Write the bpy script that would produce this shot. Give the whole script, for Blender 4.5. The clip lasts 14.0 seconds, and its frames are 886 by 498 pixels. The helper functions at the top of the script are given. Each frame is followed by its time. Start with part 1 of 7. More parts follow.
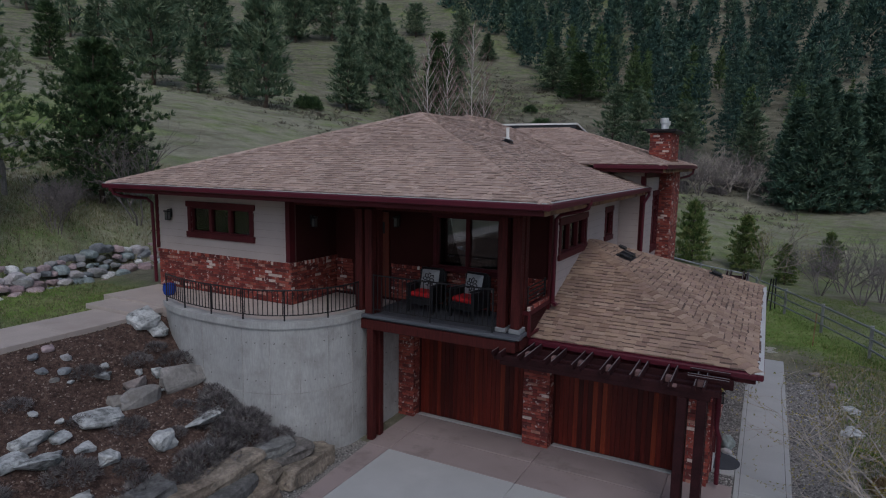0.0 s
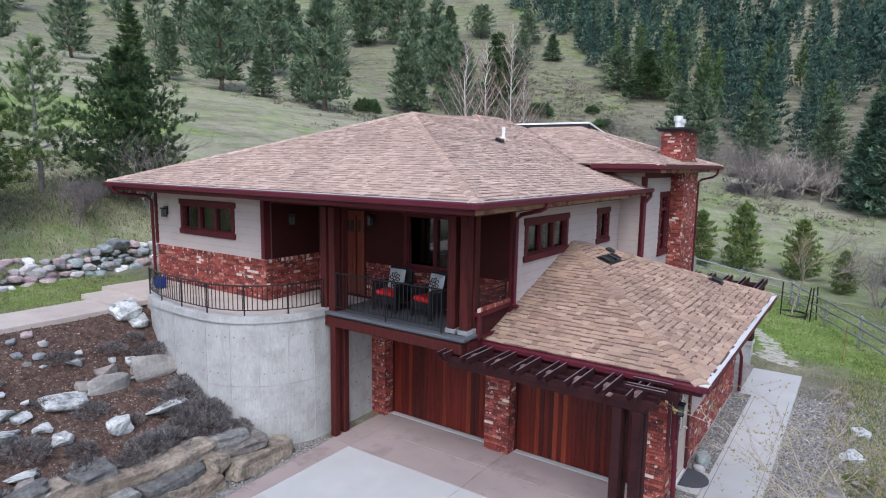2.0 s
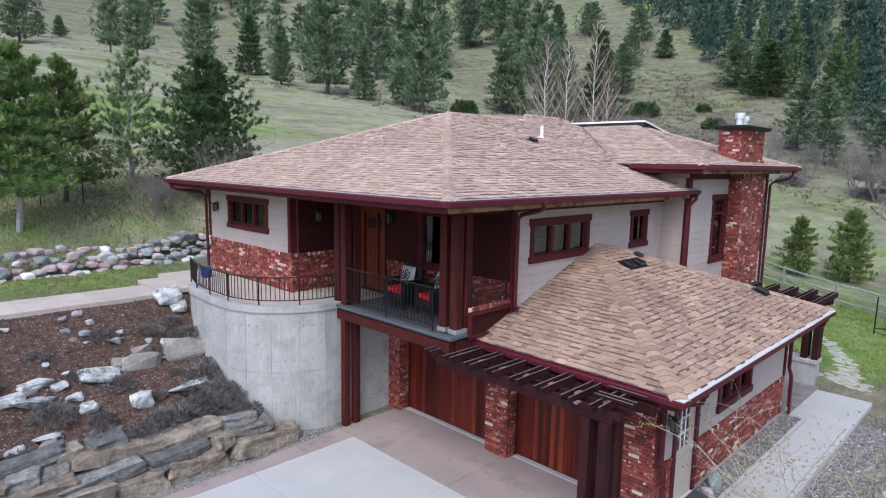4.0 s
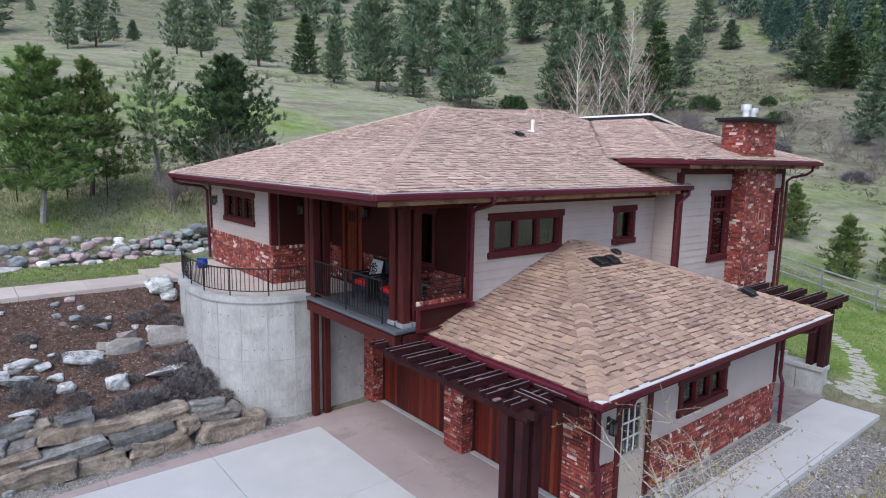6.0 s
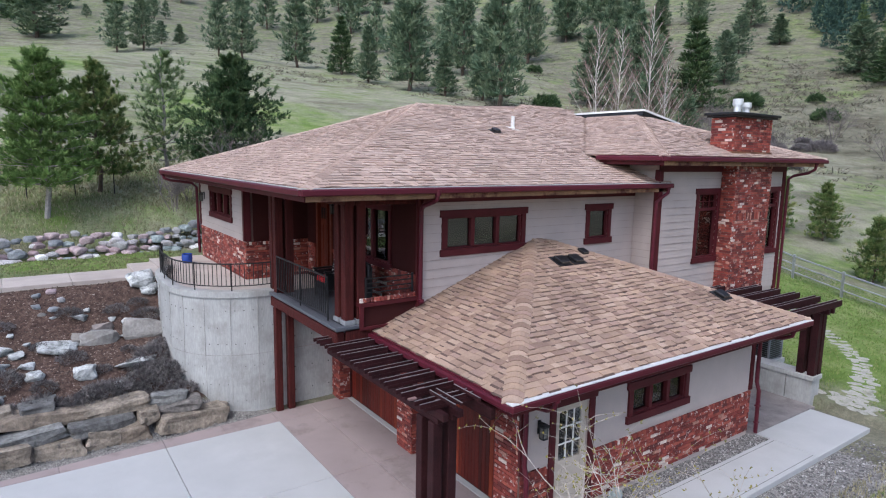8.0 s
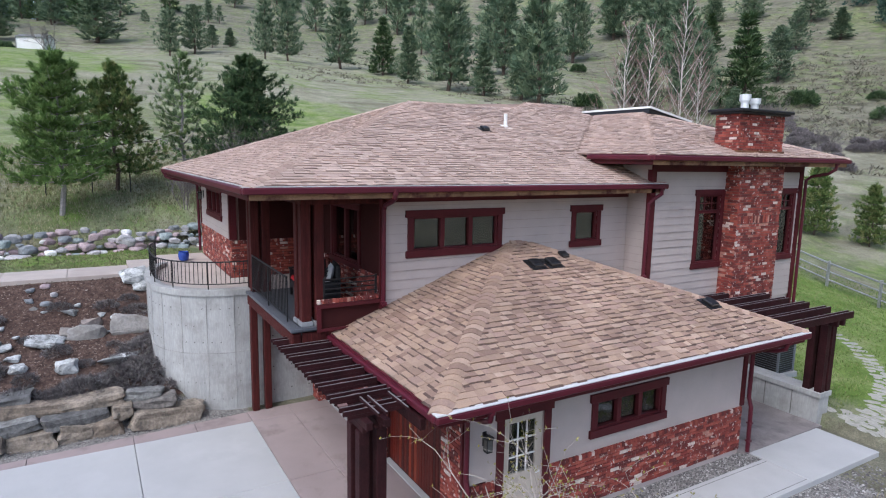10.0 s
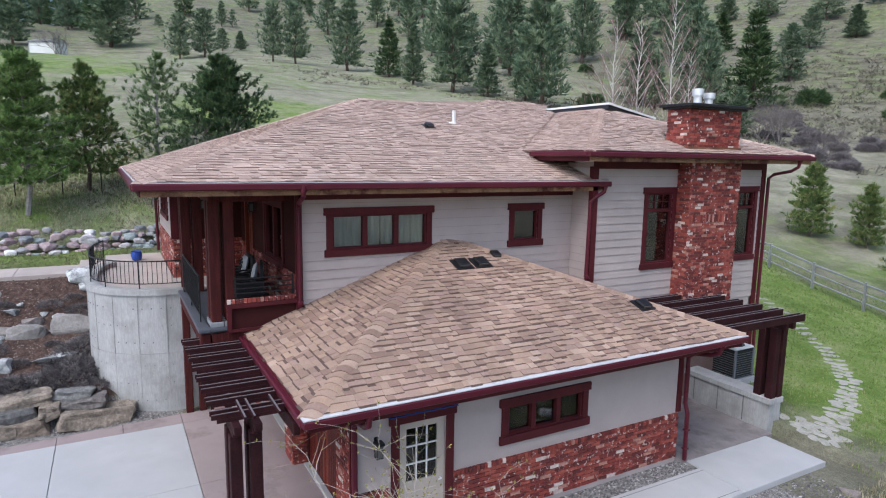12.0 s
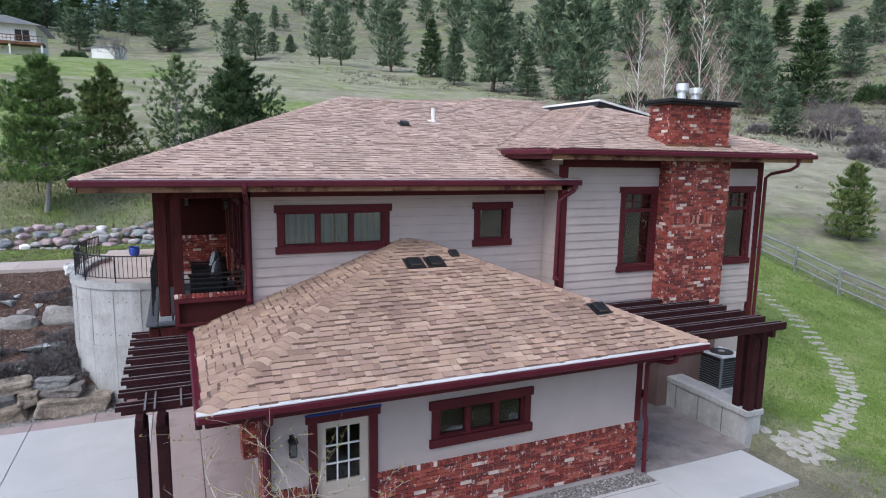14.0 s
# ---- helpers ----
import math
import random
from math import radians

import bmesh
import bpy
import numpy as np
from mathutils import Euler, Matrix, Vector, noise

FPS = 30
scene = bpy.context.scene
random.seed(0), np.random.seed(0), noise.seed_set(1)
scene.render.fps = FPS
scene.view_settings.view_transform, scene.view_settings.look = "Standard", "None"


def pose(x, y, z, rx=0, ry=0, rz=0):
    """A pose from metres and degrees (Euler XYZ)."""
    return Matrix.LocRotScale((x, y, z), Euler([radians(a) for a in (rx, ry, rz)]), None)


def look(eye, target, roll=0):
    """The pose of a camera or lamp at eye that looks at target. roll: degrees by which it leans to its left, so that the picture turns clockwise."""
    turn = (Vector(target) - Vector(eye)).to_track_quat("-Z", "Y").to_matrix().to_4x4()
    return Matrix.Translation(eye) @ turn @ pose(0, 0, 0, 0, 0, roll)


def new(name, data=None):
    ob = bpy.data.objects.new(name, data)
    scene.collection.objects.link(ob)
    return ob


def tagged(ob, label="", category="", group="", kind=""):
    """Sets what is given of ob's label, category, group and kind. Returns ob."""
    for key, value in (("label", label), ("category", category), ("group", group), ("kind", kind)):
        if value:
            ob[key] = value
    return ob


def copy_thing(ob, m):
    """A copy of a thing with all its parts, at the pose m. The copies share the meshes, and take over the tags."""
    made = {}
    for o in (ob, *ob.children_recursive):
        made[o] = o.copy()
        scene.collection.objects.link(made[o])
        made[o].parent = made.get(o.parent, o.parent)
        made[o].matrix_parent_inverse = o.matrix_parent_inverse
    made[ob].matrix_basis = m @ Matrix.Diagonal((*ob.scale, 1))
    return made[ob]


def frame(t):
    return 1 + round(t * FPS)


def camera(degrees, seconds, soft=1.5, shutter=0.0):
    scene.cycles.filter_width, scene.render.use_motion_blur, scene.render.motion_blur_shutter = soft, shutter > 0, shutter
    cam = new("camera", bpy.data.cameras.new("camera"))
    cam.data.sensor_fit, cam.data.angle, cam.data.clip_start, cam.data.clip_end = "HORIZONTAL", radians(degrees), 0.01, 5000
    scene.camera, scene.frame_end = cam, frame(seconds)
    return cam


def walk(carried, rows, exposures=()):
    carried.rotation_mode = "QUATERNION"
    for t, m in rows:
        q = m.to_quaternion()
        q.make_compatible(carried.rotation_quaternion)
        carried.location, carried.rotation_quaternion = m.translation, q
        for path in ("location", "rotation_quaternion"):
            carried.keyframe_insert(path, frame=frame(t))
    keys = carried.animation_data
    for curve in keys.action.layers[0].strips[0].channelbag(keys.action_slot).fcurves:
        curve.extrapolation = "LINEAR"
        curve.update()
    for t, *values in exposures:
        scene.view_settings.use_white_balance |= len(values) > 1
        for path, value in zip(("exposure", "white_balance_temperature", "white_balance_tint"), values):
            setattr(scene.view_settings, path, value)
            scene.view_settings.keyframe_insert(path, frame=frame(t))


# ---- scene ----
cam = camera(71.9, 14.0, soft=1.1)
PATH = [
    (0, (0.47, 0.594, 6.349), (-0.456, 2.344, 6.066), 0.9),
    (0.5, (0.946, 0.911, 6.355), (-0.028, 2.634, 6.07), 0.9),
    (1, (1.455, 1.253, 6.341), (0.431, 2.947, 6.057), 1.0),
    (1.5, (1.994, 1.621, 6.323), (0.922, 3.286, 6.042), 1.0),
    (2, (2.489, 1.943, 6.315), (1.363, 3.572, 6.035), 0.9),
    (2.5, (2.984, 2.275, 6.365), (1.789, 3.853, 6.078), 1.0),
    (3, (3.456, 2.604, 6.343), (2.192, 4.127, 6.061), 1.0),
    (3.5, (3.885, 2.969, 6.325), (2.55, 4.431, 6.043), 1.1),
    (3.7, (4.044, 3.122, 6.318), (2.681, 4.559, 6.036), 1.1),
    (5.8, (5.647, 4.952, 6.26), (4.118, 6.207, 5.965), 1.0),
    (6, (5.761, 5.057, 6.283), (4.226, 6.304, 5.987), 1.0),
    (6.5, (6.099, 5.475, 6.287), (4.539, 6.691, 5.988), 1.1),
    (7, (6.416, 5.887, 6.258), (4.833, 7.072, 5.959), 1.1),
    (7.5, (6.64, 6.32, 6.246), (5.038, 7.479, 5.947), 1.0),
    (8, (6.803, 6.718, 6.237), (5.181, 7.849, 5.938), 1.0),
    (10.5, (7.523, 8.833, 6.212), (5.802, 9.808, 5.913), 1.0),
    (11, (7.688, 9.31, 6.19), (5.96, 10.273, 5.893), 0.9),
    (11.5, (7.838, 9.779, 6.151), (6.106, 10.734, 5.856), 0.9),
    (12, (8.004, 10.238, 6.136), (6.267, 11.186, 5.842), 0.9),
    (12.5, (8.155, 10.688, 6.129), (6.411, 11.622, 5.836), 0.9),
    (13, (8.32, 11.174, 6.116), (6.559, 12.077, 5.824), 0.9),
    (13.5, (8.523, 11.659, 6.108), (6.74, 12.516, 5.815), 0.9),
    (14, (8.736, 12.135, 6.109), (6.924, 12.93, 5.814), 0.9),
]
EXPOSURES = [(t, stops + 0.04, 5770, 10) for t, stops in ((0.0, -1.55), (0.1, -1.25), (0.2, -1.0), (0.3, -0.75), (0.4, -0.52), (0.5, -0.34), (0.7, -0.12), (1.0, 0.0), (1.6, 0.05), (3.7, 0.06), (6.0, 0.0), (14.0, 0.0))]
walk(cam, [(t, look(eye, target, roll)) for t, eye, target, roll in PATH], EXPOSURES)

# ---- world and sun: a bright overcast day ----
world = bpy.data.worlds.new("world")
scene.world = world
world.use_nodes = True
wn, wl = world.node_tree.nodes, world.node_tree.links
sky = wn.new("ShaderNodeTexSky")
sky.sky_type, sky.sun_disc = "NISHITA", False
sky.sun_elevation, sky.sun_rotation = radians(52), radians(150)
sky.air_density, sky.dust_density, sky.ozone_density = 1.0, 4.0, 1.0
veil = wn.new("ShaderNodeHueSaturation")
veil.inputs["Saturation"].default_value = 0.95
wl.new(sky.outputs[0], veil.inputs["Color"])
wl.new(veil.outputs[0], wn["Background"].inputs[0])
wn["Background"].inputs[1].default_value = 0.232
sun = new("sun", bpy.data.lights.new("sun", "SUN"))
sun.data.energy, sun.data.angle, sun.data.color = 1.1, radians(25), (1.0, 0.985, 0.97)
sun.matrix_world = look((12, -20, 30), (0, 0, 0))


# ---- materials ----
def mixed(nt, a, b, fac, how="MIX"):
    n = nt.nodes.new("ShaderNodeMix")
    n.data_type, n.blend_type = "RGBA", how
    for sock, val in ((n.inputs[0], fac), (n.inputs[6], a), (n.inputs[7], b)):
        if isinstance(val, (int, float)):
            sock.default_value = val
        elif isinstance(val, tuple):
            sock.default_value = (*val[:3], 1.0)
        else:
            nt.links.new(val, sock)
    return n.outputs[2]


def noise_out(nt, pos, scale, detail=4.0, rough=0.6, stretch=None):
    if stretch:
        m = nt.nodes.new("ShaderNodeMapping")
        m.inputs["Scale"].default_value = stretch
        nt.links.new(pos, m.inputs[0])
        pos = m.outputs[0]
    n = nt.nodes.new("ShaderNodeTexNoise")
    n.inputs["Scale"].default_value, n.inputs["Detail"].default_value, n.inputs["Roughness"].default_value = scale, detail, rough
    nt.links.new(pos, n.inputs["Vector"])
    return n.outputs["Fac"]


def ramp(nt, fac, stops):
    r = nt.nodes.new("ShaderNodeValToRGB")
    e = r.color_ramp.elements
    while len(e) < len(stops):
        e.new(0.5)
    for el, (p, c) in zip(e, stops):
        el.position, el.color = p, (*c, 1.0)
    nt.links.new(fac, r.inputs[0])
    return r.outputs[0]


def material(name, base, rough=0.8, metal=0.0, vary=0.25, scale=1.5, grain=40.0, bump=0.3, stain=None, stain_scale=0.6, stain_cut=(0.5, 0.7),
             pieces=None, island=None, stretch=None, spec=0.4):
    """A surface with a base colour, slow and fine variation, stains of their own shape and fine relief; pieces: colours drawn at random by object, island: by joined piece."""
    m = bpy.data.materials.new(name)
    m.use_nodes = True
    nt = m.node_tree
    b = nt.nodes["Principled BSDF"]
    pos = nt.nodes.new("ShaderNodeNewGeometry")
    p = pos.outputs["Position"]
    colour = base
    if pieces or island:
        if pieces:
            fac = nt.nodes.new("ShaderNodeObjectInfo").outputs["Random"]
        else:
            fac = pos.outputs["Random Per Island"]
        colour = ramp(nt, fac, pieces or island)
        if pieces or island:
            colour.node.color_ramp.interpolation = "CONSTANT" if len(pieces or island) > 4 else "LINEAR"
    slow, fine = noise_out(nt, p, scale, stretch=stretch), noise_out(nt, p, grain, 3.0, stretch=stretch)
    lo, hi = 1 - vary, 1 + vary
    tone = ramp(nt, slow, [(0.3, (lo, lo, lo)), (0.7, (hi, hi, hi))])
    colour = mixed(nt, colour, tone, 1.0, "MULTIPLY")
    lo, hi = 1 - vary * 0.7, 1 + vary * 0.7
    tone = ramp(nt, fine, [(0.3, (lo, lo, lo)), (0.7, (hi, hi, hi))])
    colour = mixed(nt, colour, tone, 1.0, "MULTIPLY")
    if stain:
        where = noise_out(nt, p, stain_scale, 6.0, 0.65)
        mask = ramp(nt, where, [(stain_cut[0], (0, 0, 0)), (stain_cut[1], (1, 1, 1))])
        colour = mixed(nt, colour, stain, mask)
    nt.links.new(colour, b.inputs["Base Color"])
    b.inputs["Roughness"].default_value, b.inputs["Metallic"].default_value = rough, metal
    b.inputs["Specular IOR Level"].default_value = spec
    if bump:
        bp = nt.nodes.new("ShaderNodeBump")
        bp.inputs["Strength"].default_value, bp.inputs["Distance"].default_value = bump, 0.02
        nt.links.new(fine, bp.inputs["Height"])
        nt.links.new(bp.outputs[0], b.inputs["Normal"])
    return m


BRICKS = [(0.0, (0.20, 0.040, 0.032)), (0.22, (0.27, 0.060, 0.045)), (0.42, (0.15, 0.033, 0.029)), (0.58, (0.31, 0.078, 0.056)), (0.76, (0.12, 0.029, 0.027)), (0.90, (0.40, 0.20, 0.155)), (0.96, (0.60, 0.50, 0.45))]
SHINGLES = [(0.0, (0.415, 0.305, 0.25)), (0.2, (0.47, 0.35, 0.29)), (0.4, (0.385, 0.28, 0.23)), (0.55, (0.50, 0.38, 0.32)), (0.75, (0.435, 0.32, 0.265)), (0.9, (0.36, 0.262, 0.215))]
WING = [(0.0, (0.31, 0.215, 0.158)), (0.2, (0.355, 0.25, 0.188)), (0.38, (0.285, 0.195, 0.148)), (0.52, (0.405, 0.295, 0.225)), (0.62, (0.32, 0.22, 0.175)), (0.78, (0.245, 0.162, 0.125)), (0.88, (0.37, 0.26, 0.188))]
STONES = [(0.0, (0.31, 0.31, 0.315)), (0.2, (0.39, 0.31, 0.32)), (0.36, (0.20, 0.215, 0.23)), (0.52, (0.44, 0.42, 0.43)), (0.62, (0.31, 0.235, 0.245)), (0.78, (0.255, 0.30, 0.30)), (0.95, (0.66, 0.66, 0.65))]
M = {
    "siding": material("siding", (0.425, 0.372, 0.352), 0.7, vary=0.06, grain=90, bump=0.15),
    "stucco": material("stucco", (0.44, 0.385, 0.362), 0.85, vary=0.06, grain=120, bump=0.3),
    "trim": material("trim_paint", (0.075, 0.011, 0.015), 0.6, spec=0.25, vary=0.2, grain=60, bump=0.1),
    "gutter": material("gutter_paint", (0.08, 0.010, 0.020), 0.45, spec=0.3, vary=0.12, grain=30, bump=0.03),
    "flashing": material("flashing", (0.56, 0.565, 0.57), 0.5, metal=0.0, vary=0.1),
    "timber": material("timber_stain", (0.058, 0.011, 0.010), 0.7, spec=0.2, vary=0.4, scale=3, grain=30, bump=0.3, stretch=(6, 6, 0.6)),
    "timber_dark": material("pergola_timber", (0.027, 0.007, 0.0085), 0.7, spec=0.2, vary=0.35, scale=3, grain=30, bump=0.3),
    "darkwall": material("dark_stucco", (0.045, 0.012, 0.0115), 0.9, spec=0.15, vary=0.12, grain=100),
    "soffit": material("soffit_wood", (0.16, 0.075, 0.035), 0.6, vary=0.3, grain=50, stain=(0.05, 0.012, 0.012), stain_scale=1.1),
    "garage": material("garage_cedar", (0.11, 0.019, 0.010), 0.5, spec=0.25, vary=0.35, scale=1.5, grain=22, bump=0.2, stretch=(8, 8, 0.5),
                       pieces=[(0.0, (0.042, 0.007, 0.0055)), (0.3, (0.078, 0.0105, 0.007)), (0.75, (0.115, 0.015, 0.009)), (1.0, (0.22, 0.040, 0.016))]),
    "door": material("entry_door_wood", (0.14, 0.024, 0.010), 0.45, vary=0.3, scale=2, grain=25, stretch=(8, 8, 0.6)),
    "brick": material("brick", (0.3, 0.1, 0.07), 0.85, vary=0.25, scale=6, grain=45, bump=0.5, pieces=BRICKS, stain=(0.56, 0.45, 0.41), stain_scale=11.0, stain_cut=(0.595, 0.63)),
    "mortar": material("mortar", (0.15, 0.10, 0.088), 0.95, vary=0.15, grain=80),
    "shingle": material("shingle", (0.3, 0.2, 0.15), 0.92, vary=0.2, scale=0.7, grain=55, bump=0.6, pieces=WING),
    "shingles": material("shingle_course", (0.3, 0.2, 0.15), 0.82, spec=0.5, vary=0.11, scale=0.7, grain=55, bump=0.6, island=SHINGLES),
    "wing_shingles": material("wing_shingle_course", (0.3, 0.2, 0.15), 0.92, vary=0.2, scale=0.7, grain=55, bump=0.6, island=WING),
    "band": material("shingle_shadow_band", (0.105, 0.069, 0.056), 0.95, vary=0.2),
    "cap_metal": material("grey_edge_metal", (0.085, 0.092, 0.108), 0.5, vary=0.12),
    "underlay": material("roof_underlay", (0.27, 0.19, 0.155), 0.95),
    "concrete": material("cast_concrete", (0.372, 0.378, 0.375), 0.8, vary=0.17, scale=1.2, grain=30, stain=(0.265, 0.262, 0.25), stain_scale=2.2, stain_cut=(0.46, 0.74), stretch=(1, 1, 0.22)),
    "slab": material("driveway_concrete", (0.415, 0.42, 0.422), 0.75, vary=0.06, scale=0.8, grain=60, bump=0.15, stain=(0.38, 0.385, 0.385), stain_scale=0.5),
    "pink": material("tinted_concrete", (0.30, 0.245, 0.24), 0.75, vary=0.1, scale=0.7, grain=60, bump=0.15, stain=(0.20, 0.165, 0.16), stain_scale=0.9, stain_cut=(0.55, 0.7)),
    "walk": material("walk_concrete", (0.44, 0.385, 0.35), 0.8, vary=0.1, scale=0.9, grain=60, bump=0.15, stain=(0.37, 0.32, 0.29), stain_scale=0.8),
    "fascia": material("fascia_wood", (0.27, 0.155, 0.085), 0.7, vary=0.3, grain=40, stain=(0.075, 0.018, 0.016), stain_scale=1.6, stain_cut=(0.5, 0.62)),
    # dark grey for the shadow lines painted under siding laps, and a form seam
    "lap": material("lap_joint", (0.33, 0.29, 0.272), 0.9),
    "patio": material("stamped_patio", (0.24, 0.215, 0.21), 0.8, vary=0.18, scale=2.0, grain=40, stain=(0.13, 0.115, 0.115), stain_scale=1.5),
    "deck": material("deck_stone", (0.062, 0.066, 0.078), 0.7, vary=0.15, scale=2.0, grain=40),
    "black": material("black_steel", (0.012, 0.012, 0.014), 0.45, vary=0.1, bump=0.05),
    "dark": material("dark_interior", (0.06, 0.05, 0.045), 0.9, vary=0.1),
    "plinth": material("grey_plinth", (0.36, 0.37, 0.38), 0.7, vary=0.12),
    "post_foot": material("post_foot", (0.24, 0.25, 0.265), 0.75, vary=0.15),
    "curtain": material("curtain", (0.72, 0.74, 0.74), 0.9, vary=0.1),
    "cream": material("cream_door", (0.50, 0.44, 0.37), 0.5, vary=0.05, bump=0.05),
    "white": material("white_paint", (0.72, 0.72, 0.70), 0.5, vary=0.06, bump=0.05),
    "steel": material("galvanised_steel", (0.80, 0.82, 0.84), 0.38, metal=0.55, vary=0.1, bump=0.05),
    "fence": material("weathered_rail", (0.30, 0.31, 0.31), 0.7, vary=0.2),
    "mulch": material("bark_mulch", (0.085, 0.05, 0.036), 0.95, vary=0.5, scale=2, grain=28, bump=1.0),
    "gravel": material("gravel", (0.24, 0.23, 0.22), 0.95, vary=0.45, scale=5, grain=32, bump=1.0),
    "rock": material("rock", (0.35, 0.33, 0.31), 0.9, vary=0.3, scale=2.5, grain=18, bump=0.8, pieces=STONES),
    "bark": material("bark", (0.10, 0.075, 0.06), 0.95, vary=0.4, grain=25, bump=0.8),
    "birch": material("pale_bark", (0.37, 0.33, 0.295), 0.9, vary=0.3, grain=12),
    "twig": material("twig", (0.30, 0.255, 0.22), 0.9, vary=0.3),
    "red": material("red_cushion", (0.45, 0.012, 0.016), 0.8, vary=0.1),
    "blue": material("blue_glaze", (0.02, 0.06, 0.32), 0.25, vary=0.15),
}


def glass_material():
    m = bpy.data.materials.new("window_glass")
    m.use_nodes = True
    nt = m.node_tree
    nt.nodes.remove(nt.nodes["Principled BSDF"])
    out = nt.nodes["Material Output"]
    clear, gloss, mix, fres = nt.nodes.new("ShaderNodeBsdfTransparent"), nt.nodes.new("ShaderNodeBsdfGlossy"), nt.nodes.new("ShaderNodeMixShader"), nt.nodes.new("ShaderNodeFresnel")
    clear.inputs[0].default_value = (0.88, 0.92, 0.91, 1)
    gloss.inputs["Roughness"].default_value = 0.01
    fres.inputs[0].default_value = 2.15
    nt.links.new(fres.outputs[0], mix.inputs[0])
    nt.links.new(clear.outputs[0], mix.inputs[1])
    nt.links.new(gloss.outputs[0], mix.inputs[2])
    nt.links.new(mix.outputs[0], out.inputs[0])
    return m


M["glass"] = glass_material()


# ---- mesh helpers ----
def link(name, mesh, mat=None, parent=None, label="", m=None):
    ob = new(name, mesh)
    if mat and not mesh.materials:
        mesh.materials.append(M[mat] if isinstance(mat, str) else mat)
    if parent:
        ob.parent = parent
    if m:
        ob.matrix_basis = m
    if label:
        ob["label"] = label
    return ob


def finish(bm, name):
    me = bpy.data.meshes.new(name)
    bm.to_mesh(me)
    bm.free()
    return me


def part(name, bm, mat, parent=None, label=""):
    return link(name, finish(bm, name), mat, parent, label)


def empty(name, at=(0, 0, 0), label="", category="", group="", kind=""):
    ob = new(name)
    ob.empty_display_size = 0.1
    ob.location = at
    return tagged(ob, label, category, group, kind)


def box(bm, x0, x1, y0, y1, z0, z1, bevel=0.0):
    vs = [bm.verts.new((x, y, z)) for x in (x0, x1) for y in (y0, y1) for z in (z0, z1)]
    fs = [bm.faces.new([vs[i] for i in q]) for q in ((0, 1, 3, 2), (4, 6, 7, 5), (0, 4, 5, 1), (2, 3, 7, 6), (0, 2, 6, 4), (1, 5, 7, 3))]
    if bevel:
        es = list({e for f in fs for e in f.edges})
        bmesh.ops.bevel(bm, geom=es, offset=bevel, segments=1, affect="EDGES")
    return bm


def boxes(*dims, bevel=0.0):
    bm = bmesh.new()
    for d in dims:
        box(bm, *d, bevel=bevel)
    return bm


def tube(bm, pts, radius, sides=8, tip=None):
    """A round bar along points; radius may taper to tip."""
    rings, n = [], len(pts)
    pts = [Vector(p) for p in pts]
    for i, p in enumerate(pts):
        d = (pts[min(i + 1, n - 1)] - pts[max(i - 1, 0)]).normalized()
        a = d.orthogonal().normalized() if i == 0 else (a - d * a.dot(d)).normalized()
        b = d.cross(a)
        r = radius if tip is None else radius + (tip - radius) * i / max(n - 1, 1)
        rings.append([bm.verts.new(p + (a * math.cos(2 * math.pi * k / sides) + b * math.sin(2 * math.pi * k / sides)) * r) for k in range(sides)])
    for r0, r1 in zip(rings, rings[1:]):
        for k in range(sides):
            bm.faces.new((r0[k], r0[(k + 1) % sides], r1[(k + 1) % sides], r1[k]))
    bm.faces.new(rings[0][::-1])
    bm.faces.new(rings[-1])
    return bm


def prism(bm, outline, z0, z1):
    """An upright solid over a plan outline, counter-clockwise."""
    lo = [bm.verts.new((x, y, z0)) for x, y in outline]
    hi = [bm.verts.new((x, y, z1)) for x, y in outline]
    n = len(outline)
    for i in range(n):
        bm.faces.new((lo[i], lo[(i + 1) % n], hi[(i + 1) % n], hi[i]))
    bm.faces.new(lo[::-1])
    bm.faces.new(hi)
    return bm


def rects(u0, u1, v0, v1, holes):
    """The rectangle less its holes, as a few rectangles."""
    us = sorted({u0, u1, *[min(max(h[k], u0), u1) for h in holes for k in (0, 1)]})
    out = []
    for a, b in zip(us, us[1:]):
        cuts = sorted((max(h[2], v0), min(h[3], v1)) for h in holes if h[0] < b - 1e-6 and h[1] > a + 1e-6 and h[2] < v1 and h[3] > v0)
        v = v0
        for c, d in cuts:
            if c > v + 1e-6:
                out.append((a, b, v, c))
            v = max(v, d)
        if v1 > v + 1e-6:
            out.append((a, b, v, v1))
    return out


def on_wall(axis, u0, u1, w0, w1, v0, v1):
    """Box limits for a wall that runs along u: axis 'x' has its depth along y, 'y' its depth along x."""
    return (u0, u1, min(w0, w1), max(w0, w1), v0, v1) if axis == "x" else (min(w0, w1), max(w0, w1), u0, u1, v0, v1)


def wall(name, axis, u0, u1, face, out, z0, z1, mat, holes=(), thick=0.2, label="", category="wall"):
    bm = bmesh.new()
    for a, b, c, d in rects(u0, u1, z0, z1, holes):
        box(bm, *on_wall(axis, a, b, face, face - out * thick, c, d))
    return tagged(part(name, bm, mat), label, category, kind="structure")


piece_cache = {}


def piece(name, w, d, h, mat, parent, at, axis):
    key = (name, round(w, 3), d, h, axis)
    if key not in piece_cache:
        bm = bmesh.new()
        box(bm, *((0, w, 0, d, 0, h) if axis == "x" else (0, d, 0, w, 0, h)), bevel=min(d, h) * 0.12)
        me = finish(bm, name)
        me.materials.append(M[mat])
        piece_cache[key] = me
    ob = bpy.data.objects.new(name, piece_cache[key])
    scene.collection.objects.link(ob)
    ob.parent = parent
    ob.location = at
    return ob


rng = random.Random(4)


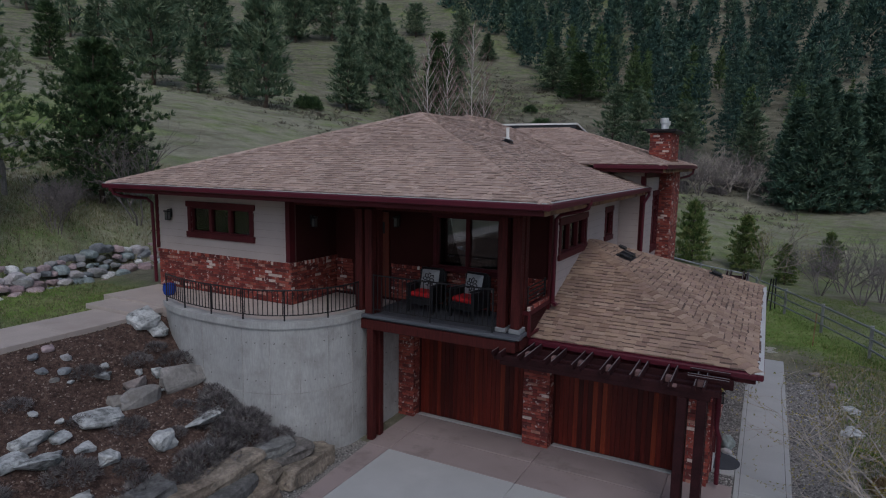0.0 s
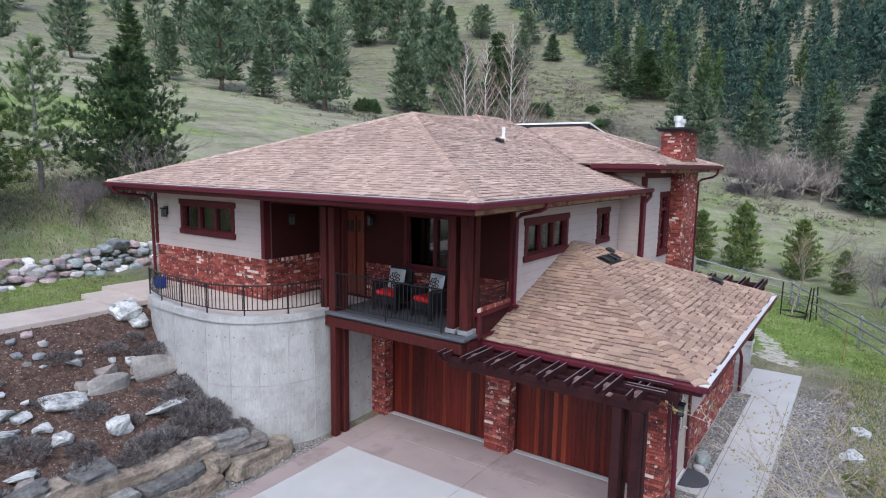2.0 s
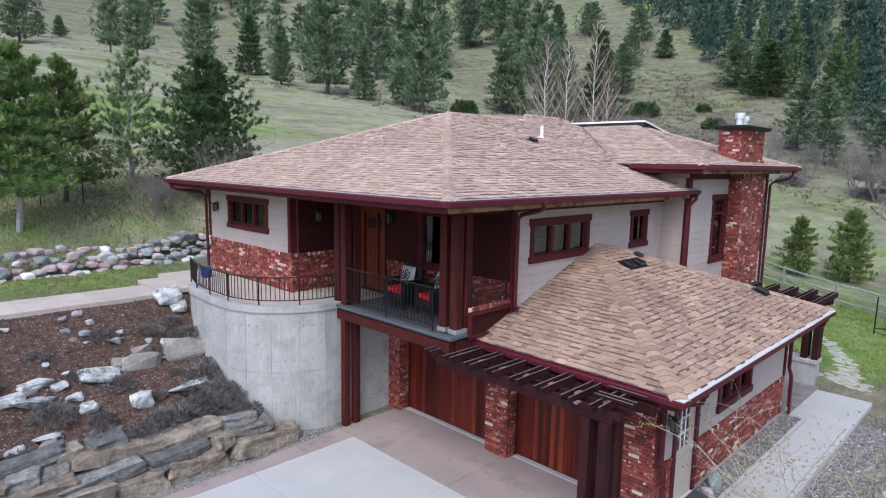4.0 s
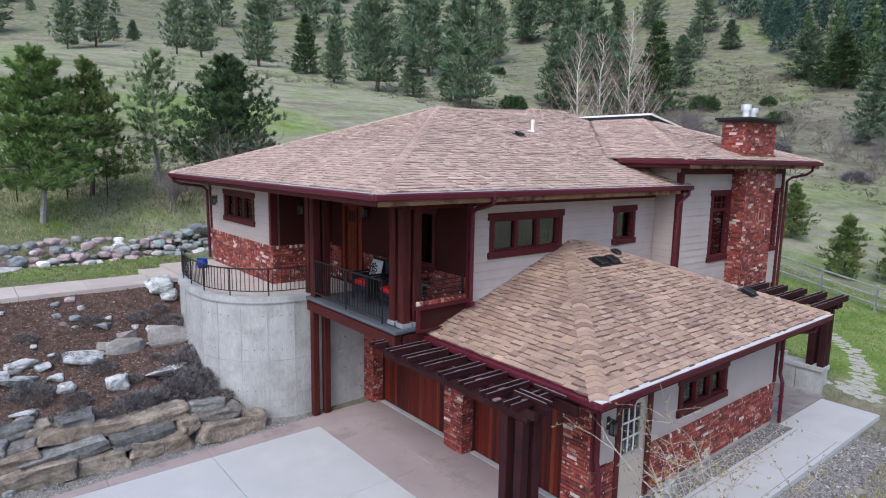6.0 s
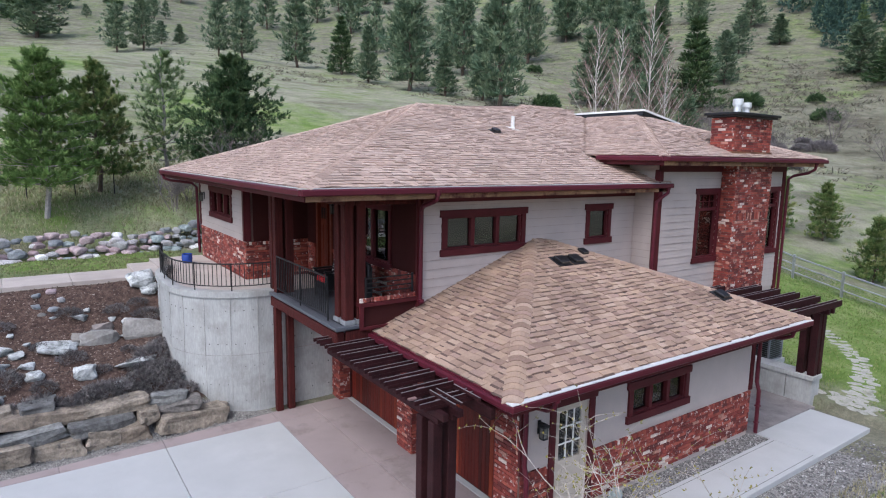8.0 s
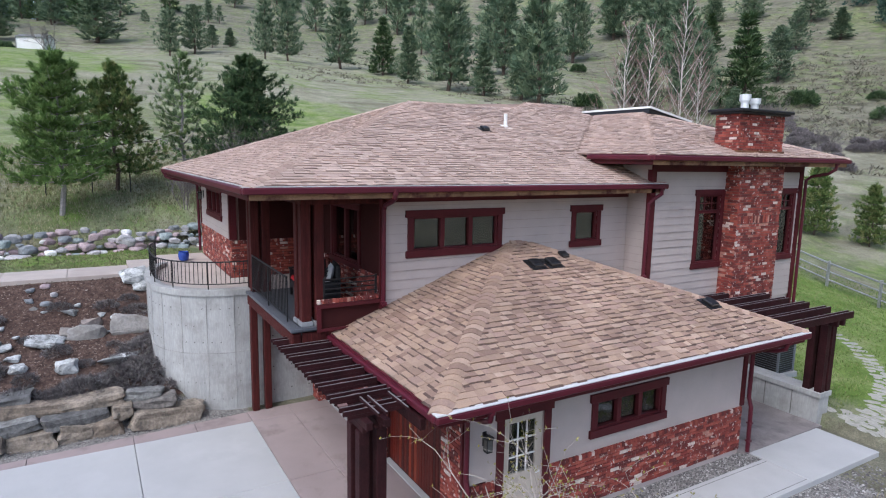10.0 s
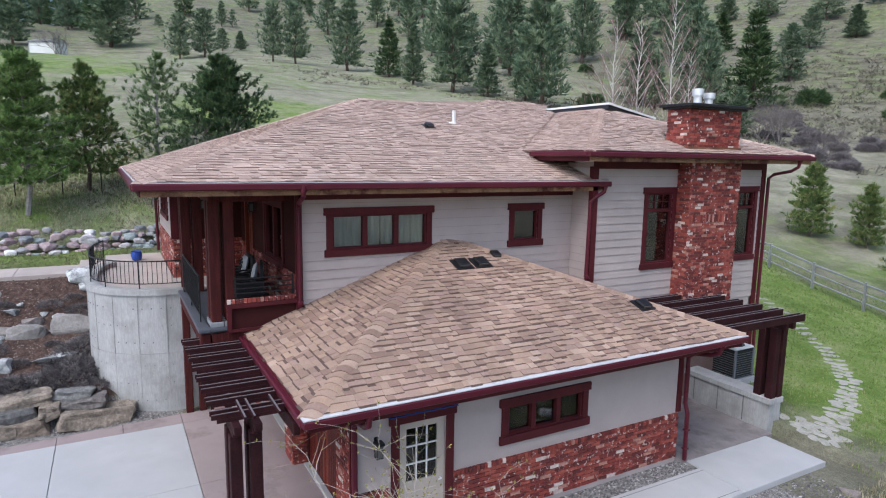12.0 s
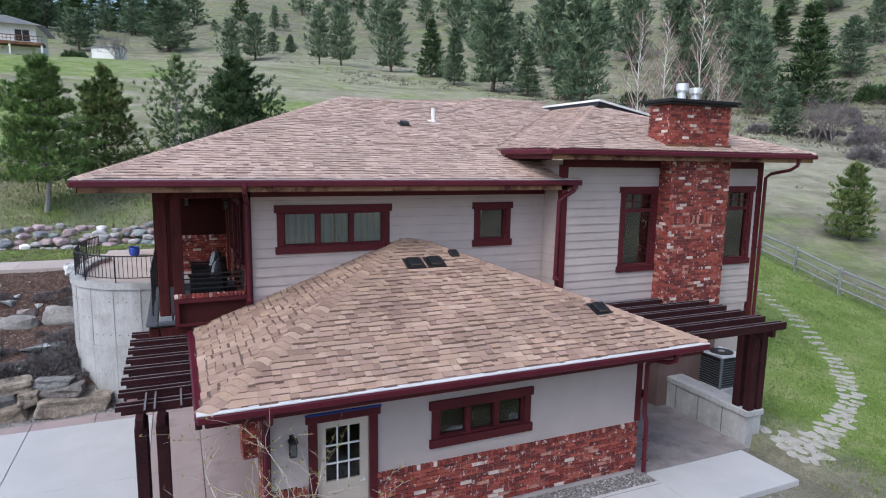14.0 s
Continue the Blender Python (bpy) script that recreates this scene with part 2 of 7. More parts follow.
def brickwork(parent, axis, u0, u1, face, out, z0, z1, holes=(), cap=True, rows=None):
    """Bricks in running bond on a wall's face, each proud of the mortar, with a rowlock course on top."""
    w, h, j, proud = 0.205, 0.062, 0.011, 0.022
    top = z1 - 0.09 if cap else z1
    n = max(1, round((top - z0) / (h + j)))
    step = (top - z0) / n
    for r in range(n):
        z = z0 + r * step
        u = u0 - (r % 2) * (w + j) / 2
        while u < u1 - 0.02:
            a, b = max(u, u0), min(u + w, u1)
            u += w + j
            if b - a < 0.03 or any(hh[0] - 0.01 < (a + b) / 2 < hh[1] + 0.01 and hh[2] < z + h / 2 < hh[3] for hh in holes):
                continue
            p = proud + rng.uniform(-0.004, 0.006)
            off = 0 if out > 0 else -p
            at = (a, face + off, z) if axis == "x" else (face + off, a, z)
            piece("brick", round(b - a, 2), round(p, 3), round(step - j, 3), "brick", parent, at, axis)
    if cap:
        u = u0
        while u < u1 - 0.03:
            at = (u, face - (0.05 if out < 0 else 0.0), z1 - 0.085) if axis == "x" else (face - (0.05 if out < 0 else 0.0), u, z1 - 0.085)
            piece("brick", min(0.065, round(u1 - u, 2)), 0.05, 0.085, "brick", parent, at, axis)
            u += 0.076


def siding(parent, axis, u0, u1, face, out, z0, z1, holes=(), step=0.19):
    """Lap boards, each leaning out at its foot over the one below."""
    z = z0
    while z < z1 - 0.02:
        top = min(z + step, z1)
        for a, b, c, d in rects(u0, u1, z, top, [h for h in holes]):
            bm = bmesh.new()
            lo, hi = 0.022, 0.006
            prof = [(0, c), (lo if c == z else lo - 0.008, c), (hi, d), (0, d)]
            ends = []
            for u in (a, b):
                ends.append([bm.verts.new((u, face + out * q, v) if axis == "x" else (face + out * q, u, v)) for q, v in prof])
            for i in range(4):
                bm.faces.new((ends[0][i], ends[0][(i + 1) % 4], ends[1][(i + 1) % 4], ends[1][i]))
            bm.faces.new(ends[0])
            bm.faces.new(ends[1][::-1])
            bmesh.ops.recalc_face_normals(bm, faces=bm.faces)
            part("board", bm, "siding", parent)
            # a dark strip paints the shadow below the next board's lip
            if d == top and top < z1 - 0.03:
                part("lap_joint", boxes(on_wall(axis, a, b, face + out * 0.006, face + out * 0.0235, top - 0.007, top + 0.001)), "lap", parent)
        z = top


# ---- the lie of the land ----
def soft(v, w):
    return v if v > 30 * w else w * math.log1p(math.exp(v / w))


def step01(a, b, v):
    s = min(max((v - a) / (b - a), 0.0), 1.0)
    return s * s * (3 - 2 * s)


def land(x, y):
    """Height of the ground: flat drive, planted bank, a hillside that climbs to the west and north."""
    hill = 0.225 * soft(-x - 1.0, 2.0) - 0.055 * soft(-x - 98, 7.0) + 0.09 * soft(-x - 148, 9.0) - 0.30 * soft(-x - 225, 12.0) * step01(32, 4, y) + 0.08 * soft(-x - 150, 8.0) * step01(4, 36, y)
    hill += 0.30 * soft(y - 80.0, 9.0) + 0.22 * soft(y - 150.0, 15.0)
    hill += 2.6 * math.exp(-(((x + 78) / 14) ** 2) - ((y - 74) / 12) ** 2)
    hill -= 2.9 * step01(-70, -112, x) * step01(34, 6, y) * (1 - step01(-148, -180, x) * step01(0, 25, y)) + 1.6 * math.exp(-(((x + 119) / 14) ** 2) - ((y - 23) / 13) ** 2)
    hill -= 0.55 * math.exp(-(((x + 100) / 21) ** 2)) * step01(20, 8, y)
    hill -= 1.0 * math.exp(-(((y - 45) / 11) ** 2)) * step01(-45, -16, x)
    hill -= 0.05 * soft(x - 2.5, 1.0) * step01(200, 20, x)
    hill -= 0.10 * soft(-y - 5.0, 6.0) * step01(-60, -10, x)
    far = min(math.hypot(x + 10, y - 15) / 60.0, 1.0)
    hill += far * (1.0 * noise.noise((x * 0.02, y * 0.02, 0.3)) + 0.5 * noise.noise((x * 0.07, y * 0.07, 1.3)))
    hill += 0.08 * noise.noise((x * 0.5, y * 0.5, 2.0)) * step01(2.0, 4.5, abs(x + 1.5) + max(0, y - 20))
    d = max(-8.2 - x, 0.0)
    bank = 0.6 * step01(-7.55, -8.2, x) + 0.41 * min(d, 2.2) + 0.72 * max(d - 2.2, 0.0)
    bank = min(bank, 2.68) + 0.07 * noise.noise((x * 0.9, y * 0.9, 4.0)) * step01(-7.6, -8.4, x)
    bank = min(bank, 2.68 + 0.02 * (-12 - x) if x < -12 else 2.68)
    south = step01(24.5, 12.5, y) * step01(-19.5, -17.0, x)
    z = hill * (1 - south) + bank * south
    if x > -9.0:
        drive = step01(-7.2, -6.9, x) * step01(14, 13, y)
        z = z * (1 - drive) + (-0.12) * drive
        if y < 23.5 and y > 13 and x > -3.4:
            z = -0.12
        if -3.4 < x < 1.9 and 13 <= y < 23.2:
            z = -0.12
    if x > 1.6:
        z = min(z, -0.06 - 0.05 * (x - 1.6)) if y < 24 else z
    return z


def lines(fine0, fine1, step, reach, extra=()):
    out = [fine0 + i * step for i in range(int((fine1 - fine0) / step) + 1)] + list(extra)
    g, v = step, fine1
    while v < reach:
        g *= 1.09
        v += g
        out.append(v)
    g, v = step, fine0
    while v > -reach:
        g *= 1.09
        v -= g
        out.append(v)
    return sorted(out)


def ground_material():
    m = bpy.data.materials.new("ground")
    m.use_nodes = True
    nt = m.node_tree
    b = nt.nodes["Principled BSDF"]
    p = nt.nodes.new("ShaderNodeNewGeometry").outputs["Position"]
    zone = nt.nodes.new("ShaderNodeAttribute")
    zone.attribute_name = "zone"
    sep = nt.nodes.new("ShaderNodeSeparateColor")
    nt.links.new(zone.outputs["Color"], sep.inputs[0])
    patch, mid, fine, blades = noise_out(nt, p, 0.09, 6, 0.65), noise_out(nt, p, 0.7, 6, 0.7), noise_out(nt, p, 9.0, 6, 0.75), noise_out(nt, p, 45.0, 3, 0.7)
    dry = ramp(nt, mid, [(0.25, (0.10, 0.098, 0.068)), (0.5, (0.165, 0.16, 0.117)), (0.75, (0.24, 0.232, 0.18))])
    green = ramp(nt, mid, [(0.28, (0.085, 0.15, 0.025)), (0.5, (0.155, 0.222, 0.058)), (0.75, (0.275, 0.29, 0.14))])
    amount = nt.nodes.new("ShaderNodeMath")
    amount.operation = "MULTIPLY_ADD"
    nt.links.new(patch, amount.inputs[0])
    amount.inputs[1].default_value = 0.9
    nt.links.new(sep.outputs[0], amount.inputs[2])
    fleck = nt.nodes.new("ShaderNodeMath")
    fleck.operation = "MULTIPLY_ADD"
    nt.links.new(noise_out(nt, p, 0.45, 5, 0.7), fleck.inputs[0])
    fleck.inputs[1].default_value = 1.1
    nt.links.new(amount.outputs[0], fleck.inputs[2])
    pale = ramp(nt, mid, [(0.25, (0.19, 0.188, 0.13)), (0.5, (0.275, 0.27, 0.195)), (0.75, (0.36, 0.345, 0.265))])
    dry = mixed(nt, dry, pale, zone.outputs["Alpha"])
    bands = noise_out(nt, p, 1.0, 5, 0.7, stretch=(0.10, 0.10, 1.1))
    dry = mixed(nt, dry, ramp(nt, bands, [(0.36, (0.66, 0.64, 0.61)), (0.50, (1.0, 1.0, 1.0)), (0.66, (1.16, 1.16, 1.14))]), 1.0, "MULTIPLY")
    shift = nt.nodes.new("ShaderNodeMath")
    shift.operation = "SUBTRACT"
    nt.links.new(fleck.outputs[0], shift.inputs[0])
    shift.inputs[1].default_value = 0.55
    gmask = ramp(nt, shift.outputs[0], [(0.56, (0, 0, 0)), (0.98, (1, 1, 1))])
    colour = mixed(nt, dry, green, gmask)

    def edge(chan, lo=0.45, hi=0.58):
        a = nt.nodes.new("ShaderNodeMath")
        a.operation = "MULTIPLY_ADD"
        nt.links.new(fine, a.inputs[0])
        a.inputs[1].default_value = 0.5
        s = nt.nodes.new("ShaderNodeMath")
        s.operation = "SUBTRACT"
        nt.links.new(sep.outputs[chan], s.inputs[0])
        s.inputs[1].default_value = 0.25
        nt.links.new(s.outputs[0], a.inputs[2])
        return ramp(nt, a.outputs[0], [(lo, (0, 0, 0)), (hi, (1, 1, 1))])

    mulch = ramp(nt, fine, [(0.3, (0.042, 0.027, 0.023)), (0.5, (0.085, 0.055, 0.045)), (0.72, (0.15, 0.105, 0.086))])
    gravel = ramp(nt, blades, [(0.3, (0.09, 0.088, 0.085)), (0.5, (0.21, 0.20, 0.19)), (0.7, (0.38, 0.37, 0.355))])
    colour = mixed(nt, colour, mulch, edge(1))
    colour = mixed(nt, colour, gravel, edge(2))
    tone = ramp(nt, blades, [(0.3, (0.65, 0.65, 0.65)), (0.7, (1.35, 1.35, 1.35))])
    colour = mixed(nt, colour, tone, 1.0, "MULTIPLY")
    tone = ramp(nt, fine, [(0.3, (0.75, 0.75, 0.75)), (0.7, (1.25, 1.25, 1.25))])
    colour = mixed(nt, colour, tone, 1.0, "MULTIPLY")
    nt.links.new(colour, b.inputs["Base Color"])
    b.inputs["Roughness"].default_value = 0.95
    b.inputs["Specular IOR Level"].default_value = 0.15
    bp = nt.nodes.new("ShaderNodeBump")
    bp.inputs["Strength"].default_value, bp.inputs["Distance"].default_value = 0.8, 0.06
    nt.links.new(fine, bp.inputs["Height"])
    nt.links.new(bp.outputs[0], b.inputs["Normal"])
    return m


def zones(x, y):
    """How green, how much bark mulch, how much gravel."""
    wide = 0.16 * step01(-28, -36, x)
    past = max((x - 2.7) * 0.92 + (y - 28.2) * 0.39, (y - 35.4 + 0.196 * (x + 0.1)) * 0.98)
    lawn = step01(22, 27, y) * step01(-24, -14, x) * step01(14, 7, x) * (0.24 + 0.42 * step01(1.5, -0.5, past)) * step01(84, 66, y)
    lawn = max(lawn, 0.42 * step01(-17.6, -16.6, x) * step01(-12.5, -13.5, x) * step01(13.5, 11, y) * step01(4, 7, y))
    lawn = max(lawn, wide)
    lawn = max(lawn, 0.46 * step01(-54, -60, x) * step01(-124, -112, x) * step01(22, 8, y))
    lawn = max(lawn, 0.42 * step01(-33, -37, x) * step01(-54, -48, x) * step01(33, 28, y) * step01(12, 17, y))
    lawn = max(lawn, 0.40 * step01(-26, -30, x) * step01(-46, -42, x) * step01(9, 3, y))
    lawn = max(lawn, 0.24 * step01(-17, -19, x) * step01(-34, -27, x) * step01(34, 24, y))
    mulch = step01(-12.2, -11.9, x) * step01(-6.5, -7.0, x) * step01(11, 10, y)
    gravel = step01(0.9, 1.3, x) * step01(22.2, 20.6, y) * step01(4.4, 3.2, x)
    gravel = max(gravel, step01(-8.1, -7.85, x) * step01(-6.8, -7.0, x) * step01(11.8, 11.2, y) * step01(-20, -10, y))
    return lawn, mulch * (1 - gravel), gravel


def build_ground():
    xs = lines(-26.0, 9.0, 0.3, 900, (-3.41, -3.39))
    ys = lines(-8.0, 42.0, 0.35, 900, (23.45, 23.55))
    verts = [(x, y, land(x, y)) for y in ys for x in xs]
    nx = len(xs)
    faces = [(j * nx + i, j * nx + i + 1, (j + 1) * nx + i + 1, (j + 1) * nx + i) for j in range(len(ys) - 1) for i in range(nx - 1)]
    me = bpy.data.meshes.new("ground")
    me.from_pydata(verts, [], faces)
    col = me.color_attributes.new("zone", "FLOAT_COLOR", "POINT")
    col.data.foreach_set("color", [c for x, y, z in verts for c in (*zones(x, y), max(0.8 * step01(-16.6, -19, x) * step01(90, 60, y) * step01(-170, -110, x), 0.55 * step01(-20, -8, x) * step01(38, 44, y) * step01(92, 80, y)))])
    me.shade_smooth()
    me.materials.append(ground_material())
    tagged(new("ground", me), "grassy hillside with lawn, bark mulch and gravel", "ground", kind="structure")


build_ground()

# ---- house: upper storey walls ----
FLOOR, PATIO = 2.92, 2.87
W1 = (-13.0 + 0.14, -10.64 - 0.14, 4.27 + 0.16, 5.24 - 0.16)
W2 = (13.94 + 0.14, 16.31 - 0.14, 4.14 + 0.16, 5.13 - 0.15)
W3 = (18.31 + 0.14, 19.27 - 0.14, 4.12 + 0.15, 5.12 - 0.14)
W4 = (21.85 + 0.13, 22.97 - 0.13, 3.43 + 0.15, 5.5 - 0.15)
W5 = (25.12 + 0.13, 26.24 - 0.13, 3.43 + 0.15, 5.5 - 0.15)
W6 = (15.87 + 0.14, 17.80 - 0.14, 1.29 + 0.15, 2.10 - 0.14)
D1 = (-8.72, -7.92, FLOOR, 4.98)
W7 = (-6.55, -4.75, 3.82, 5.06)
D2 = (13.97, 14.80, 0.03, 2.06)

w_sw = wall("wall_south_west", "x", -14.2, -9.5, 11.65, -1, 2.6, 5.5, "mortar", [W1], label="beige lap-sided wall over a red brick base")
brickwork(w_sw, "x", -14.2, -9.5, 11.65, -1, 2.87, 3.88)
siding(w_sw, "x", -14.2, -9.5, 11.65, -1, 3.88, 5.5, [W1])
w_ret = wall("wall_entry_return", "y", 11.85, 13.4, -9.5, 1, 2.6, 5.5, "darkwall", label="dark red wall beside the entry with a brick base")
brickwork(w_ret, "y", 11.65, 13.4, -9.5, 1, 2.87, 3.88)
w_back = wall("wall_entry_back", "x", -9.7, -3.65, 13.4, -1, 2.6, 5.5, "darkwall", [D1, W7], label="dark red back wall of the covered balcony with a brick base")
brickwork(w_back, "x", -7.75, -3.66, 13.4, -1, 2.93, 3.80)
brickwork(w_back, "x", -9.47, -8.95, 13.4, -1, 2.93, 3.80)
w_east = wall("wall_east", "y", 13.61, 20.17, -3.65, 1, 2.6, 5.5, "siding", [W2, W3], label="beige lap-sided upper wall with red trim")
siding(w_east, "y", 13.36, 20.17, -3.65, 1, 2.95, 5.42, [W2, W3])
w_jog = wall("wall_jog", "x", -3.85, -2.93, 20.17, -1, 2.4, 6.1, "siding", label="narrow beige lap-sided return wall")
siding(w_jog, "x", -3.62, -2.93, 20.17, -1, 2.95, 6.0)
w_ne = wall("wall_north_east", "y", 20.37, 26.5, -2.93, 1, 0.3, 6.1, "siding", [W4, W5], label="tall beige lap-sided wall beside the chimney")
siding(w_ne, "y", 20.17, 26.5, -2.93, 1, 2.35, 6.02, [W4, W5])
wall("wall_north", "x", -13.0, -2.93, 26.5, 1, 0.3, 6.1, "siding", label="plain beige wall that closes the house")
wall("wall_west", "y", 11.85, 26.3, -14.2, -1, 2.6, 5.5, "siding", label="plain beige wall that closes the house")
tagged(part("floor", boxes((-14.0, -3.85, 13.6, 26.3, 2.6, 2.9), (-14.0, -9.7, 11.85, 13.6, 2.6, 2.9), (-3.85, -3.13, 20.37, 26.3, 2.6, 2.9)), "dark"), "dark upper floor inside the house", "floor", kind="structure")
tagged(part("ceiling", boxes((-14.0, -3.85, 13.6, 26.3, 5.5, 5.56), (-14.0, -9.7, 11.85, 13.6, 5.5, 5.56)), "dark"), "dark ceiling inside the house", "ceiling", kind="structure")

# lower storey: garage and wing
w_g = wall("wall_garage_front", "x", -7.4, -0.17, 13.45, -1, 0.0, 2.75, "darkwall", [(-6.92, -4.08, 0.0, 2.3), (-3.42, -0.78, 0.0, 2.3)], label="dark wall round the garage doors")
w_w = wall("wall_wing_east", "y", 13.65, 20.28, -0.17, 1, -0.1, 2.75, "stucco", [W6, D2], label="beige stucco wall over a red brick base")
brickwork(w_w, "y", 14.93, 20.28, -0.17, 1, 0.06, 1.04)
brickwork(w_w, "y", 13.2, 13.82, -0.17, 1, 0.06, 1.04)
wall("wall_wing_north", "x", -3.0, -0.37, 20.28, 1, -0.1, 2.75, "stucco", label="beige stucco end wall over the patio")
w_side = wall("wall_garage_side", "y", 11.75, 20.3, -7.4, 1, -0.1, 2.62, "concrete", label="cast concrete side wall of the garage")
part("form_seam", boxes((-7.402, -7.394, 11.76, 13.4, 1.44, 1.452)), "lap", w_side)
bm = bmesh.new()
for y in (12.15, 12.6, 13.05):
    for z in (0.35, 0.95, 1.75, 2.3):
        tube(bm, [(-7.42, y, z), (-7.396, y, z)], 0.017, 6)
part("tie_hole", bm, "black", w_side, "small dark form-tie holes")["kind"] = "stuff"
tagged(part("garage_floor", boxes((-7.4, -0.37, 13.65, 20.3, -0.1, 0.02)), "concrete"), "concrete garage floor", "floor", kind="structure")
wall("wall_basement_back", "x", -7.4, -3.0, 20.3, 1, -0.1, 2.6, "concrete", label="plain wall that closes the garage")
wall("wall_patio_back", "y", 20.5, 26.5, -3.13, 1, -0.1, 2.4, "darkwall", label="dark lower wall behind the patio")


# ---- roofs ----
SLOPE = 0.35


def course_shingles(parent, eave_a, eave_b, up, rise, depth, left_cut, right_cut, near=None, seed=1, mat="shingles", dash=0.71):
    """Shingles on one roof plane. eave_a to eave_b: the eave's ends, seen from outside left to right; up: plan direction of the slope;
    depth: plan length up the slope; left_cut, right_cut: plan metres lost on each side for each metre up. near(x, y): which are loose pieces."""
    r = random.Random(seed)
    a, b = Vector(eave_a), Vector(eave_b)
    along = (b - a).normalized()
    upv = Vector((up[0], up[1], rise)).normalized()
    length, run = (b - a).length, math.hypot(1, rise)
    nrm = along.cross(upv).normalized()
    expo, thick = 0.135, 0.014
    n = int(depth * run / expo) + 1
    verts, faces, bv, bf = [], [], [], []
    count = 0
    for i in range(n):
        s = i * expo
        lo = left_cut * s / run
        hi = length - right_cut * s / run
        if hi - lo < 0.05:
            continue
        u = lo - r.uniform(0, 0.25)
        while u < hi:
            w = r.choice((0.10, 0.13, 0.17, 0.21, 0.26))
            u0, u1 = max(u, lo), min(u + w - 0.003, hi)
            u += w
            if u1 - u0 < 0.02:
                continue
            t = thick * r.choice((0.6, 0.7, 1.5, 1.8))
            drop = r.choice((0.0, 0.0, 0.012, 0.02))
            s1 = min(s + expo * 1.08, depth * run)
            if s1 - s < 0.03:
                continue
            l1, h1 = left_cut * s1 / run, length - right_cut * s1 / run
            q = [(u0, s - drop, 0.004), (u1, s - drop, 0.004), (min(u1, max(h1, u0)), s1, 0.0), (max(u0, min(l1, u1)), s1, 0.0),
                 (u0, s - drop, t + 0.004), (u1, s - drop, t + 0.004), (min(u1, max(h1, u0)), s1, 0.006), (max(u0, min(l1, u1)), s1, 0.006)]
            pts = [a + along * x + upv * y + nrm * z for x, y, z in q]
            # dark strip at tab feet: printed shadow line that also paints their shade
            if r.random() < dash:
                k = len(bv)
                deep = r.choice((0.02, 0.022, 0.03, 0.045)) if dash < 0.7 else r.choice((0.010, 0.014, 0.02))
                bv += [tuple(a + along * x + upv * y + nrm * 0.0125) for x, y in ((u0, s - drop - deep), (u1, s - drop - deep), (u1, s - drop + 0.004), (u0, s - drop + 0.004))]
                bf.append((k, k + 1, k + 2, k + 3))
            fs = [(4, 5, 6, 7), (0, 1, 5, 4), (1, 2, 6, 5), (3, 0, 4, 7)]
            c = (pts[0] + pts[2]) / 2
            if near and count < 300 and near(c.x, c.y):
                me = bpy.data.meshes.new("shingle")
                me.from_pydata([tuple(p - pts[0]) for p in pts], [], fs)
                me.materials.append(M["shingle"])
                ob = bpy.data.objects.new("shingle", me)
                scene.collection.objects.link(ob)
                ob.parent, ob.location = parent, pts[0]
                count += 1
            else:
                k = len(verts)
                verts += [tuple(p) for p in pts]
                faces += [tuple(k + j for j in f) for f in fs]
    me = bpy.data.meshes.new("shingle_courses")
    me.from_pydata(verts, [], faces)
    ob = link("shingle_courses", me, mat, parent)
    ob["kind"] = "stuff"
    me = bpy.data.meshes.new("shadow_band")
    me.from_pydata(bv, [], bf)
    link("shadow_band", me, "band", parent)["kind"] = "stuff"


def ridge_caps(parent, p, q, seed=2, width=0.13, mat="shingles"):
    """Bent cap shingles along a hip or ridge, from low to high."""
    r = random.Random(seed)
    p, q = Vector(p), Vector(q)
    d = (q - p).normalized()
    side = d.cross(Vector((0, 0, 1))).normalized()
    upv = side.cross(d).normalized()
    verts, faces = [], []
    n = int((q - p).length / 0.15)
    for i in range(n):
        c = p + d * i * 0.15
        k = len(verts)
        for s, lift in ((-0.03, 0.036), (0.16, 0.020)):
            for w, h in ((-width, -0.055), (-width * 0.45, -0.008), (0, 0.006), (width * 0.45, -0.008), (width, -0.055)):
                verts.append(tuple(c + d * s + side * w + upv * (h + lift)))
        for w, h in ((-width, -0.075), (width, -0.075)):
            verts.append(tuple(c - d * 0.03 + side * w + upv * (h + 0.04)))
        faces += [(k + j, k + j + 1, k + 6 + j, k + 5 + j) for j in range(4)]
        faces += [(k + 10, k + 11, k + 4, k + 3, k + 2, k + 1, k)]
    me = bpy.data.meshes.new("ridge_cap")
    me.from_pydata(verts, [], faces)
    ob = link("ridge_cap", me, mat, parent)
    ob["kind"] = "stuff"


def deck_mesh(name, planes, thick, label):
    """The boarded roof deck below the shingles, from its sloping planes."""
    bm = bmesh.new()
    for pl in planes:
        top = [bm.verts.new(p) for p in pl]
        low = [bm.verts.new((p[0], p[1], p[2] - thick)) for p in pl]
        n = len(pl)
        bm.faces.new(top)
        bm.faces.new(low[::-1])
        for i in range(n):
            bm.faces.new((top[i], low[i], low[(i + 1) % n], top[(i + 1) % n]))
    return tagged(part(name, bm, "underlay"), label, "roof", kind="structure")


# main hip roof
XE, XW, YS, ZE = -2.88, -14.78, 10.64, 5.68
XR = (XE + XW) / 2
HALF = (XE - XW) / 2
ZR, YA = ZE + SLOPE * HALF, YS + HALF
YB = 20.3
NE_C = (-9.65, 21.45, 8.05)
YN = 27.6
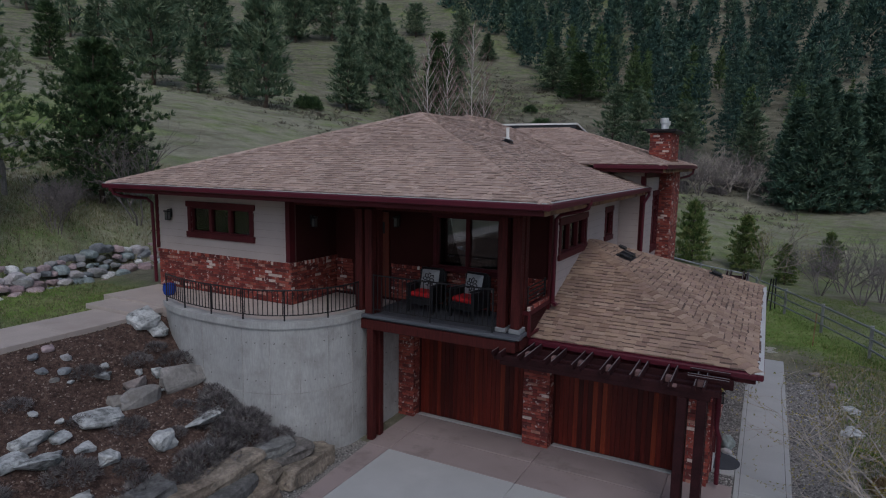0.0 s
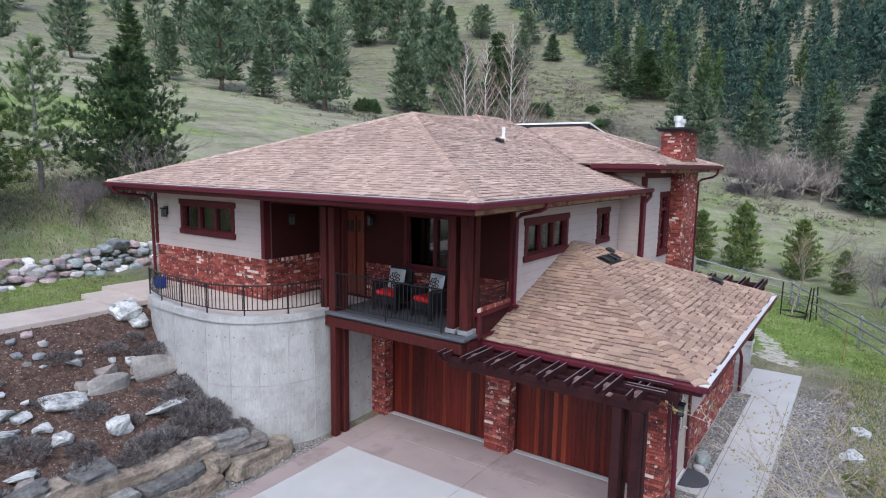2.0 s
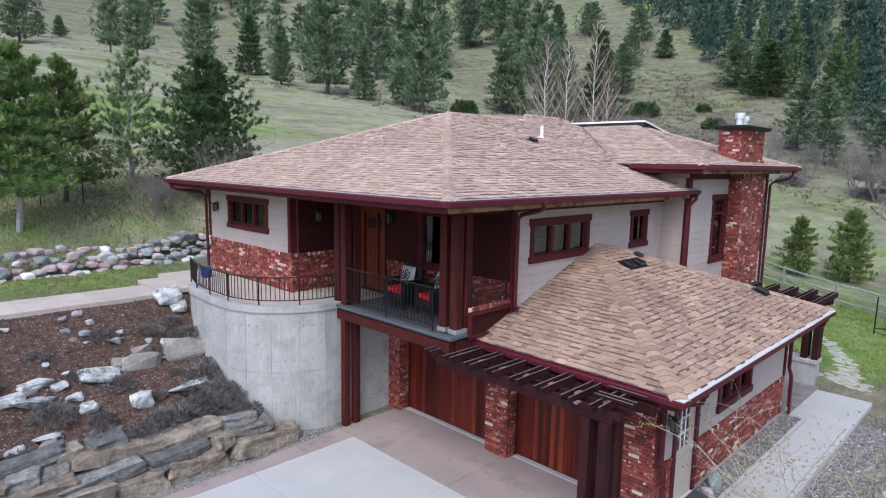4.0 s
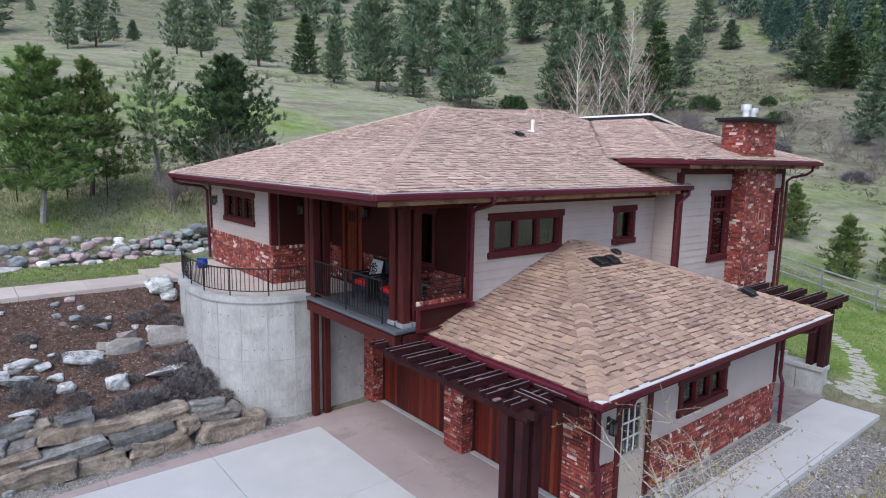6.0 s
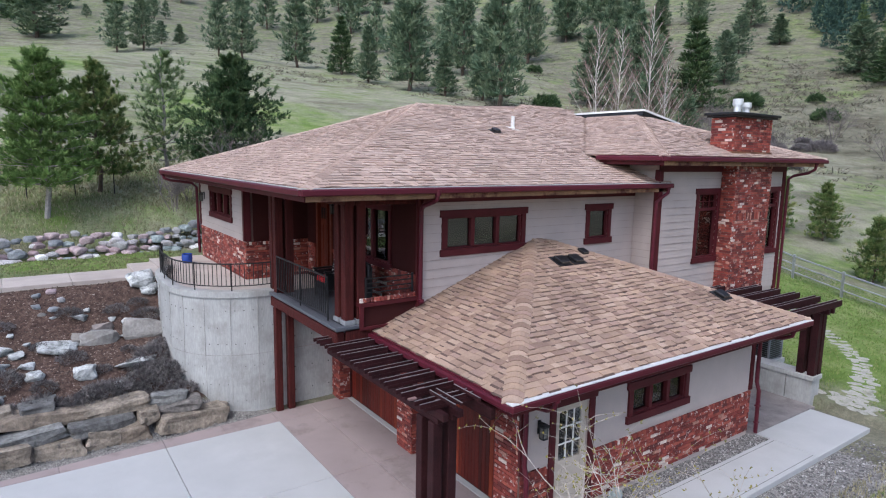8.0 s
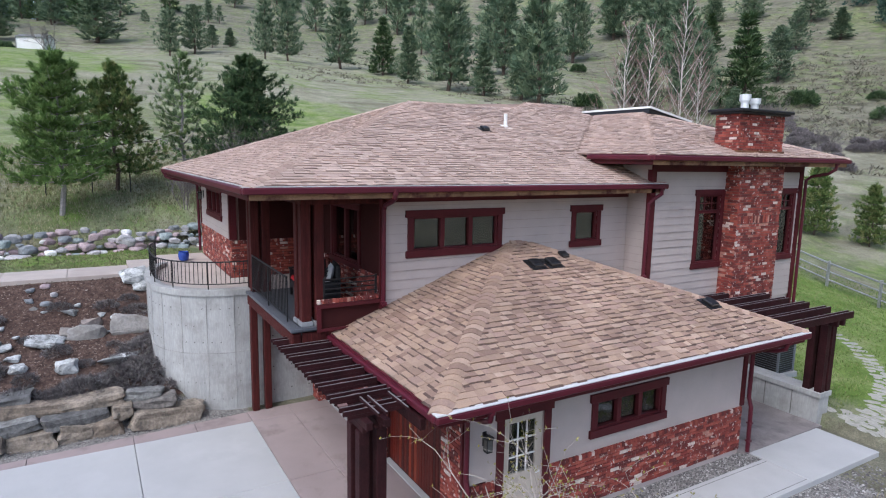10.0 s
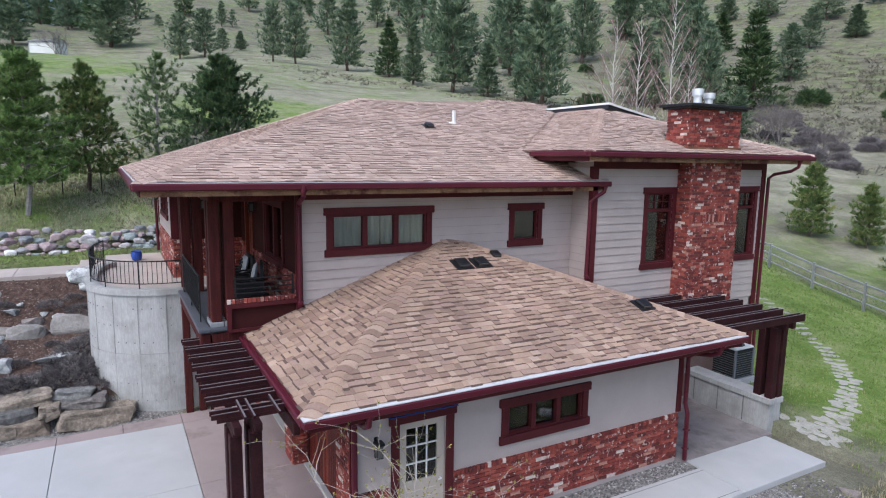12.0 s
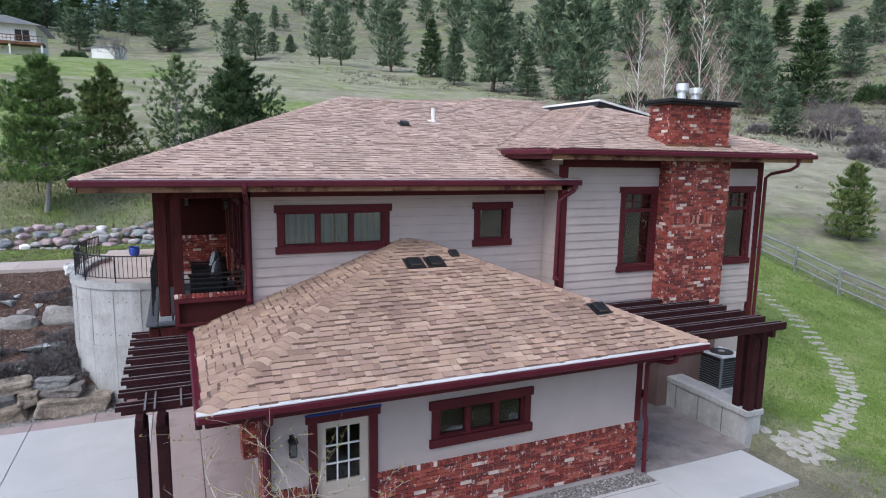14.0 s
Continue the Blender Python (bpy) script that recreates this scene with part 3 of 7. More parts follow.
# the higher roof over the chimney room: its corner, slope, peak and valley
BX, BS, BZ, NES = -2.28, 19.45, 6.36, 0.324
BH = (YN - BS) / 2
BR = (BX - BH, BS + BH, BZ + NES * BH)
BM = XE - (BR[2] - ZE) / SLOPE
main_roof = deck_mesh("roof_main", [
    [(XW, YS, ZE), (XE, YS, ZE), (XR, YA, ZR)],
    [(XE, YS, ZE), (XE, 20.6, ZE), (-5.84, 20.6, ZE + SLOPE * (XE + 5.84)), (BM + 0.04, BR[1], BR[2] - 0.014), NE_C, (XR, YB, ZR), (XR, YA, ZR)],
    [(XW, YN, ZE), (XW, YS, ZE), (XR, YA, ZR), (XR, YB, ZR), NE_C, (-9.65, 23.5, 8.05)],
], 0.03, "hipped roof of mottled brown asphalt shingles")
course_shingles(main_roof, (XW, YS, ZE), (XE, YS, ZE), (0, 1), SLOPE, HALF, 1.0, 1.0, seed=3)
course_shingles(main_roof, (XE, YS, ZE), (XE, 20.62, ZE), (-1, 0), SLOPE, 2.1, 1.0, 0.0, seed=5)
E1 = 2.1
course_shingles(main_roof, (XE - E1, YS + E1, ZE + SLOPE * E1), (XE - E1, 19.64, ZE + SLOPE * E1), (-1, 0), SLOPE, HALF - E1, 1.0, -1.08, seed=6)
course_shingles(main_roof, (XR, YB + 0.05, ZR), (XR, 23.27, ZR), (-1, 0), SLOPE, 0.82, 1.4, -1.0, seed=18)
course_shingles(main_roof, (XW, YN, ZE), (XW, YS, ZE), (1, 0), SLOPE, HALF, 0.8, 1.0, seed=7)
ridge_caps(main_roof, (XE, YS, ZE), (XR, YA, ZR), 8)
ridge_caps(main_roof, (XW, YS, ZE), (XR, YA, ZR), 9)
ridge_caps(main_roof, (XR, YA, ZR), (XR, YB, ZR), 10)
ridge_caps(main_roof, (XR, YB, ZR), NE_C, 11)
ridge_caps(main_roof, NE_C, (-9.65, 23.5, 8.05), 12)

chim_roof = deck_mesh("roof_north_east", [
    [(-4.82, BS, BZ), (BX, BS, BZ), BR, (BM, BR[1], BR[2])],
    [(BX, BS, BZ), (BX, YN, BZ), BR],
    [(BX, YN, BZ), (-13.5, YN, BZ), (BM, BR[1], BR[2]), BR],
], 0.03, "hipped roof of mottled brown asphalt shingles round the chimney")
course_shingles(chim_roof, (-4.82, BS, BZ), (BX, BS, BZ), (0, 1), NES, BH, -NES / SLOPE, 1.0, seed=13)
course_shingles(chim_roof, (BX, BS, BZ), (BX, YN, BZ), (-1, 0), NES, BH, 1.0, 1.0, seed=14)
ridge_caps(chim_roof, (BX, BS, BZ), BR, 15)
ridge_caps(chim_roof, (BX, YN, BZ), BR, 16)
ridge_caps(chim_roof, BR, (BM, BR[1], BR[2]), 17)

# the wing's roof, which leans on the house
WX, WS, WN, WZ = 0.54, 12.35, 21.15, 2.77
WR, WT = 0.375, -3.66
WD = WX - WT
wing_roof = deck_mesh("roof_wing", [
    [(-3.8, WS, WZ), (WX, WS, WZ), (WT, WS + WD, WZ + WR * WD), (WT, WS + 1.0, WZ + WR)],
    [(WX, WS, WZ), (WX, WN, WZ), (WT, WN - WD, WZ + WR * WD), (WT, WS + WD, WZ + WR * WD)],
    [(WX, WN, WZ), (-2.93, WN, WZ), (-2.93, 20.1, WZ + WR * 1.05), (WT, 20.1, WZ + WR * 1.05), (WT, WN - WD, WZ + WR * WD)],
], 0.03, "low hipped wing roof of mottled brown asphalt shingles")
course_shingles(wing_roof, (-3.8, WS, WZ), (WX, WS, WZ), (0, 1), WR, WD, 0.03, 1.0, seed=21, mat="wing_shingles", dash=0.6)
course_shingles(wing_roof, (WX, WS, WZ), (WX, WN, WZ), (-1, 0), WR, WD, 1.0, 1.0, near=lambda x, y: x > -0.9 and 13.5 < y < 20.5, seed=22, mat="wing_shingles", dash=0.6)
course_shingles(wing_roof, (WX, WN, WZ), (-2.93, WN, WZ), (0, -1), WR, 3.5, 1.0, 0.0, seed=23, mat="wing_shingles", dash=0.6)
ridge_caps(wing_roof, (WX, WS, WZ), (WT, WS + WD, WZ + WR * WD), 24, 0.16, "wing_shingles")
ridge_caps(wing_roof, (WX, WN, WZ), (WT, WN - WD, WZ + WR * WD), 25, 0.14, "wing_shingles")
ridge_caps(wing_roof, (WT, WS + WD, WZ + WR * WD), (WT, WN - WD, WZ + WR * WD), 26, 0.14, "wing_shingles")


def eaves(name, x0, x1, y0, y1, z, sides, inner, label, flash=True):
    """Gutter, drip flashing, fascia and a level soffit round a roof. sides: which of S, E, N, W; inner: wall limits under it."""
    root = empty(name, (0, 0, 0), label, "gutter", kind="structure")
    for s in sides:
        if s in "SN":
            y, o = (y0, -1) if s == "S" else (y1, 1)
            g = (x0 - 0.02, x1 + 0.02, *sorted((y, y + o * 0.12)), z - 0.14, z - 0.025)
            f = (x0 + 0.02, x1 - 0.02, *sorted((y, y - o * 0.04)), z - 0.24, z - 0.03)
            d = (x0 - 0.01, x1 + 0.01, *sorted((y - o * 0.03, y + o * 0.045)), z - 0.020, z - 0.006)
        else:
            x, o = (x1, 1) if s == "E" else (x0, -1)
            g = (*sorted((x, x + o * 0.12)), y0 - 0.1, y1 + 0.02, z - 0.14, z - 0.025)
            f = (*sorted((x, x - o * 0.04)), y0 + 0.02, y1 - 0.02, z - 0.24, z - 0.03)
            d = (*sorted((x - o * 0.03, x + o * (0.06 if z > 4 else 0.112))), y0 - 0.1, y1 + 0.01, z - 0.020, z - 0.006)
        part("gutter", boxes(g, bevel=0.02), "gutter", root)
        part("fascia", boxes(f), "fascia" if z > 4 and s == "E" else "trim", root)
        part("drip_flashing", boxes(d), "flashing" if flash and not (s == "S" and z < 4) else "gutter", root, "pale metal drip flashing")
    return root


eaves("eaves_main", XW, XE, YS, 20.6, ZE, "SEW", None, "dark red gutter and fascia of the main roof")
eaves("eaves_north_east", -4.3, BX, BS, YN, BZ, "SEN", None, "dark red gutter and fascia of the higher roof", flash=False)
eaves("eaves_wing", -3.8, WX, WS, WN, WZ, "SEN", None, "dark red gutter and fascia of the wing roof")
tagged(part("soffit_main", boxes((XW + 0.04, XE - 0.04, YS + 0.04, 11.65, 5.46, 5.49), (-3.60, XE - 0.04, 11.65, 20.15, 5.46, 5.49), (-9.5, -3.60, 11.65, 13.4, 5.46, 5.49), (XW + 0.04, -14.25, 11.65, 26, 5.46, 5.49)), "soffit"),
       "stained wooden soffit below the main eaves", "soffit", kind="structure")
tagged(part("soffit_north_east", boxes((-2.90, BX - 0.04, 20.17, YN - 0.04, 6.13, 6.16), (-4.2, BX - 0.04, BS + 0.04, 20.17, 6.13, 6.16)), "soffit"), "stained wooden soffit below the higher eaves", "soffit", kind="structure")
tagged(part("soffit_wing", boxes((-0.14, WX - 0.04, WS + 0.04, WN - 0.04, 2.54, 2.57), (-3.7, -0.14, WS + 0.04, 13.45, 2.54, 2.57), (-2.9, -0.14, 20.28, WN - 0.04, 2.54, 2.57)), "trim"), "dark red soffit below the wing eaves", "soffit", kind="structure")
# frieze boards under the soffits
tagged(part("frieze_trim", boxes((-3.65, -3.60, 13.4, 20.15, 5.3, 5.46), (-14.25, -9.5, 11.60, 11.65, 5.36, 5.46), (-2.93, -2.87, 20.17, 26.5, 5.95, 6.13)), "trim"), "dark red frieze board at the top of the walls", "trim", kind="structure")


# ---- terrace wall, drive and walks ----
def arc(cx, cy, r, a0, a1, n):
    return [(cx + r * math.cos(radians(a0 + (a1 - a0) * i / n)), cy + r * math.sin(radians(a0 + (a1 - a0) * i / n))) for i in range(n + 1)]


def terrace_line(off):
    """Plan line of the curved retaining wall, from its west end round to the garage; off: metres outwards."""
    return [(-12.0, 10.05 - off), (-11.5, 9.80 - off)] + [(-11.0, 9.66 - off), (-10.2, 9.58 - off)] + arc(-9.25, 11.45, 1.86 + off, -90, 0, 14) + [(-7.39 + off, 11.75)]


def swept_wall(name, outer, inner, z0, z1, mat, parent=None, label=""):
    bm = bmesh.new()
    prism(bm, outer + inner[::-1], z0, z1)
    bmesh.ops.recalc_face_normals(bm, faces=bm.faces)
    return part(name, bm, mat, parent, label)


M["seam"] = material("form_line", (0.345, 0.34, 0.33), 0.9)
M["tie"] = material("tie_plug", (0.17, 0.165, 0.16), 0.9)
terrace = empty("wall_terrace", label="curved cast concrete retaining wall with form lines and tie holes", category="retaining wall", kind="structure")
line, inner = terrace_line(0.0), terrace_line(-0.24)
swept_wall("lower_lift", line, inner, -0.15, 1.44, "concrete", terrace)
swept_wall("upper_lift", terrace_line(-0.008), inner, 1.452, 2.86, "concrete", terrace)
swept_wall("form_seam", terrace_line(0.004), inner, 1.440, 1.452, "seam", terrace)
swept_wall("coping", terrace_line(0.035), inner, 2.86, 3.0, "concrete", terrace)
lens_pts = [(i, p, q) for i, (p, q) in enumerate(zip(line, line[1:]))]
for i, p, q in lens_pts:
    if i in (3, 5, 8, 11, 14, 17):
        d = Vector((q[0] - p[0], q[1] - p[1], 0)).normalized()
        o = Vector((d.y, -d.x, 0))
        c = Vector((p[0], p[1], 0))
        bm = bmesh.new()
        a, b = c - d * 0.006, c + d * 0.006
        prism(bm, [tuple((a - o * 0.01)[:2]), tuple((a + o * 0.005)[:2]), tuple((b + o * 0.005)[:2]), tuple((b - o * 0.01)[:2])], 0.0, 2.86)
        part("form_seam", bm, "seam", terrace)
bm = bmesh.new()
walked = 0.0
for i, p, q in lens_pts:
    d = Vector((q[0] - p[0], q[1] - p[1], 0))
    o = Vector((d.y, -d.x, 0)).normalized()
    for k in range(max(1, round(d.length / 0.6))):
        c = Vector((p[0], p[1], 0)) + d * (k + 0.5) / max(1, round(d.length / 0.6))
        for j, z in enumerate((0.3, 0.72, 1.16, 1.72, 2.12, 2.54)):
            if (i * 7 + k * 3 + j * 5) % 8 < 5:
                tube(bm, [c + Vector((0, 0, z)) - o * 0.03, c + Vector((0, 0, z)) + o * 0.003], 0.012 + 0.003 * (j % 2), 6)
part("tie_hole", bm, "tie", terrace, "small dark form-tie holes")["kind"] = "stuff"
# terrace floor
bm = bmesh.new()
prism(bm, [(-14.25, 11.6), (-14.25, 10.0), (-12.6, 10.0)] + terrace_line(-0.2)[1:] + [(-7.6, 13.35), (-9.45, 13.35), (-9.45, 11.6)], 2.6, PATIO)
tagged(part("terrace_floor", bm, "walk"), "pale concrete terrace floor", "floor", kind="structure")

drive = empty("driveway", label="pale concrete driveway with a tinted border and saw-cut joints", category="driveway", kind="structure")


def slab(parent, outline, z1, mat, name="slab", thick=0.12):
    bm = bmesh.new()
    prism(bm, outline, z1 - thick, z1)
    es = [e for e in bm.edges if abs(e.verts[0].co.z - z1) < 1e-6 and abs(e.verts[1].co.z - z1) < 1e-6]
    bmesh.ops.bevel(bm, geom=es, offset=0.008, segments=1, affect="EDGES")
    return part(name, bm, mat, parent)


J = 0.005
ys = [-14.0, -9.0, -4.0, 0.5, 5.0, 8.93, 11.42]
xs = [-6.55, -3.55, -0.2, 1.35]
for x0, x1 in zip(xs, xs[1:]):
    for y0, y1 in zip(ys, ys[1:]):
        slab(drive, [(x0 + J, y0 + J), (x1 - J, y0 + J), (x1 - J, y1 - J), (x0 + J, y1 - J)], 0.0, "slab")
for x0, x1 in ((-6.55, -3.55), (-3.55, -0.9), (-0.9, 0.3)):
    for y0, y1 in ((11.42, 12.4), (12.4, 13.44)):
        slab(drive, [(x0 + J, y0 + J), (x1 - J, y0 + J), (x1 - J, y1 - J), (x0 + J, y1 - J)], 0.0, "pink")
for y0, y1 in ((12.4, 13.44), (11.42, 12.4)):
    slab(drive, [(-7.14, y0 + J), (-6.55 - J, y0 + J), (-6.55 - J, y1 - J), (-7.14, y1 - J)], 0.0, "pink")
edge_x = lambda y: -7.12 + 0.06 * (11.4 - y) if y > 5 else -6.74 + 0.12 * (5 - y)
for y0, y1 in zip([2.0, 5.0, 7.0, 8.93, 10.2], [5.0, 7.0, 8.93, 10.2, 11.42]):
    slab(drive, [(edge_x(y0), y0 + J), (-6.55 - J, y0 + J), (-6.55 - J, y1 - J), (edge_x(y1), y1 - J)], 0.0, "pink")

walk_e = empty("side_walk", label="pale concrete side walk with joints", category="walk", kind="structure")
for y0, y1 in ((11.45, 13.3), (13.3, 15.6), (15.6, 18.0), (18.0, 20.45)):
    slab(walk_e, [(0.32, y0 + J), (1.35, y0 + J), (1.35, y1 - J), (0.32, y1 - J)], 0.0, "slab")
slab(walk_e, [(0.0, 20.46), (1.35, 20.46), (1.35, 23.05), (0.0, 23.05)], 0.0, "slab")
slab(walk_e, [(-0.16, 13.96), (0.31, 13.96), (0.31, 14.92), (-0.16, 14.92)], 0.01, "slab", "door_step")
for x in (0.42, 1.25):
    part("scored_line", boxes((x - 0.006, x + 0.006, 11.5, 20.42, -0.002, 0.0025)), "tie", walk_e)
tagged(part("patio", boxes((-3.13, -0.01, 20.28, 23.3, -0.1, 0.0)), "patio"), "stamped grey-brown concrete patio", "patio", kind="structure")
walk_w = empty("front_walk", label="pale concrete front walk across the lawn", category="walk", kind="structure")
for k in range(14):
    y1 = 9.3 - k * 1.55
    y0 = y1 - 1.55
    z = 2.74 + 0.0 * k
    slab(walk_w, [(-13.5, y0 + J), (-12.05, y0 + J), (-12.05, y1 - J), (-13.5, y1 - J)], z, "walk")
slab(walk_w, [(-13.9, 9.31), (-12.0, 9.31), (-12.0, 10.0), (-13.9, 10.0)], 2.82, "walk", "step")

pw = empty("patio_wall", label="low cast concrete patio wall with a plain coping", category="low wall", kind="structure")
part("wall_body", boxes((-2.92, -0.15, 23.32, 23.75, -0.12, 0.63)), "concrete", pw)
part("coping", boxes((-2.92, -0.11, 23.28, 23.79, 0.63, 0.76), bevel=0.01), "concrete", pw)
for x in (-2.2, -1.5, -0.8):
    part("form_seam", boxes((x - 0.012, x + 0.012, 23.314, 23.33, 0.02, 0.63)), "tie", pw)

# ---- balcony over the garage ----
bal = empty("balcony", label="covered balcony of dark timber over the garage", category="balcony", kind="structure")
part("deck", boxes((-7.39, -3.72, 11.60, 13.38, 2.80, 2.92)), "deck", bal, "grey deck floor")
part("edge_cap", boxes((-7.42, -3.60, 11.52, 11.72, 2.885, 2.955), (-3.78, -3.62, 11.72, 12.05, 2.885, 2.955), bevel=0.01), "cap_metal", bal, "grey metal edge cap")
part("front_beam", boxes((-7.40, -3.70, 11.56, 11.74, 2.61, 2.84), bevel=0.015), "timber", bal)
part("side_beam", boxes((-3.84, -3.66, 11.76, 13.4, 2.61, 2.84), bevel=0.015), "timber", bal)
part("under_boarding", boxes((-7.38, -3.86, 11.75, 13.44, 2.74, 2.79)), "timber", bal)
part("side_panel", boxes((-3.78, -3.66, 12.08, 13.34, 2.85, 3.30)), "darkwall", bal)
part("side_sill", boxes((-3.86, -3.58, 12.02, 13.36, 3.30, 3.38)), "trim", bal)
brickwork(bal, "y", 12.03, 13.30, -3.64, 1, 3.38, 3.47)
part("panel_trim", boxes((-3.62, -3.57, 12.02, 12.10, 2.85, 3.30), (-3.62, -3.57, 12.10, 13.36, 2.85, 2.90)), "trim", bal)


def post_cluster(name, xs, ys, z0, z1, size, label, plinth=True):
    root = empty(name, (xs[0], ys[0], z0), label, "column")
    for x in xs:
        for y in ys:
            o = (x - xs[0], y - ys[0])
            if plinth:
                part("plinth", boxes((o[0] - size * 0.62, o[0] + size * 0.62, o[1] - size * 0.62, o[1] + size * 0.62, 0, 0.09), bevel=0.008), "post_foot", root, "grey concrete plinth")
            part("post", boxes((o[0] - size / 2, o[0] + size / 2, o[1] - size / 2, o[1] + size / 2, 0.09 if plinth else 0, z1 - z0), bevel=0.012), "timber", root)
    return root


post_cluster("timber_column", (-4.10, -3.80), (11.86, 12.12), 2.955, 5.30, 0.19, "cluster of four dark red timber posts on pale plinths")
post_cluster("timber_column", (-7.50, -7.24), (11.72, 11.98), 2.925, 5.30, 0.19, "cluster of dark red timber posts beside the entry", False)
post_cluster("timber_post", (-7.16,), (11.64, 11.94), 0.0, 2.61, 0.16, "pair of dark red timber posts under the balcony beam", False)
tagged(part("balcony_lintel", boxes((-9.5, -3.70, 11.78, 11.98, 5.28, 5.46), (-3.90, -3.70, 11.98, 13.38, 5.28, 5.46), bevel=0.012), "timber"), "dark timber beam over the balcony", "beam", kind="structure")

# ---- brick piers and garage doors ----
for x0, x1 in ((-7.38, -6.95), (-4.06, -3.46), (-0.76, -0.17)):
    root = empty("brick_pier", ((x0 + x1) / 2, 13.3, 0), "red brick pier with pale flecks beside the garage door", "pier", "garage piers", kind="structure")
    root.location = (0, 0, 0)
    part("core", boxes((x0 + 0.02, x1 - (0.02 if x1 < -0.2 else 0), 13.17, 13.45, 0, 2.6)), "mortar", root)
    brickwork(root, "x", x0, x1, 13.17, -1, 0.01, 2.45, cap=False)
    if x1 < -3 and x0 > -7:
        brickwork(root, "y", 13.16, 13.45, x1 - 0.02, 1, 0.01, 2.45, cap=False)
        brickwork(root, "y", 13.16, 13.45, x0 + 0.02, -1, 0.01, 2.45, cap=False)
    if x0 < -7:
        brickwork(root, "y", 13.16, 13.45, x1 - 0.02, 1, 0.01, 2.45, cap=False)
    if x1 > -0.2:
        brickwork(root, "y", 13.16, 13.45, x0 + 0.02, -1, 0.01, 2.45, cap=False)


def garage_door(x0, x1):
    root = empty("garage_door", ((x0 + x1) / 2, 13.5, 0.0), "closed overhead garage door of varnished red cedar boards", "garage door", "garage doors")
    n = 25
    w = (x1 - x0) / n
    c = (x0 + x1) / 2
    r = random.Random(int(-x0 * 10))
    part("frame", boxes((x0 - c, x1 - c, 0.03, 0.06, 0.02, 2.3)), "garage", root)
    for i in range(n):
        a = x0 - c + i * w
        part("board", boxes((a + 0.002, a + w - 0.002, -0.012 + r.uniform(0, 0.004), 0.03, 0.03, 2.3), bevel=0.003), "garage", root)
    part("bottom_seal", boxes((x0 - c, x1 - c, -0.02, 0.05, 0.0, 0.03)), "black", root)
    tagged(part("garage_sill", boxes((x0, x1, 13.36, 13.62, 0.0, 0.025)), "slab"), "pale concrete strip under the garage door", "sill", kind="structure")


garage_door(-6.92, -4.08)
garage_door(-3.42, -0.78)

# ---- chimney ----
ch = empty("chimney", label="tall red brick chimney with pale flecks and a dark cap", category="chimney", kind="structure")
CX, CY0, CY1 = -2.50, 22.97, 24.85
part("breast_core", boxes((-2.93, CX, CY0 + 0.02, CY1 - 0.02, 0.0, 6.13)), "mortar", ch)
brickwork(ch, "y", CY0, CY1, CX, 1, 2.0, 4.60, cap=False)
brickwork(ch, "y", CY0, CY1, CX, 1, 4.82, 6.12, cap=False)
u = CY0 + 0.02
while u < CY1 - 0.06:
    piece("brick", 0.062, 0.026, 0.2, "brick", ch, (CX, u, 4.61), "y")
    u += 0.073
brickwork(ch, "x", -2.90, CX + 0.02, CY0 + 0.02, -1, 2.0, 6.12, cap=False)
part("stack_core", boxes((-3.28, -2.62, 22.92, 24.83, 6.3, 7.45)), "mortar", ch)
brickwork(ch, "y", 22.90, 24.85, -2.62, 1, 6.50, 7.45, cap=False)
brickwork(ch, "x", -3.30, -2.60, 22.92, -1, 6.50, 7.45, cap=False)
part("cap", boxes((-3.40, -2.50, 22.80, 24.95, 7.45, 7.50), (-3.46, -2.44, 22.74, 25.01, 7.50, 7.57), bevel=0.01), "black", ch, "dark metal chimney cap")
part("base_flashing", boxes((-3.34, -2.565, 22.86, 24.89, 6.3, 6.52)), "soffit", ch, "rusty base flashing")
for y, h in ((23.55, 0.42), (23.98, 0.34)):
    bm = bmesh.new()
    tube(bm, [(-2.95, y, 7.56), (-2.95, y, 7.56 + h * 0.55)], 0.10, 14)
    tube(bm, [(-2.95, y, 7.56 + h * 0.6), (-2.95, y, 7.56 + h)], 0.145, 14)
    tube(bm, [(-2.95, y, 7.56 + h * 0.53), (-2.95, y, 7.56 + h * 0.62)], 0.12, 14)
    part("flue", bm, "steel", ch, "shiny galvanised flue terminal")


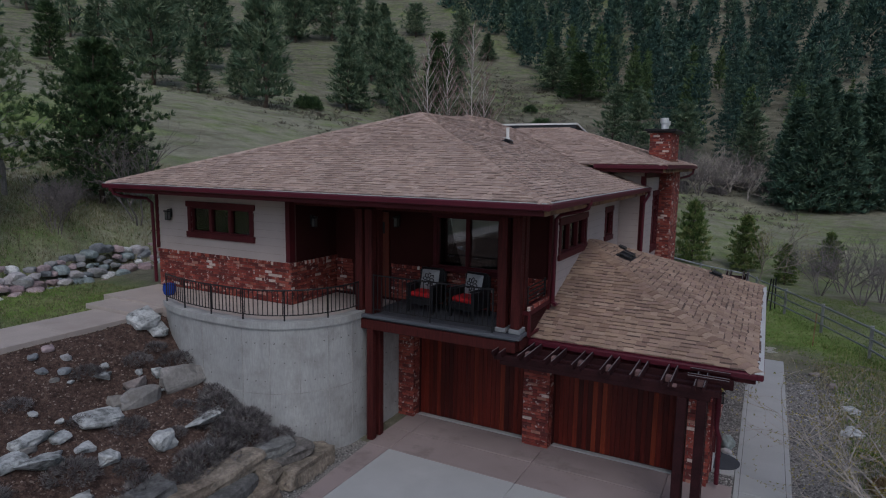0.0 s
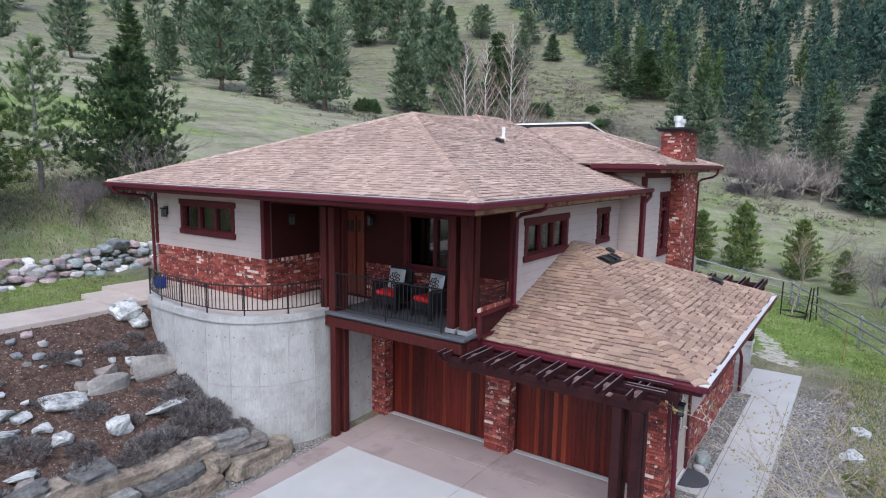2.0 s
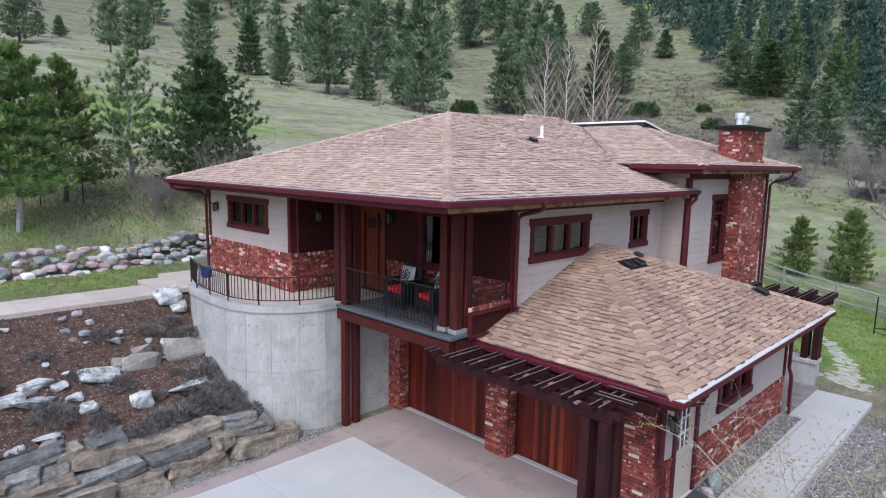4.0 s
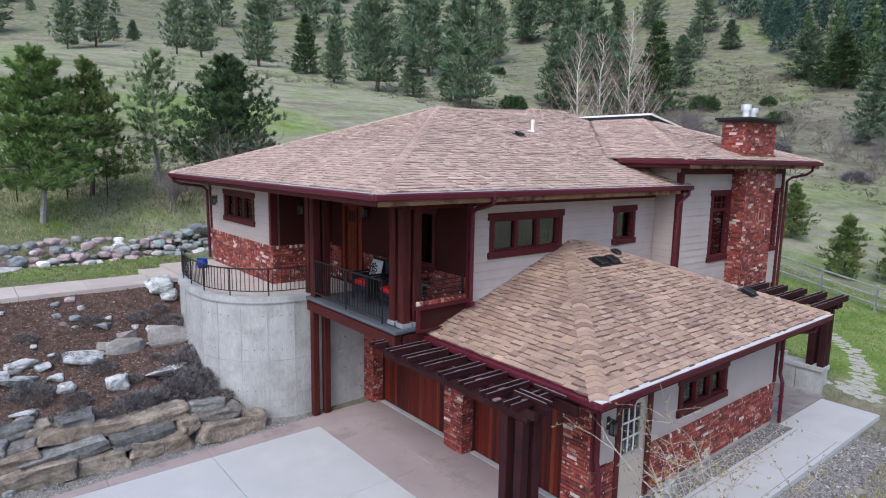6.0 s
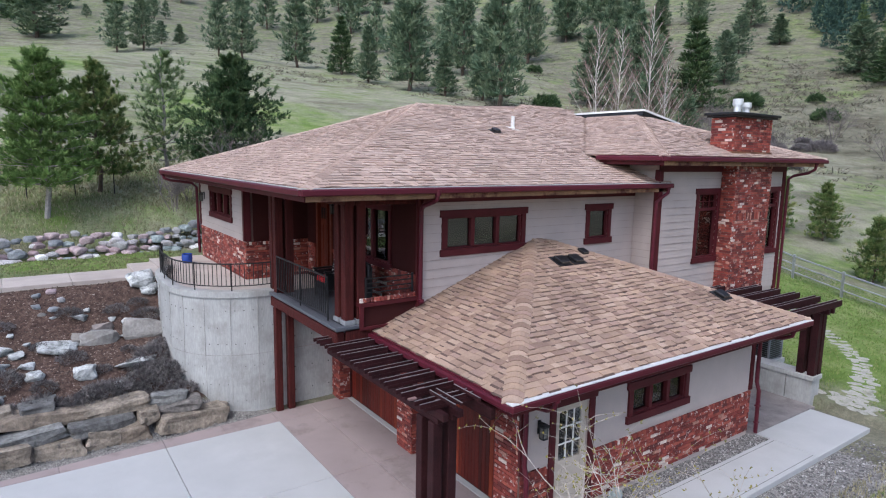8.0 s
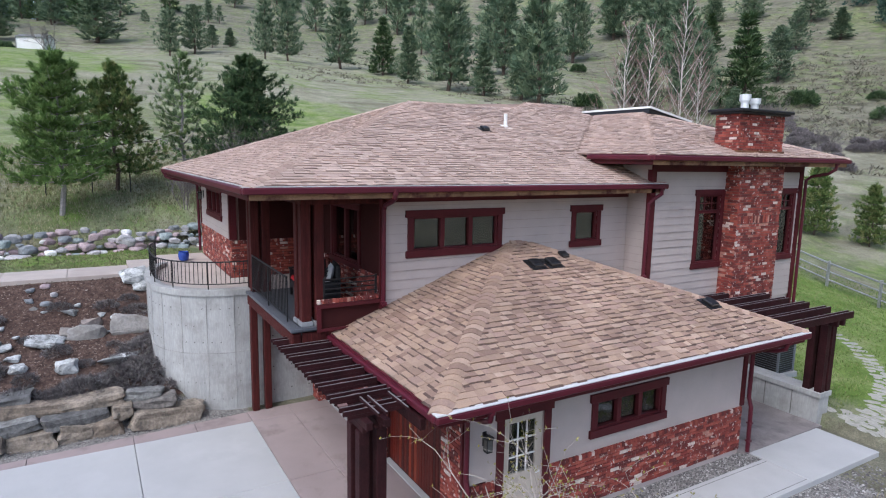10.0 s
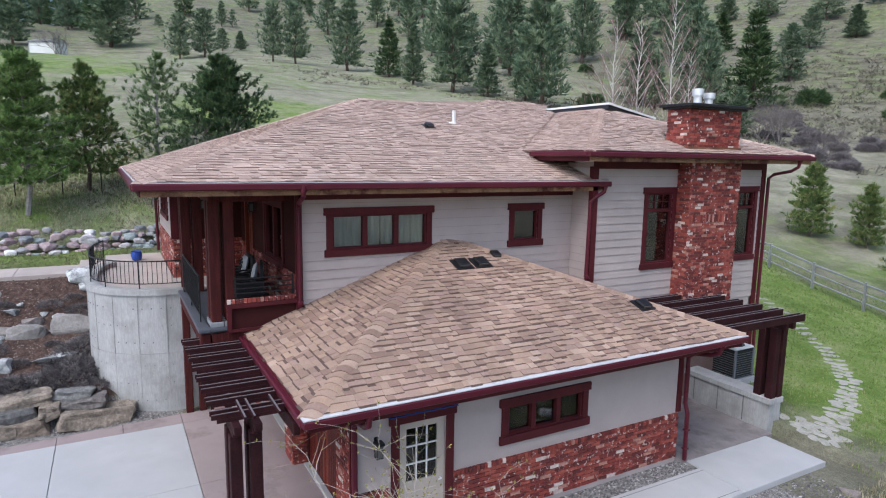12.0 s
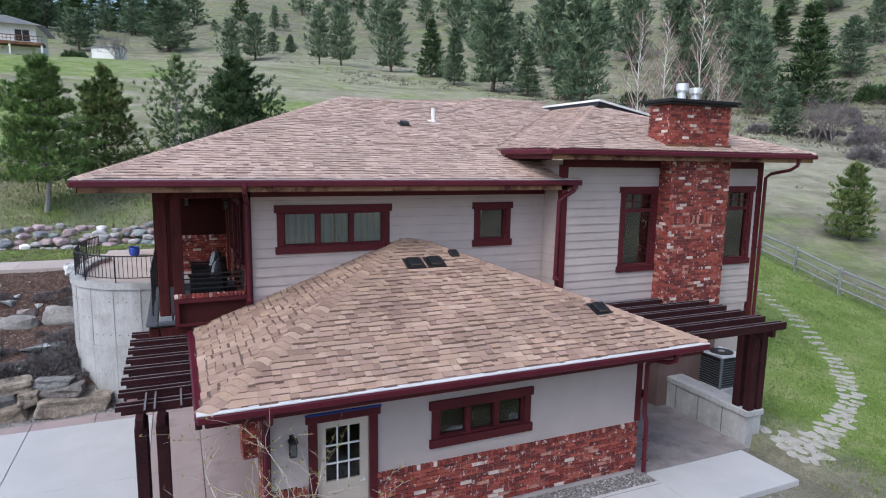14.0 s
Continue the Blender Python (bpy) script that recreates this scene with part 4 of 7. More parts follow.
# ---- windows and doors ----
def window(name, axis, hole, face, out, panes, label, trim=0.13, transom=None, head=0.05):
    """A window in its opening: head, sill and side casings, sashes, mullions and panes. hole: u0, u1, z0, z1."""
    u0, u1, z0, z1 = hole
    root = empty(name, label=label, category="window", kind="structure")

    def bar(nm, a, b, c, d, w0, w1, mat="trim", bev=0.006, lab=""):
        return part(nm, boxes(on_wall(axis, a, b, face + out * w0, face + out * w1, c, d), bevel=bev), mat, root, lab)

    bar("head_casing", u0 - trim - head, u1 + trim + head, z1, z1 + trim + 0.02, 0.0, 0.055)
    bar("sill", u0 - trim - head * 0.8, u1 + trim + head * 0.8, z0 - trim - 0.02, z0, 0.0, 0.065)
    bar("side_casing", u0 - trim, u0, z0, z1, 0.0, 0.045)
    bar("side_casing", u1, u1 + trim, z0, z1, 0.0, 0.045)
    bar("window_frame", u0, u1, z0, z0 + 0.035, -0.12, 0.02)
    bar("window_frame", u0, u1, z1 - 0.035, z1, -0.12, 0.02)
    n = panes
    for i in range(n + 1):
        u = u0 + (u1 - u0) * i / n
        h = 0.035 if i in (0, n) else 0.05
        bar("mullion", max(u - h, u0), min(u + h, u1), z0 + 0.035, z1 - 0.035, -0.10, 0.015 if i in (0, n) else 0.02)
    rows = [(z0, z1)]
    if transom:
        bar("transom_bar", u0, u1, transom - 0.04, transom + 0.04, -0.1, 0.025)
        rows = [(z0, transom), (transom, z1)]
        for k in (1, 2):
            u = u0 + (u1 - u0) * k / 3
            bar("muntin", u - 0.01, u + 0.01, transom + 0.04, z1 - 0.035, -0.05, -0.025, bev=0)
        zm = (transom + z1) / 2
        bar("muntin", u0, u1, zm - 0.01, zm + 0.01, -0.05, -0.024, bev=0)
    for i in range(n):
        a, b = u0 + (u1 - u0) * i / n, u0 + (u1 - u0) * (i + 1) / n
        for c, d in rows:
            p = bar("pane", a + 0.03, b - 0.03, c + 0.03, d - 0.03, -0.06, -0.052, "glass", 0, "clear reflecting window glass")
            p.visible_shadow = False
    return root


window("window_1", "x", W1, 11.65, -1, 3, "three-pane window with dark red casing")
window("window_2", "y", W2, -3.65, 1, 3, "wide three-pane window with dark red casing and curtains")
window("window_3", "y", W3, -3.65, 1, 1, "small single-pane window with dark red casing")
window("window_4", "y", W4, -2.93, 1, 1, "tall window with a gridded transom and dark red casing", transom=4.92)
window("window_5", "y", W5, -2.93, 1, 1, "tall window with a gridded transom beside the chimney", transom=4.92)
window("window_6", "y", W6, -0.17, 1, 3, "three-pane window with dark red casing in the wing")
window("window_7", "x", (-6.45, -4.85, 3.86, 5.06), 13.4, -1, 2, "two-pane window with dark red casing behind the balcony", trim=0.1)


def curtain(name, x, y0, y1, z0, z1, label, axis="y"):
    bm = bmesh.new()
    n = 28
    rows = []
    for z in (z0, z1):
        rows.append([bm.verts.new((x + 0.025 * math.sin(i * 1.7) - (0.0), y0 + (y1 - y0) * i / n, z) if axis == "y" else (y0 + (y1 - y0) * i / n, x + 0.025 * math.sin(i * 1.7), z)) for i in range(n + 1)])
    for i in range(n):
        bm.faces.new((rows[0][i], rows[0][i + 1], rows[1][i + 1], rows[1][i]))
    bmesh.ops.solidify(bm, geom=list(bm.faces), thickness=0.006)
    tagged(part(name, bm, "curtain"), label, "curtain")


curtain("curtain", -3.74, 14.06, 15.12, 4.2, 5.1, "pale gathered curtain hanging inside the wide window")
curtain("curtain", -3.75, 15.16, 16.2, 4.2, 5.1, "pale gathered curtain hanging inside the wide window")
curtain("curtain", 13.55, -6.5, -6.15, 3.3, 5.1, "pale curtain hanging inside the balcony window", axis="x")

curtain("curtain", -3.04, 25.25, 26.12, 3.55, 5.4, "pale gathered curtain hanging inside the tall window")

curtain("curtain", 11.77, -12.9, -12.15, 4.4, 5.1, "pale gathered curtain hanging inside the front window", axis="x")
curtain("curtain", 11.77, -11.5, -10.75, 4.4, 5.1, "pale gathered curtain hanging inside the front window", axis="x")

# side door of the wing
d2 = empty("door_2", label="closed cream side door with a nine-light glazed top and dark red casing", category="door", kind="structure")
y0, y1, z0, z1 = D2
X = -0.17
part("head_casing", boxes((X, X + 0.06, y0 - 0.18, y1 + 0.18, z1, z1 + 0.13), bevel=0.006), "trim", d2)
part("head_flashing", boxes((X, X + 0.075, y0 - 0.19, y1 + 0.19, z1 + 0.13, z1 + 0.142)), "blue", d2, "blue strip of masking film on the head casing")
for a, b in ((y0 - 0.14, y0), (y1, y1 + 0.14)):
    part("side_casing", boxes((X, X + 0.045, a, b, 0.02, z1), bevel=0.006), "trim", d2)
leaf_holes = [(y0 + 0.14, y1 - 0.14, 1.02, 1.92)]
bm = bmesh.new()
for a, b, c, d in rects(y0 + 0.01, y1 - 0.01, 0.03, z1 - 0.01, leaf_holes):
    box(bm, X - 0.07, X - 0.025, a, b, c, d)
part("door_leaf", bm, "cream", d2)
part("pane", boxes((X - 0.055, X - 0.048, y0 + 0.14, y1 - 0.14, 1.02, 1.92)), "glass", d2).visible_shadow = False
for k in (1, 2):
    u = y0 + 0.14 + (y1 - y0 - 0.28) * k / 3
    part("muntin", boxes((X - 0.046, X - 0.028, u - 0.011, u + 0.011, 1.02, 1.92)), "white", d2)
    v = 1.02 + 0.9 * k / 3
    part("muntin", boxes((X - 0.046, X - 0.026, y0 + 0.14, y1 - 0.14, v - 0.011, v + 0.011)), "white", d2)
part("door_handle", tube(bmesh.new(), [(X - 0.03, y1 - 0.08, 0.98), (X + 0.03, y1 - 0.08, 0.98), (X + 0.045, y1 - 0.16, 0.98)], 0.012), "steel", d2, "metal lever handle")
part("threshold", boxes((X - 0.1, X + 0.06, y0, y1, 0.0, 0.028)), "steel", d2)
part("lower_panel", boxes((X - 0.03, X - 0.018, y0 + 0.16, y1 - 0.16, 0.25, 0.85), bevel=0.005), "cream", d2)

# entry door on the balcony
d1 = empty("door_1", label="varnished red-brown wooden entry door with small lights", category="door", kind="structure")
x0, x1, z0, z1 = D1
xm = x1 - 0.26
part("door_leaf", boxes((x0 + 0.02, xm - 0.03, 13.45, 13.50, z0, z1 - 0.02), bevel=0.005), "door", d1)
part("sidelight", boxes((xm + 0.03, x1 - 0.02, 13.45, 13.50, z0, z1 - 0.02), bevel=0.005), "door", d1)
part("door_frame", boxes((x0 - 0.1, x0 + 0.02, 13.36, 13.52, z0, z1 + 0.1), (xm - 0.03, xm + 0.03, 13.40, 13.52, z0, z1), (x1 - 0.02, x1 + 0.1, 13.36, 13.52, z0, z1 + 0.1)), "door", d1)
part("door_head", boxes((x0 + 0.02, x1 - 0.02, 13.36, 13.52, z1 - 0.02, z1 + 0.1)), "door", d1)
for k in range(3):
    a = x0 + 0.09 + k * 0.14
    part("light", boxes((a, a + 0.09, 13.44, 13.452, z1 - 0.45, z1 - 0.15)), "black", d1, "small dark glazed light")
part("light", boxes((xm + 0.07, x1 - 0.06, 13.44, 13.452, z1 - 0.45, z1 - 0.15)), "black", d1, "small dark glazed light")
for a, b in ((x0 + 0.08, x0 + 0.22), (x0 + 0.28, x0 + 0.42)):
    part("panel", boxes((a, b, 13.436, 13.452, z0 + 0.2, z1 - 0.6), bevel=0.006), "door", d1)

# plain panel of wall between the corner and the side door
tagged(part("wall_panel", boxes((-0.172, -0.156, 13.27, 13.828, 1.07, 2.55)), "stucco"), "beige stucco wall beside the side door", "wall", kind="structure")

# corner boards
tagged(part("corner_board", boxes((-14.24, -14.14, 11.60, 11.65, 3.9, 5.4)), "trim"), "dark red corner board", "trim", kind="structure")
tagged(part("corner_board", boxes((-9.6, -9.47, 11.595, 11.66, 3.9, 5.46), (-9.5, -9.465, 11.66, 11.78, 3.9, 5.46)), "trim"), "dark red corner board", "trim", kind="structure")
tagged(part("corner_board", boxes((-3.66, -3.60, 13.33, 13.46, 2.9, 5.46)), "trim"), "dark red corner board", "trim", kind="structure")
tagged(part("corner_board", boxes((-3.02, -2.88, 20.14, 20.30, 2.9, 6.0)), "trim"), "dark red corner board", "trim", kind="structure")
tagged(part("corner_board", boxes((-2.95, -2.88, 26.36, 26.52, 0.3, 6.1)), "trim"), "dark red corner board", "trim", kind="structure")
tagged(part("corner_board", boxes((-0.2, -0.13, 20.20, 20.31, 1.06, 2.56)), "trim"), "dark red corner board", "trim", kind="structure")
tagged(part("corner_board", boxes((-0.2, -0.125, 13.15, 13.26, 1.06, 2.56)), "trim"), "dark red corner board", "trim", kind="structure")


# ---- downspouts ----
def downspout(pts, label="dark red downspout with an elbow at the gutter"):
    root = empty("downspout", pts[0], label, "downspout", "downspouts", kind="structure")
    o = Vector(pts[0])
    part("pipe", tube(bmesh.new(), [Vector(p) - o for p in pts], 0.045, 10), "gutter", root)
    bm = bmesh.new()
    tube(bm, [(0, 0, 0.07), (0, 0, -0.04)], 0.062, 10)
    part("outlet", bm, "gutter", root)
    for k in (0.35, 0.75):
        a, b = Vector(pts[-2]) - o, Vector(pts[-1]) - o
        c = a.lerp(b, k)
        part("strap", boxes((c.x - 0.05, c.x + 0.05, c.y - 0.05, c.y + 0.05, c.z - 0.015, c.z + 0.015)), "gutter", root)


downspout([(-2.80, 13.28, 5.54), (-2.82, 13.28, 5.44), (-2.95, 13.30, 5.38), (-3.42, 13.36, 5.26), (-3.53, 13.38, 5.16), (-3.54, 13.38, 3.34), (-3.46, 13.36, 3.26)])
downspout([(-2.82, 20.45, 5.54), (-2.80, 20.42, 5.42), (-2.84, 20.22, 5.30), (-2.88, 20.08, 5.18), (-2.89, 20.06, 3.45), (-2.80, 20.04, 3.36)])
downspout([(-2.24, 27.0, 6.22), (-2.26, 26.98, 6.05), (-2.40, 26.9, 5.93), (-2.74, 26.66, 5.83), (-2.82, 26.55, 5.72), (-2.82, 26.55, 0.4)])
downspout([(-14.55, 10.58, 5.54), (-14.53, 10.62, 5.40), (-14.45, 10.80, 5.33), (-14.30, 11.40, 5.25), (-14.28, 11.54, 5.12), (-14.28, 11.56, 2.95)])
downspout([(0.60, 13.18, 2.64), (0.56, 13.18, 2.48), (0.40, 13.19, 2.40), (0.05, 13.20, 2.33), (-0.06, 13.20, 2.22), (-0.06, 13.20, 1.25), (0.0, 13.2, 1.05), (0.01, 13.2, 0.1)])
downspout([(0.60, 20.44, 2.64), (0.56, 20.44, 2.48), (0.40, 20.42, 2.40), (0.03, 20.38, 2.33), (-0.07, 20.36, 2.22), (-0.07, 20.36, 1.25), (0.0, 20.36, 1.05), (0.01, 20.36, 0.05)])


# ---- railings ----
def railing(name, pts, z0, h, spacing, posts, label):
    """Black steel railing along a plan line: top and bottom rail, upright bars and posts."""
    root = empty(name, (*pts[0], z0), label, "railing", kind="structure")
    o = Vector((*pts[0], z0))
    P = [Vector((x, y, z0)) - o for x, y in pts]
    part("top_rail", tube(bmesh.new(), [p + Vector((0, 0, h)) for p in P], 0.019, 6), "black", root)
    part("bottom_rail", tube(bmesh.new(), [p + Vector((0, 0, 0.09)) for p in P], 0.013, 6), "black", root)
    total = sum((b - a).length for a, b in zip(P, P[1:]))

    def along(s):
        for a, b in zip(P, P[1:]):
            ln = (b - a).length
            if s <= ln:
                return a.lerp(b, s / ln)
            s -= ln
        return P[-1]

    bar = finish(boxes((-0.007, 0.007, -0.007, 0.007, 0.09, h)), "baluster")
    bar.materials.append(M["black"])
    post = finish(boxes((-0.012, 0.012, -0.012, 0.012, -0.06, h + 0.02)), "post")
    post.materials.append(M["black"])
    n = round(total / spacing)
    for i in range(n + 1):
        link("baluster", bar, None, root, m=Matrix.Translation(along(i * total / n)))
    for i in range(posts):
        link("post", post, None, root, m=Matrix.Translation(along(i * total / (posts - 1))))
    return root


railing("terrace_railing", [(-11.82, 9.98)] + terrace_line(-0.1)[1:-1] + [(-7.5, 11.62)], 3.03, 0.62, 0.105, 7, "curved black steel railing on the terrace wall")
railing("balcony_railing", [(-7.1, 11.63), (-4.22, 11.63)], 2.98, 0.86, 0.105, 3, "straight black steel railing across the balcony")
side = empty("side_railing", (-3.70, 12.2, 3.47), "black steel side railing with level bars over a brick ledge", "railing", kind="structure")
for k in range(4):
    part("level_bar", boxes((-0.012, 0.012, -0.02, 1.10, 0.07 + k * 0.095, 0.09 + k * 0.095)), "black", side)
for y in (0.0, 1.08):
    part("post", boxes((-0.018, 0.018, y - 0.018, y + 0.018, 0.0, 0.40)), "black", side)


# ---- pergolas ----
M["cap_strip"] = material("cap_strip", (0.16, 0.15, 0.155), 0.32, vary=0.2, spec=0.6, bump=0.0)
M["spacer"] = material("weathered_block", (0.20, 0.12, 0.115), 0.8, vary=0.25)


def notched(bm, x0, x1, y0, y1, z0, z1, axis, cut=0.09):
    """A beam along x or y whose two ends are cut back below in a step."""
    h = (z1 - z0) * 0.45
    if axis == "x":
        box(bm, x0, x1, y0, y1, z0 + h, z1, bevel=0.006)
        box(bm, x0 + cut, x1 - cut, y0, y1, z0, z0 + h, bevel=0.006)
    else:
        box(bm, x0, x1, y0, y1, z0 + h, z1, bevel=0.005)
        box(bm, x0, x1, y0 + cut, y1, z0, z0 + h, bevel=0.005)
    return bm


def pergola_south():
    root = empty("pergola", (-0.4, 11.7, 0), "dark stained pergola with doubled rafters along the garage eave", "pergola", "pergolas")
    ox, oy = -0.4, 11.7
    for y in (11.55, 11.82):
        part("beam", notched(bmesh.new(), -4.12 - ox, 0.02 - ox, y - 0.05 - oy, y + 0.05 - oy, 2.37, 2.57, "x", 0.14), "timber_dark", root)
    part("ledger", boxes((-4.0 - ox, 0.2 - ox, 12.24 - oy, 12.33 - oy, 2.38, 2.56), bevel=0.008), "timber_dark", root)
    for k in range(8):
        x = -0.30 - k * 0.525 - ox
        for d in (-0.075, 0.075):
            part("rafter", notched(bmesh.new(), x + d - 0.02, x + d + 0.02, 11.25 - oy, 12.225 - oy, 2.57, 2.695, "y", 0.07), "timber_dark", root)
            part("cap_strip", boxes((x + d - 0.008, x + d + 0.008, 11.26 - oy, 12.22 - oy, 2.695, 2.701)), "cap_strip", root, "dull grey metal cap strip")
        part("spacer", boxes((x - 0.053, x + 0.053, 11.61 - oy, 11.76 - oy, 2.56, 2.66), bevel=0.006), "spacer", root, "weathered pinkish block")
    for y in (11.63, 11.75, 12.08):
        part("cross_tie", boxes((-0.52 - ox, 0.14 - ox, y - 0.018 - oy, y + 0.018 - oy, 2.702, 2.745), bevel=0.005), "timber_dark", root)
        part("cap_strip", boxes((-0.52 - ox, 0.14 - ox, y - 0.011 - oy, y + 0.011 - oy, 2.745, 2.75)), "cap_strip", root)
    for x in (-0.57, -0.25):
        for y in (11.55, 11.82):
            part("post", boxes((x - 0.08 - ox, x + 0.08 - ox, y - 0.08 - oy, y + 0.08 - oy, 0.0, 2.37), bevel=0.01), "timber_dark", root)
    part("beam_cap", boxes((-0.80 - ox, -0.66 - ox, 11.36 - oy, 11.50 - oy, 2.57, 2.60), bevel=0.006), "spacer", root, "weathered pinkish block")


pergola_south()


def pergola_north():
    root = empty("pergola", (-0.35, 23.53, 0.76), "dark stained pergola with doubled rafters over the patio", "pergola", "pergolas")
    o = Vector((-0.35, 23.53, 0.76))
    L = lambda x0, x1, y0, y1, z0, z1: boxes((x0 - o.x, x1 - o.x, y0 - o.y, y1 - o.y, z0 - o.z, z1 - o.z), bevel=0.008)
    for y in (23.40, 23.66):
        part("beam", L(-2.9, 0.05, y - 0.05, y + 0.05, 2.44, 2.62), "timber_dark", root)
    for k in range(6):
        x = 0.0 - k * 0.52
        for d in (-0.06, 0.06):
            part("rafter", L(x + d - 0.024, x + d + 0.024, 20.9, 23.98, 2.60, 2.76), "timber_dark", root)
            part("cap_strip", L(x + d - 0.006, x + d + 0.006, 21.0, 23.96, 2.76, 2.766), "cap_strip", root, "grey metal cap strip")
    for x in (-0.50, -0.22):
        for y in (23.42, 23.66):
            part("post", L(x - 0.085, x + 0.085, y - 0.085, y + 0.085, 0.76, 2.44), "timber_dark", root)


pergola_north()


# ---- lamps on the walls ----
M["lantern"] = material("lantern_glass", (0.12, 0.12, 0.115), 0.25, vary=0.2)


def sconce(at, out, label):
    root = empty("wall_lamp", at, label, "wall lamp", "wall lamps")
    root.scale = (0.78, 0.78, 0.85)
    side = Vector((-out[1], out[0], 0))
    ov = Vector((*out, 0))

    def b(nm, d0, d1, w, z0, z1, mat, lab=""):
        c0, c1 = ov * d0 - side * w, ov * d1 + side * w
        return part(nm, boxes((min(c0.x, c1.x), max(c0.x, c1.x), min(c0.y, c1.y), max(c0.y, c1.y), z0, z1), bevel=0.006), mat, root, lab)

    b("back_plate", 0.0, 0.02, 0.05, -0.12, 0.16, "black")
    b("arm", 0.02, 0.17, 0.015, 0.12, 0.145, "black")
    b("cap", 0.06, 0.24, 0.09, 0.06, 0.11, "black")
    b("base", 0.08, 0.22, 0.07, -0.19, -0.165, "black")
    b("glass_body", 0.09, 0.21, 0.06, -0.165, 0.06, "lantern", "grey seeded glass lantern")
    for s in (-1, 1):
        for d in (0.085, 0.205):
            c = ov * d + side * s * 0.06
            part("corner_bar", boxes((c.x - 0.008, c.x + 0.008, c.y - 0.008, c.y + 0.008, -0.17, 0.065)), "black", root)


sconce((-13.64, 11.63, 4.86), (0, -1), "black lantern wall lamp beside the front window")
sconce((-9.5, 12.4, 4.86), (1, 0), "black lantern wall lamp in the entry recess")
sconce((-7.55, 13.4, 4.90), (0, -1), "black lantern wall lamp beside the entry door")
sconce((-0.15, 13.58, 1.80), (1, 0), "black lantern wall lamp beside the side door")


# ---- things on the roofs ----
def on_slope(x):
    return ZE + SLOPE * (XE - x)


def box_vent(at, label, size=0.24):
    root = empty("roof_vent", at, label, "roof vent", "roof vents")
    root.rotation_euler = (0, math.atan(WR), 0)
    s = size
    part("flange", boxes((-s * 0.75, s * 0.75, -s * 0.75, s * 0.75, 0.01, 0.022)), "black", root)
    part("hood", boxes((-s / 2, s / 2, -s / 2, s / 2, 0.022, 0.095), bevel=0.015), "black", root)
    part("louvre", boxes((s / 2, s / 2 + 0.02, -s * 0.42, s * 0.42, 0.03, 0.075)), "dark", root, "dark louvred mouth")


wz = lambda x: WZ + WR * (WX - x)
box_vent((-2.66, 16.50, wz(-2.66) + 0.01), "low black box vent near the top of the wing roof", 0.27)
box_vent((-2.66, 16.95, wz(-2.66) + 0.01), "low black box vent near the top of the wing roof", 0.27)
box_vent((-2.95, 17.50, wz(-2.95) - 0.02), "low black box vent at the wing's hip", 0.2)
box_vent((-0.68, 19.62, wz(-0.68) + 0.01), "low black box vent near the wing's eave", 0.26)
box_vent((-6.45, 17.65, on_slope(-6.45) + 0.01), "low black box vent on the main roof", 0.2)
root = empty("vent_pipe", (-6.85, 18.62, on_slope(-6.85)), "white vent pipe standing on the main roof", "vent pipe")
part("pipe", tube(bmesh.new(), [(0, 0, -0.05), (0, 0, 0.36)], 0.05, 12), "white", root)
part("collar", tube(bmesh.new(), [(0, 0, -0.04), (0, 0, 0.06)], 0.09, 12, 0.055), "white", root)
bm = bmesh.new()
box(bm, -0.16, 0.16, -0.13, 0.13, 0.0, 0.012)
fl = part("flashing", bm, "white", root)
fl.rotation_euler = (0, math.atan(SLOPE), 0)
solar = empty("solar_panel", (-7.6, 23.5, 7.74), "tilted dark solar panel with a white frame behind the ridge", "solar panel")
solar.rotation_euler = (radians(-10.4), 0, 0)
part("glass_sheet", boxes((-1.5, 1.5, 0.02, 1.9, 0.07, 0.11)), "black", solar)
part("frame", boxes((-1.56, 1.56, -0.04, 0.02, 0.06, 0.12), (-1.56, 1.56, 1.9, 1.96, 0.06, 0.12), (-1.56, -1.5, 0.02, 1.9, 0.06, 0.12), (1.5, 1.56, 0.02, 1.9, 0.06, 0.12)), "white", solar, "white metal frame")
# black strips added for the shaded underside and gap below the raised frame
part("gap_shade", boxes((-1.52, 1.52, -0.02, 0.015, -0.08, 0.06), (1.5, 1.53, 0.02, 1.9, -0.08, 0.06)), "black", solar, "black strip standing in for the dark gap below the frame")


# ---- balcony chairs and small things ----
def pillow_bm(w, h, d):
    bm = bmesh.new()
    n = 8
    grid = {}
    for s in (-1, 1):
        for i in range(n + 1):
            for j in range(n + 1):
                u, v = i / n * 2 - 1, j / n * 2 - 1
                t = (1 - u ** 4) * (1 - v ** 4)
                if abs(u) == 1 or abs(v) == 1:
                    if (0, i, j) not in grid:
                        grid[(0, i, j)] = bm.verts.new((u * w / 2, 0, v * h / 2))
                    grid[(s, i, j)] = grid[(0, i, j)]
                else:
                    grid[(s, i, j)] = bm.verts.new((u * w / 2 * (0.94 + 0.06 * abs(v)), s * d / 2 * t ** 0.6, v * h / 2 * (0.94 + 0.06 * abs(u))))
        for i in range(n):
            for j in range(n):
                q = [grid[(s, i, j)], grid[(s, i + 1, j)], grid[(s, i + 1, j + 1)], grid[(s, i, j + 1)]]
                bm.faces.new(q if s < 0 else q[::-1])
    return bm


